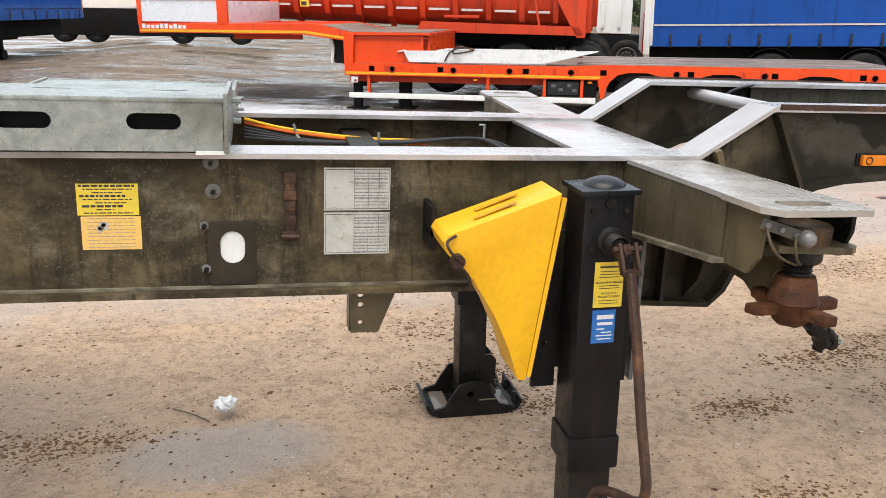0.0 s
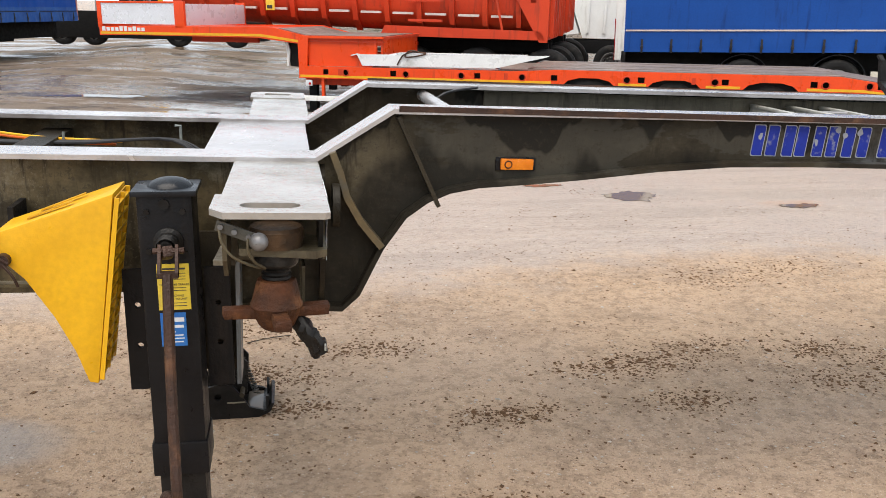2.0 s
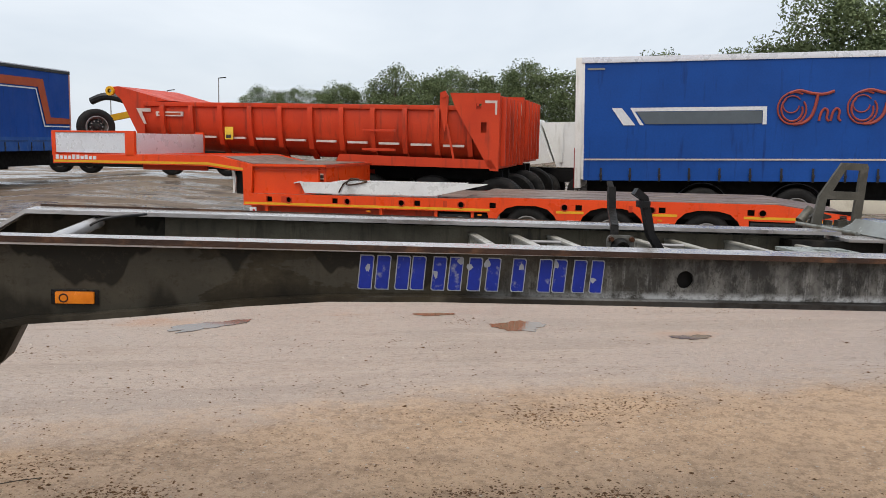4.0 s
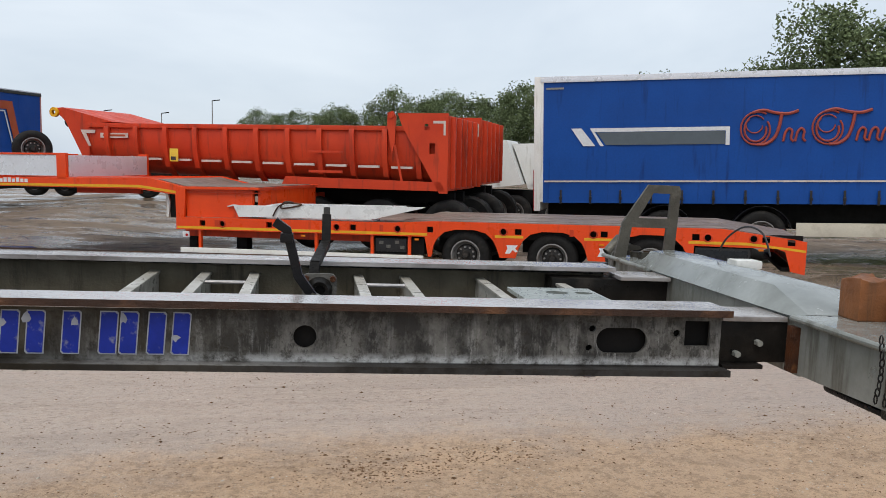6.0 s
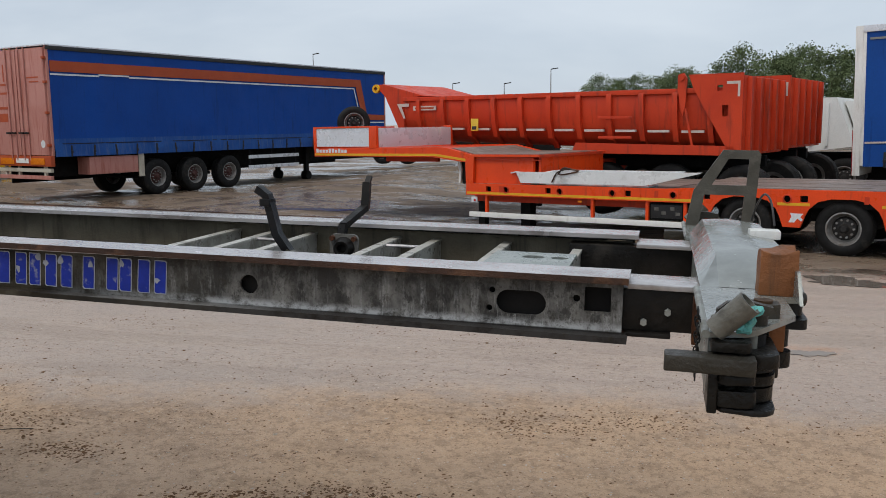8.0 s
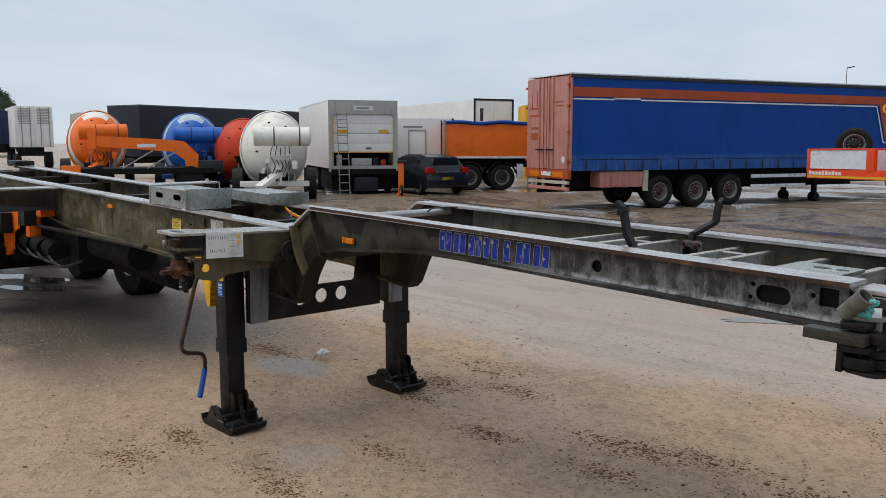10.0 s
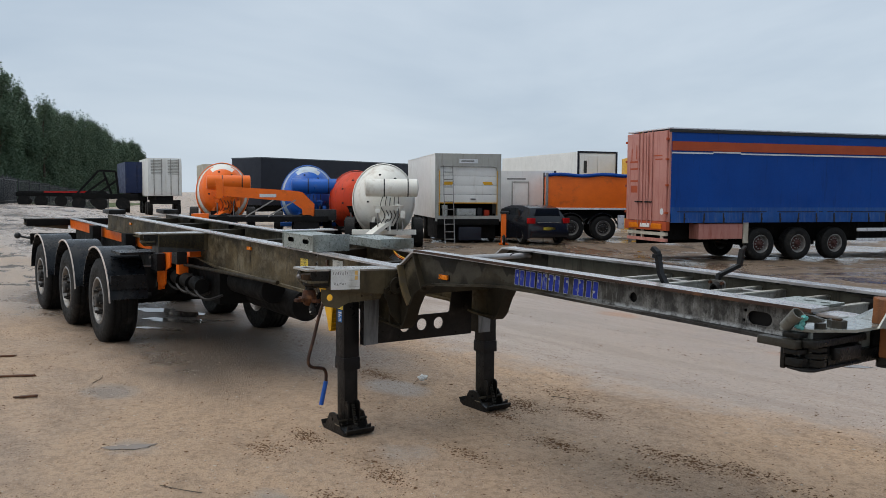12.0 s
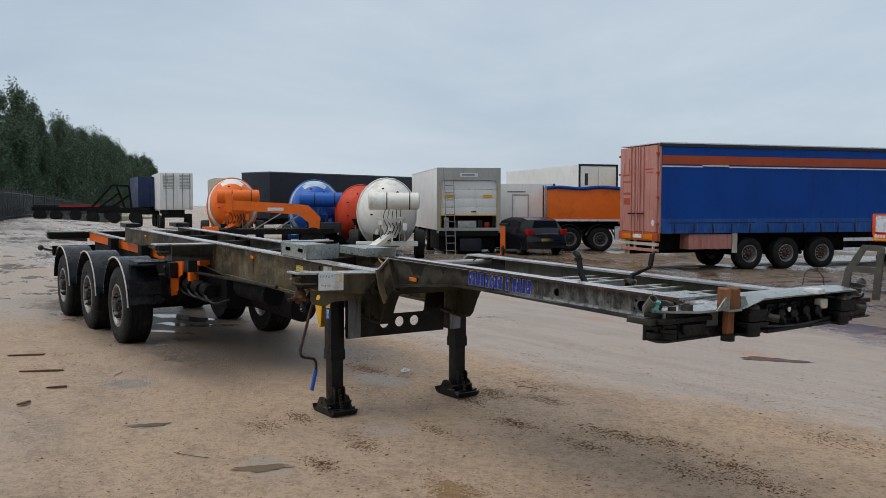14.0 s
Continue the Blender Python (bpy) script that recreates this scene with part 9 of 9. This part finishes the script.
part("lower_frame", box(B(), -1.8, 3.0, 0.6, 1.8, 0.75, 1.15, 0.02), M["dark"], wl)
part("tail_plate", box(B(), -0.9, 0.3, 0.2, 0.35, 0.95, 1.35, 0.02), M["dark"], wl)
for x in (0.2, 1.25, 2.5):
    wheel("truck", wl, x, 0.1, 0.515)
    wheel("truck", wl, x, 2.3, 0.515, True)

# folded loader crane behind the trailers
lc = thing("loader_crane", "folded yellow loader crane on a dark truck frame", "crane", yard_at(-4.3, 37.6, -12))
part("truck_frame", box(B(), -4.8, 4.8, 0.0, 0.9, 0.28, 1.35, 0.02), M["dark"], lc)
part("column", box(B(), -0.3, 0.3, 0.2, 0.8, 1.35, 2.75, 0.05), M["yellow"], lc, "yellow crane column")
part("ram", cyl(B(), (0.5, 0.1, 1.35), (0.5, 0.1, 2.8), 0.16, 14), M["yellow"], lc)
part("folded_arm", bar(B(), (-1.4, 0.15, 2.3), (0.7, 0.15, 2.75), 0.22, 0.26), M["yellow_dark"], lc)
part("hose_bundle", sweep(B(), [(-2.2, 0.2, 3.0), (-1.6, 0.15, 3.2), (-0.9, 0.2, 3.1), (-0.3, 0.2, 2.8)], 0.16, 9), M["cable_b"], lc, "dark folded hose bundle")
for x in (-3.6, -2.3, 1.2, 3.6):
    wheel("old", lc, x, 0.05, 0.515)

# lamp posts and thin masts on the skyline
for x, y, h in ((-5.7, 84.0, 7.0), (-15.5, 84.5, 5.8), (-10.9, 87.7, 6.0), (-31.1, 86.5, 9.2)):
    lp = thing("lamp_post", "thin grey lamp post on the skyline", "lamp post", pose(x, y, lie(x, y)), group="lamp posts on the skyline")
    part("post", cyl(B(), (0, 0, -0.1), (0, 0, h), 0.07, 8, 0.04), M["rim"], lp)
    part("lamp_head", bar(B(), (0, 0, h), (0.7, 0, h + 0.1), 0.18, 0.08), M["grease"], lp)


# ---- trees ----
def leaf_cloud(seed, n, shape, size):
    """Many small leaf blades in clumps; shape(u) gives a point of the crown from random numbers."""
    rnd = random.Random(seed)
    verts, faces = [], []
    for _ in range(n):
        c = shape(rnd)
        d1 = Vector((rnd.gauss(0, 1), rnd.gauss(0, 1), rnd.gauss(0, 0.8))).normalized()
        d2 = d1.orthogonal().normalized()
        d2.rotate(Matrix.Rotation(rnd.uniform(0, 6.28), 3, d1))
        s = size * rnd.uniform(0.6, 1.3)
        k = len(verts)
        verts += [c - d1 * s, c - d2 * s * 0.55, c + d1 * s, c + d2 * s * 0.55]
        faces.append((k, k + 1, k + 2, k + 3))
    me = bpy.data.meshes.new("crown")
    me.from_pydata([tuple(v) for v in verts], [], faces)
    return me


def clumps(seed, count, rx, rz, z0, pointed):
    rnd = random.Random(seed)
    out = []
    for _ in range(count):
        z = rnd.random()
        girth = 0.22 + 0.78 * (1 - z) ** 0.5 if pointed else 0.35 + 0.65 * math.sin(math.pi * (0.12 + 0.80 * z))
        r = rx * girth * math.sqrt(rnd.random())
        a = rnd.uniform(0, 6.28)
        out.append((Vector((r * math.cos(a), r * math.sin(a), z0 + rz * z)), rnd.uniform(0.5, 1.0)))
    return out


def tree_meshes(seed, height, rx, n, mat, size, count, base, pointed=False):
    cl = clumps(seed, count, rx, height * (1 - base), height * base, pointed)
    def shape(rnd):
        c, s = cl[rnd.randrange(len(cl))]
        v = Vector((rnd.gauss(0, 1), rnd.gauss(0, 1), rnd.gauss(0, 1))).normalized() * rnd.random() ** 0.45
        v.z *= 1.9 if pointed else 0.85
        return c + v * (rx * 0.36 * s)
    crown = leaf_cloud(seed + 50, n, shape, size)
    crown.materials.append(mat)
    trunk = cyl(B(), (0, 0, -0.3), (0.1, 0, height * 0.75), height * 0.018, 8, height * 0.005)
    for c, s in cl[:9]:
        cyl(trunk, (0.05, 0, max(c.z - height * 0.16, height * 0.12)), c, height * 0.006, 5, height * 0.002)
    return crown, finish(trunk, "trunk", M["bark"])


KINDS = {"broad": [tree_meshes(11 + k, 10.5 + k, 4.6, 11000, M["leaf"], 0.155, 95, 0.06) for k in range(3)],
         "poplar": [tree_meshes(31 + k, 18.2 + k, 3.5, 11000, M["leaf_d"], 0.20, 90, 0.02, True) for k in range(3)]}


def tree(kind, k, x, y, scale, label, group):
    crown, trunk = KINDS[kind][k % 3]
    t = thing("tree", label, "tree", pose(x, y, lie(x, y), 0, 0, random.uniform(0, 360)) @ Matrix.Scale(scale, 4), group=group)
    share("crown", crown, t)
    share("trunk", trunk, t)


rnd = random.Random(5)
for k in range(30):
    u = k / 29
    x, y = -9 + 62 * u, 146 - 76 * u + rnd.uniform(-3, 3)
    tree("broad", k, x + rnd.uniform(-1, 1), y, (0.62 + 0.30 * min(1.0, u * 2.6) - 0.06 * u) * rnd.uniform(0.9, 1.06), "leafy green broad-crowned tree in a distant row", "distant tree row")
for k in range(14):
    tree("broad", k + 1, 16 + k * 3.6 + rnd.uniform(-1, 1), 128 - k * 4.2, rnd.uniform(0.70, 0.80), "leafy green broad-crowned tree in a distant row", "distant tree row")
for x, y, s in ((46, 81, 0.95), (48, 78, 1.1), (50.5, 75, 1.32), (52.5, 72, 1.3), (55, 70, 1.15), (58, 65, 1.05)):
    tree("broad", int(x), x, y, s, "tall leafy green tree above the trailer roofs", "distant tree row")
for k in range(44):
    u = k / 43
    x, y = -126 - 202 * u, 14 + 79 * u
    tree("poplar", k, x + rnd.uniform(-1, 1), y + rnd.uniform(-1.2, 1.2), rnd.uniform(0.84, 0.95), "dark green poplar in a long dense row", "poplar row")
for k in range(26):
    u = k / 25
    tree("poplar", k + 1, -134 - 180 * u, 12 + 78 * u, rnd.uniform(0.68, 0.8), "dark green poplar in a long dense row", "poplar row")

# ---- loose things on the yard ----
for x, y, rx, ry, turn, sd in ((0.385, 0.52, 0.15, 0.07, 1.1, 1), (2.11, 0.87, 0.20, 0.08, 1.0, 2), (-5.6, 2.55, 0.35, 0.12, 0.6, 3), (-6.3, 2.95, 0.45, 0.16, 0.5, 4), (-6.9, 3.35, 0.5, 0.2, 0.4, 19), (-7.6, 3.1, 0.4, 0.2, 0.3, 20), (-5.9, 3.5, 0.25, 0.1, 0.7, 21), (-3.9, 4.9, 0.4, 0.18, 0.5, 5),
                               (4.52, 7.64, 0.27, 0.19, -0.2, 6), (3.78, 8.23, 0.17, 0.07, 0.1, 7), (6.0, 7.08, 0.15, 0.10, 0.0, 8), (1.63, 7.83, 0.36, 0.13, 0.7, 9), (6.9, 10.45, 0.42, 0.35, 0.0, 10), (-4.2, 15.2, 0.8, 0.25, -0.3, 11), (0.0, 14.6, 0.5, 0.2, -0.1, 12), (-3.4, 13.4, 0.5, 0.2, 0.1, 15), (-1.6, 12.8, 0.6, 0.18, 0.0, 16), (-5.5, 12.5, 0.6, 0.2, 0.2, 17), (-2.4, 17.5, 0.8, 0.3, 0.1, 18)):
    puddle(x, y, rx, ry, turn, sd)


def crumbs(name, seed, n, area, size, material, label, wanted, spots=()):
    """Small flattened lumps strewn in patches."""
    rnd = random.Random(seed)
    base = [Vector(v) for v in ((1, 0, 0), (0, 1, 0), (-1, 0, 0), (0, -1, 0), (0, 0, 1), (0, 0, -0.4))]
    tris = ((0, 1, 4), (1, 2, 4), (2, 3, 4), (3, 0, 4), (1, 0, 5), (2, 1, 5), (3, 2, 5), (0, 3, 5))
    verts, faces, done = [], [], 0
    while done < n:
        x, y = rnd.uniform(area[0], area[1]), rnd.uniform(area[2], area[3])
        if spots:
            cx, cy, r = spots[rnd.randrange(len(spots))]
            x, y = rnd.gauss(cx, r * 1.1), rnd.gauss(cy, r * 0.5)
        elif noise.noise(Vector((x * 0.9, y * 1.5, seed))) + 0.6 * noise.noise(Vector((x * 3.1, y * 4.2, seed + 3))) < wanted + rnd.uniform(-0.25, 0.25):
            if rnd.random() > 0.03:
                continue
        done += 1
        s = size * rnd.uniform(0.35, 1.0) ** 2 * (2.8 if rnd.random() < 0.04 else 1.5)
        a = rnd.uniform(0, 6.28)
        z = ground_z(x, y)
        k = len(verts)
        for v in base:
            w = Vector((v.x * s * rnd.uniform(0.6, 1.3), v.y * s * rnd.uniform(0.5, 1.0), v.z * s * rnd.uniform(0.2, 0.5)))
            verts.append((x + w.x * math.cos(a) - w.y * math.sin(a), y + w.x * math.sin(a) + w.y * math.cos(a), z + w.z))
        faces += [(k + i, k + j, k + l) for i, j, l in tris]
    me = bpy.data.meshes.new(name)
    me.from_pydata(verts, [], faces)
    me.materials.append(material)
    me.shade_smooth()
    tagged(new(name, me), label, "gravel", kind="stuff")


crumbs("mud_crumbs", 3, 6000, (-4, 9.5, 0.2, 8.5), 0.0085, M["clod"], "dark wet crumbs of mud strewn in patches", 0.40)
crumbs("mud_crumbs", 12, 13000, (-4, 9.5, -0.6, 6.2), 0.0075, M["clod"], "fine dark crumbs of mud scattered over the yard", -0.6)
crumbs("gravel", 8, 19000, (-4, 9.5, -0.6, 8.0), 0.0070, M["stone"], "small pale stones scattered over the yard", -0.6)
crumbs("mud_crumbs", 6, 9000, (0, 0, 0, 0), 0.0088, M["clod"], "dark wet mud churned up round the landing legs", 0.0, [(1.0, 1.33, 0.13), (0.88, 1.75, 0.12), (1.98, 1.8, 0.14), (2.3, 1.29, 0.12), (1.15, 3.77, 0.14), (0.97, 3.9, 0.12), (0.66, 3.7, 0.12), (1.24, 3.47, 0.12), (-0.8, 3.43, 0.18), (-0.96, 3.42, 0.16), (3.98, 3.44, 0.15), (4.09, 3.82, 0.14), (4.48, 3.63, 0.15), (3.07, 3.28, 0.13), (3.08, 3.75, 0.15), (2.8, 3.7, 0.18), (3.4, 3.92, 0.18), (1.62, 4.1, 0.15), (0.98, 4.5, 0.2), (4.13, 5.11, 0.2), (4.68, 5.3, 0.25), (1.91, 2.54, 0.12), (2.17, 3.27, 0.12)])
crumbs("sand_heap", 9, 2500, (0, 0, 0, 0), 0.010, M["sand"], "loose sandy crumbs raked into a low heap", 0.0, [(3.32, 1.78, 0.13), (3.45, 1.68, 0.10)])
crumbs("mud_crumbs", 5, 5000, (-14, -3, -2.0, 8.0), 0.012, M["clod"], "dark wet crumbs of mud strewn in patches", 0.2)

bm = B()
bmesh.ops.create_icosphere(bm, subdivisions=3, radius=0.045)
for v in bm.verts:
    v.co += v.co.normalized() * 0.022 * noise.noise(v.co * 45) + Vector((0, 0, -v.co.z * 0.35))
solid("crumpled_paper", bm, M["paper"], "crumpled white paper lying on the ground", "litter", pose(-0.2, 3.575, 0.03), angle=10)
for x, y, l, a, sd in ((-2.80, 0.19, 0.45, 65, 1), (-4.07, 0.21, 0.42, 68, 2), (-1.11, -0.25, 0.16, -50, 4), (-1.76, 0.15, 0.20, 75, 5)):
    bm = B()
    for k, (y0, w, e) in enumerate(((-0.034, 0.026, 0.0), (-0.004, 0.022, 0.05), (0.022, 0.014, -0.06))):
        box(bm, -l / 2 + abs(e), l / 2 - 0.03 * k + e / 2, y0, y0 + w, 0.004 * k, 0.018 - 0.003 * k, 0.003)
    for v in bm.verts:
        v.co.y += 0.012 * noise.noise(Vector((v.co.x * 5, sd, 0)))
        v.co.x += 0.05 * noise.noise(Vector((v.co.y * 40, sd, 3)))
    solid("wood_scrap", bm, M["scrap"], "splintered brown wood scrap lying on the yard", "wood", pose(x, y, lie(x, y) + 0.008, 0, 0, a), group="wood scraps")
for pts in ([(-0.435, 3.673), (-0.35, 3.61), (-0.268, 3.522)], [(0.956, 4.273), (1.07, 4.33), (1.193, 4.363)], [(-2.35, 0.98), (-2.19, 0.92), (-2.02, 0.80)], [(1.38, 0.44), (1.53, 0.52), (1.68, 0.62)]):
    solid("twig", sweep(B(), [(x, y, lie(x, y) + 0.01) for x, y in pts], 0.003, 5), M["bark"], "thin brown twig lying on the ground", "twig", group="twigs")
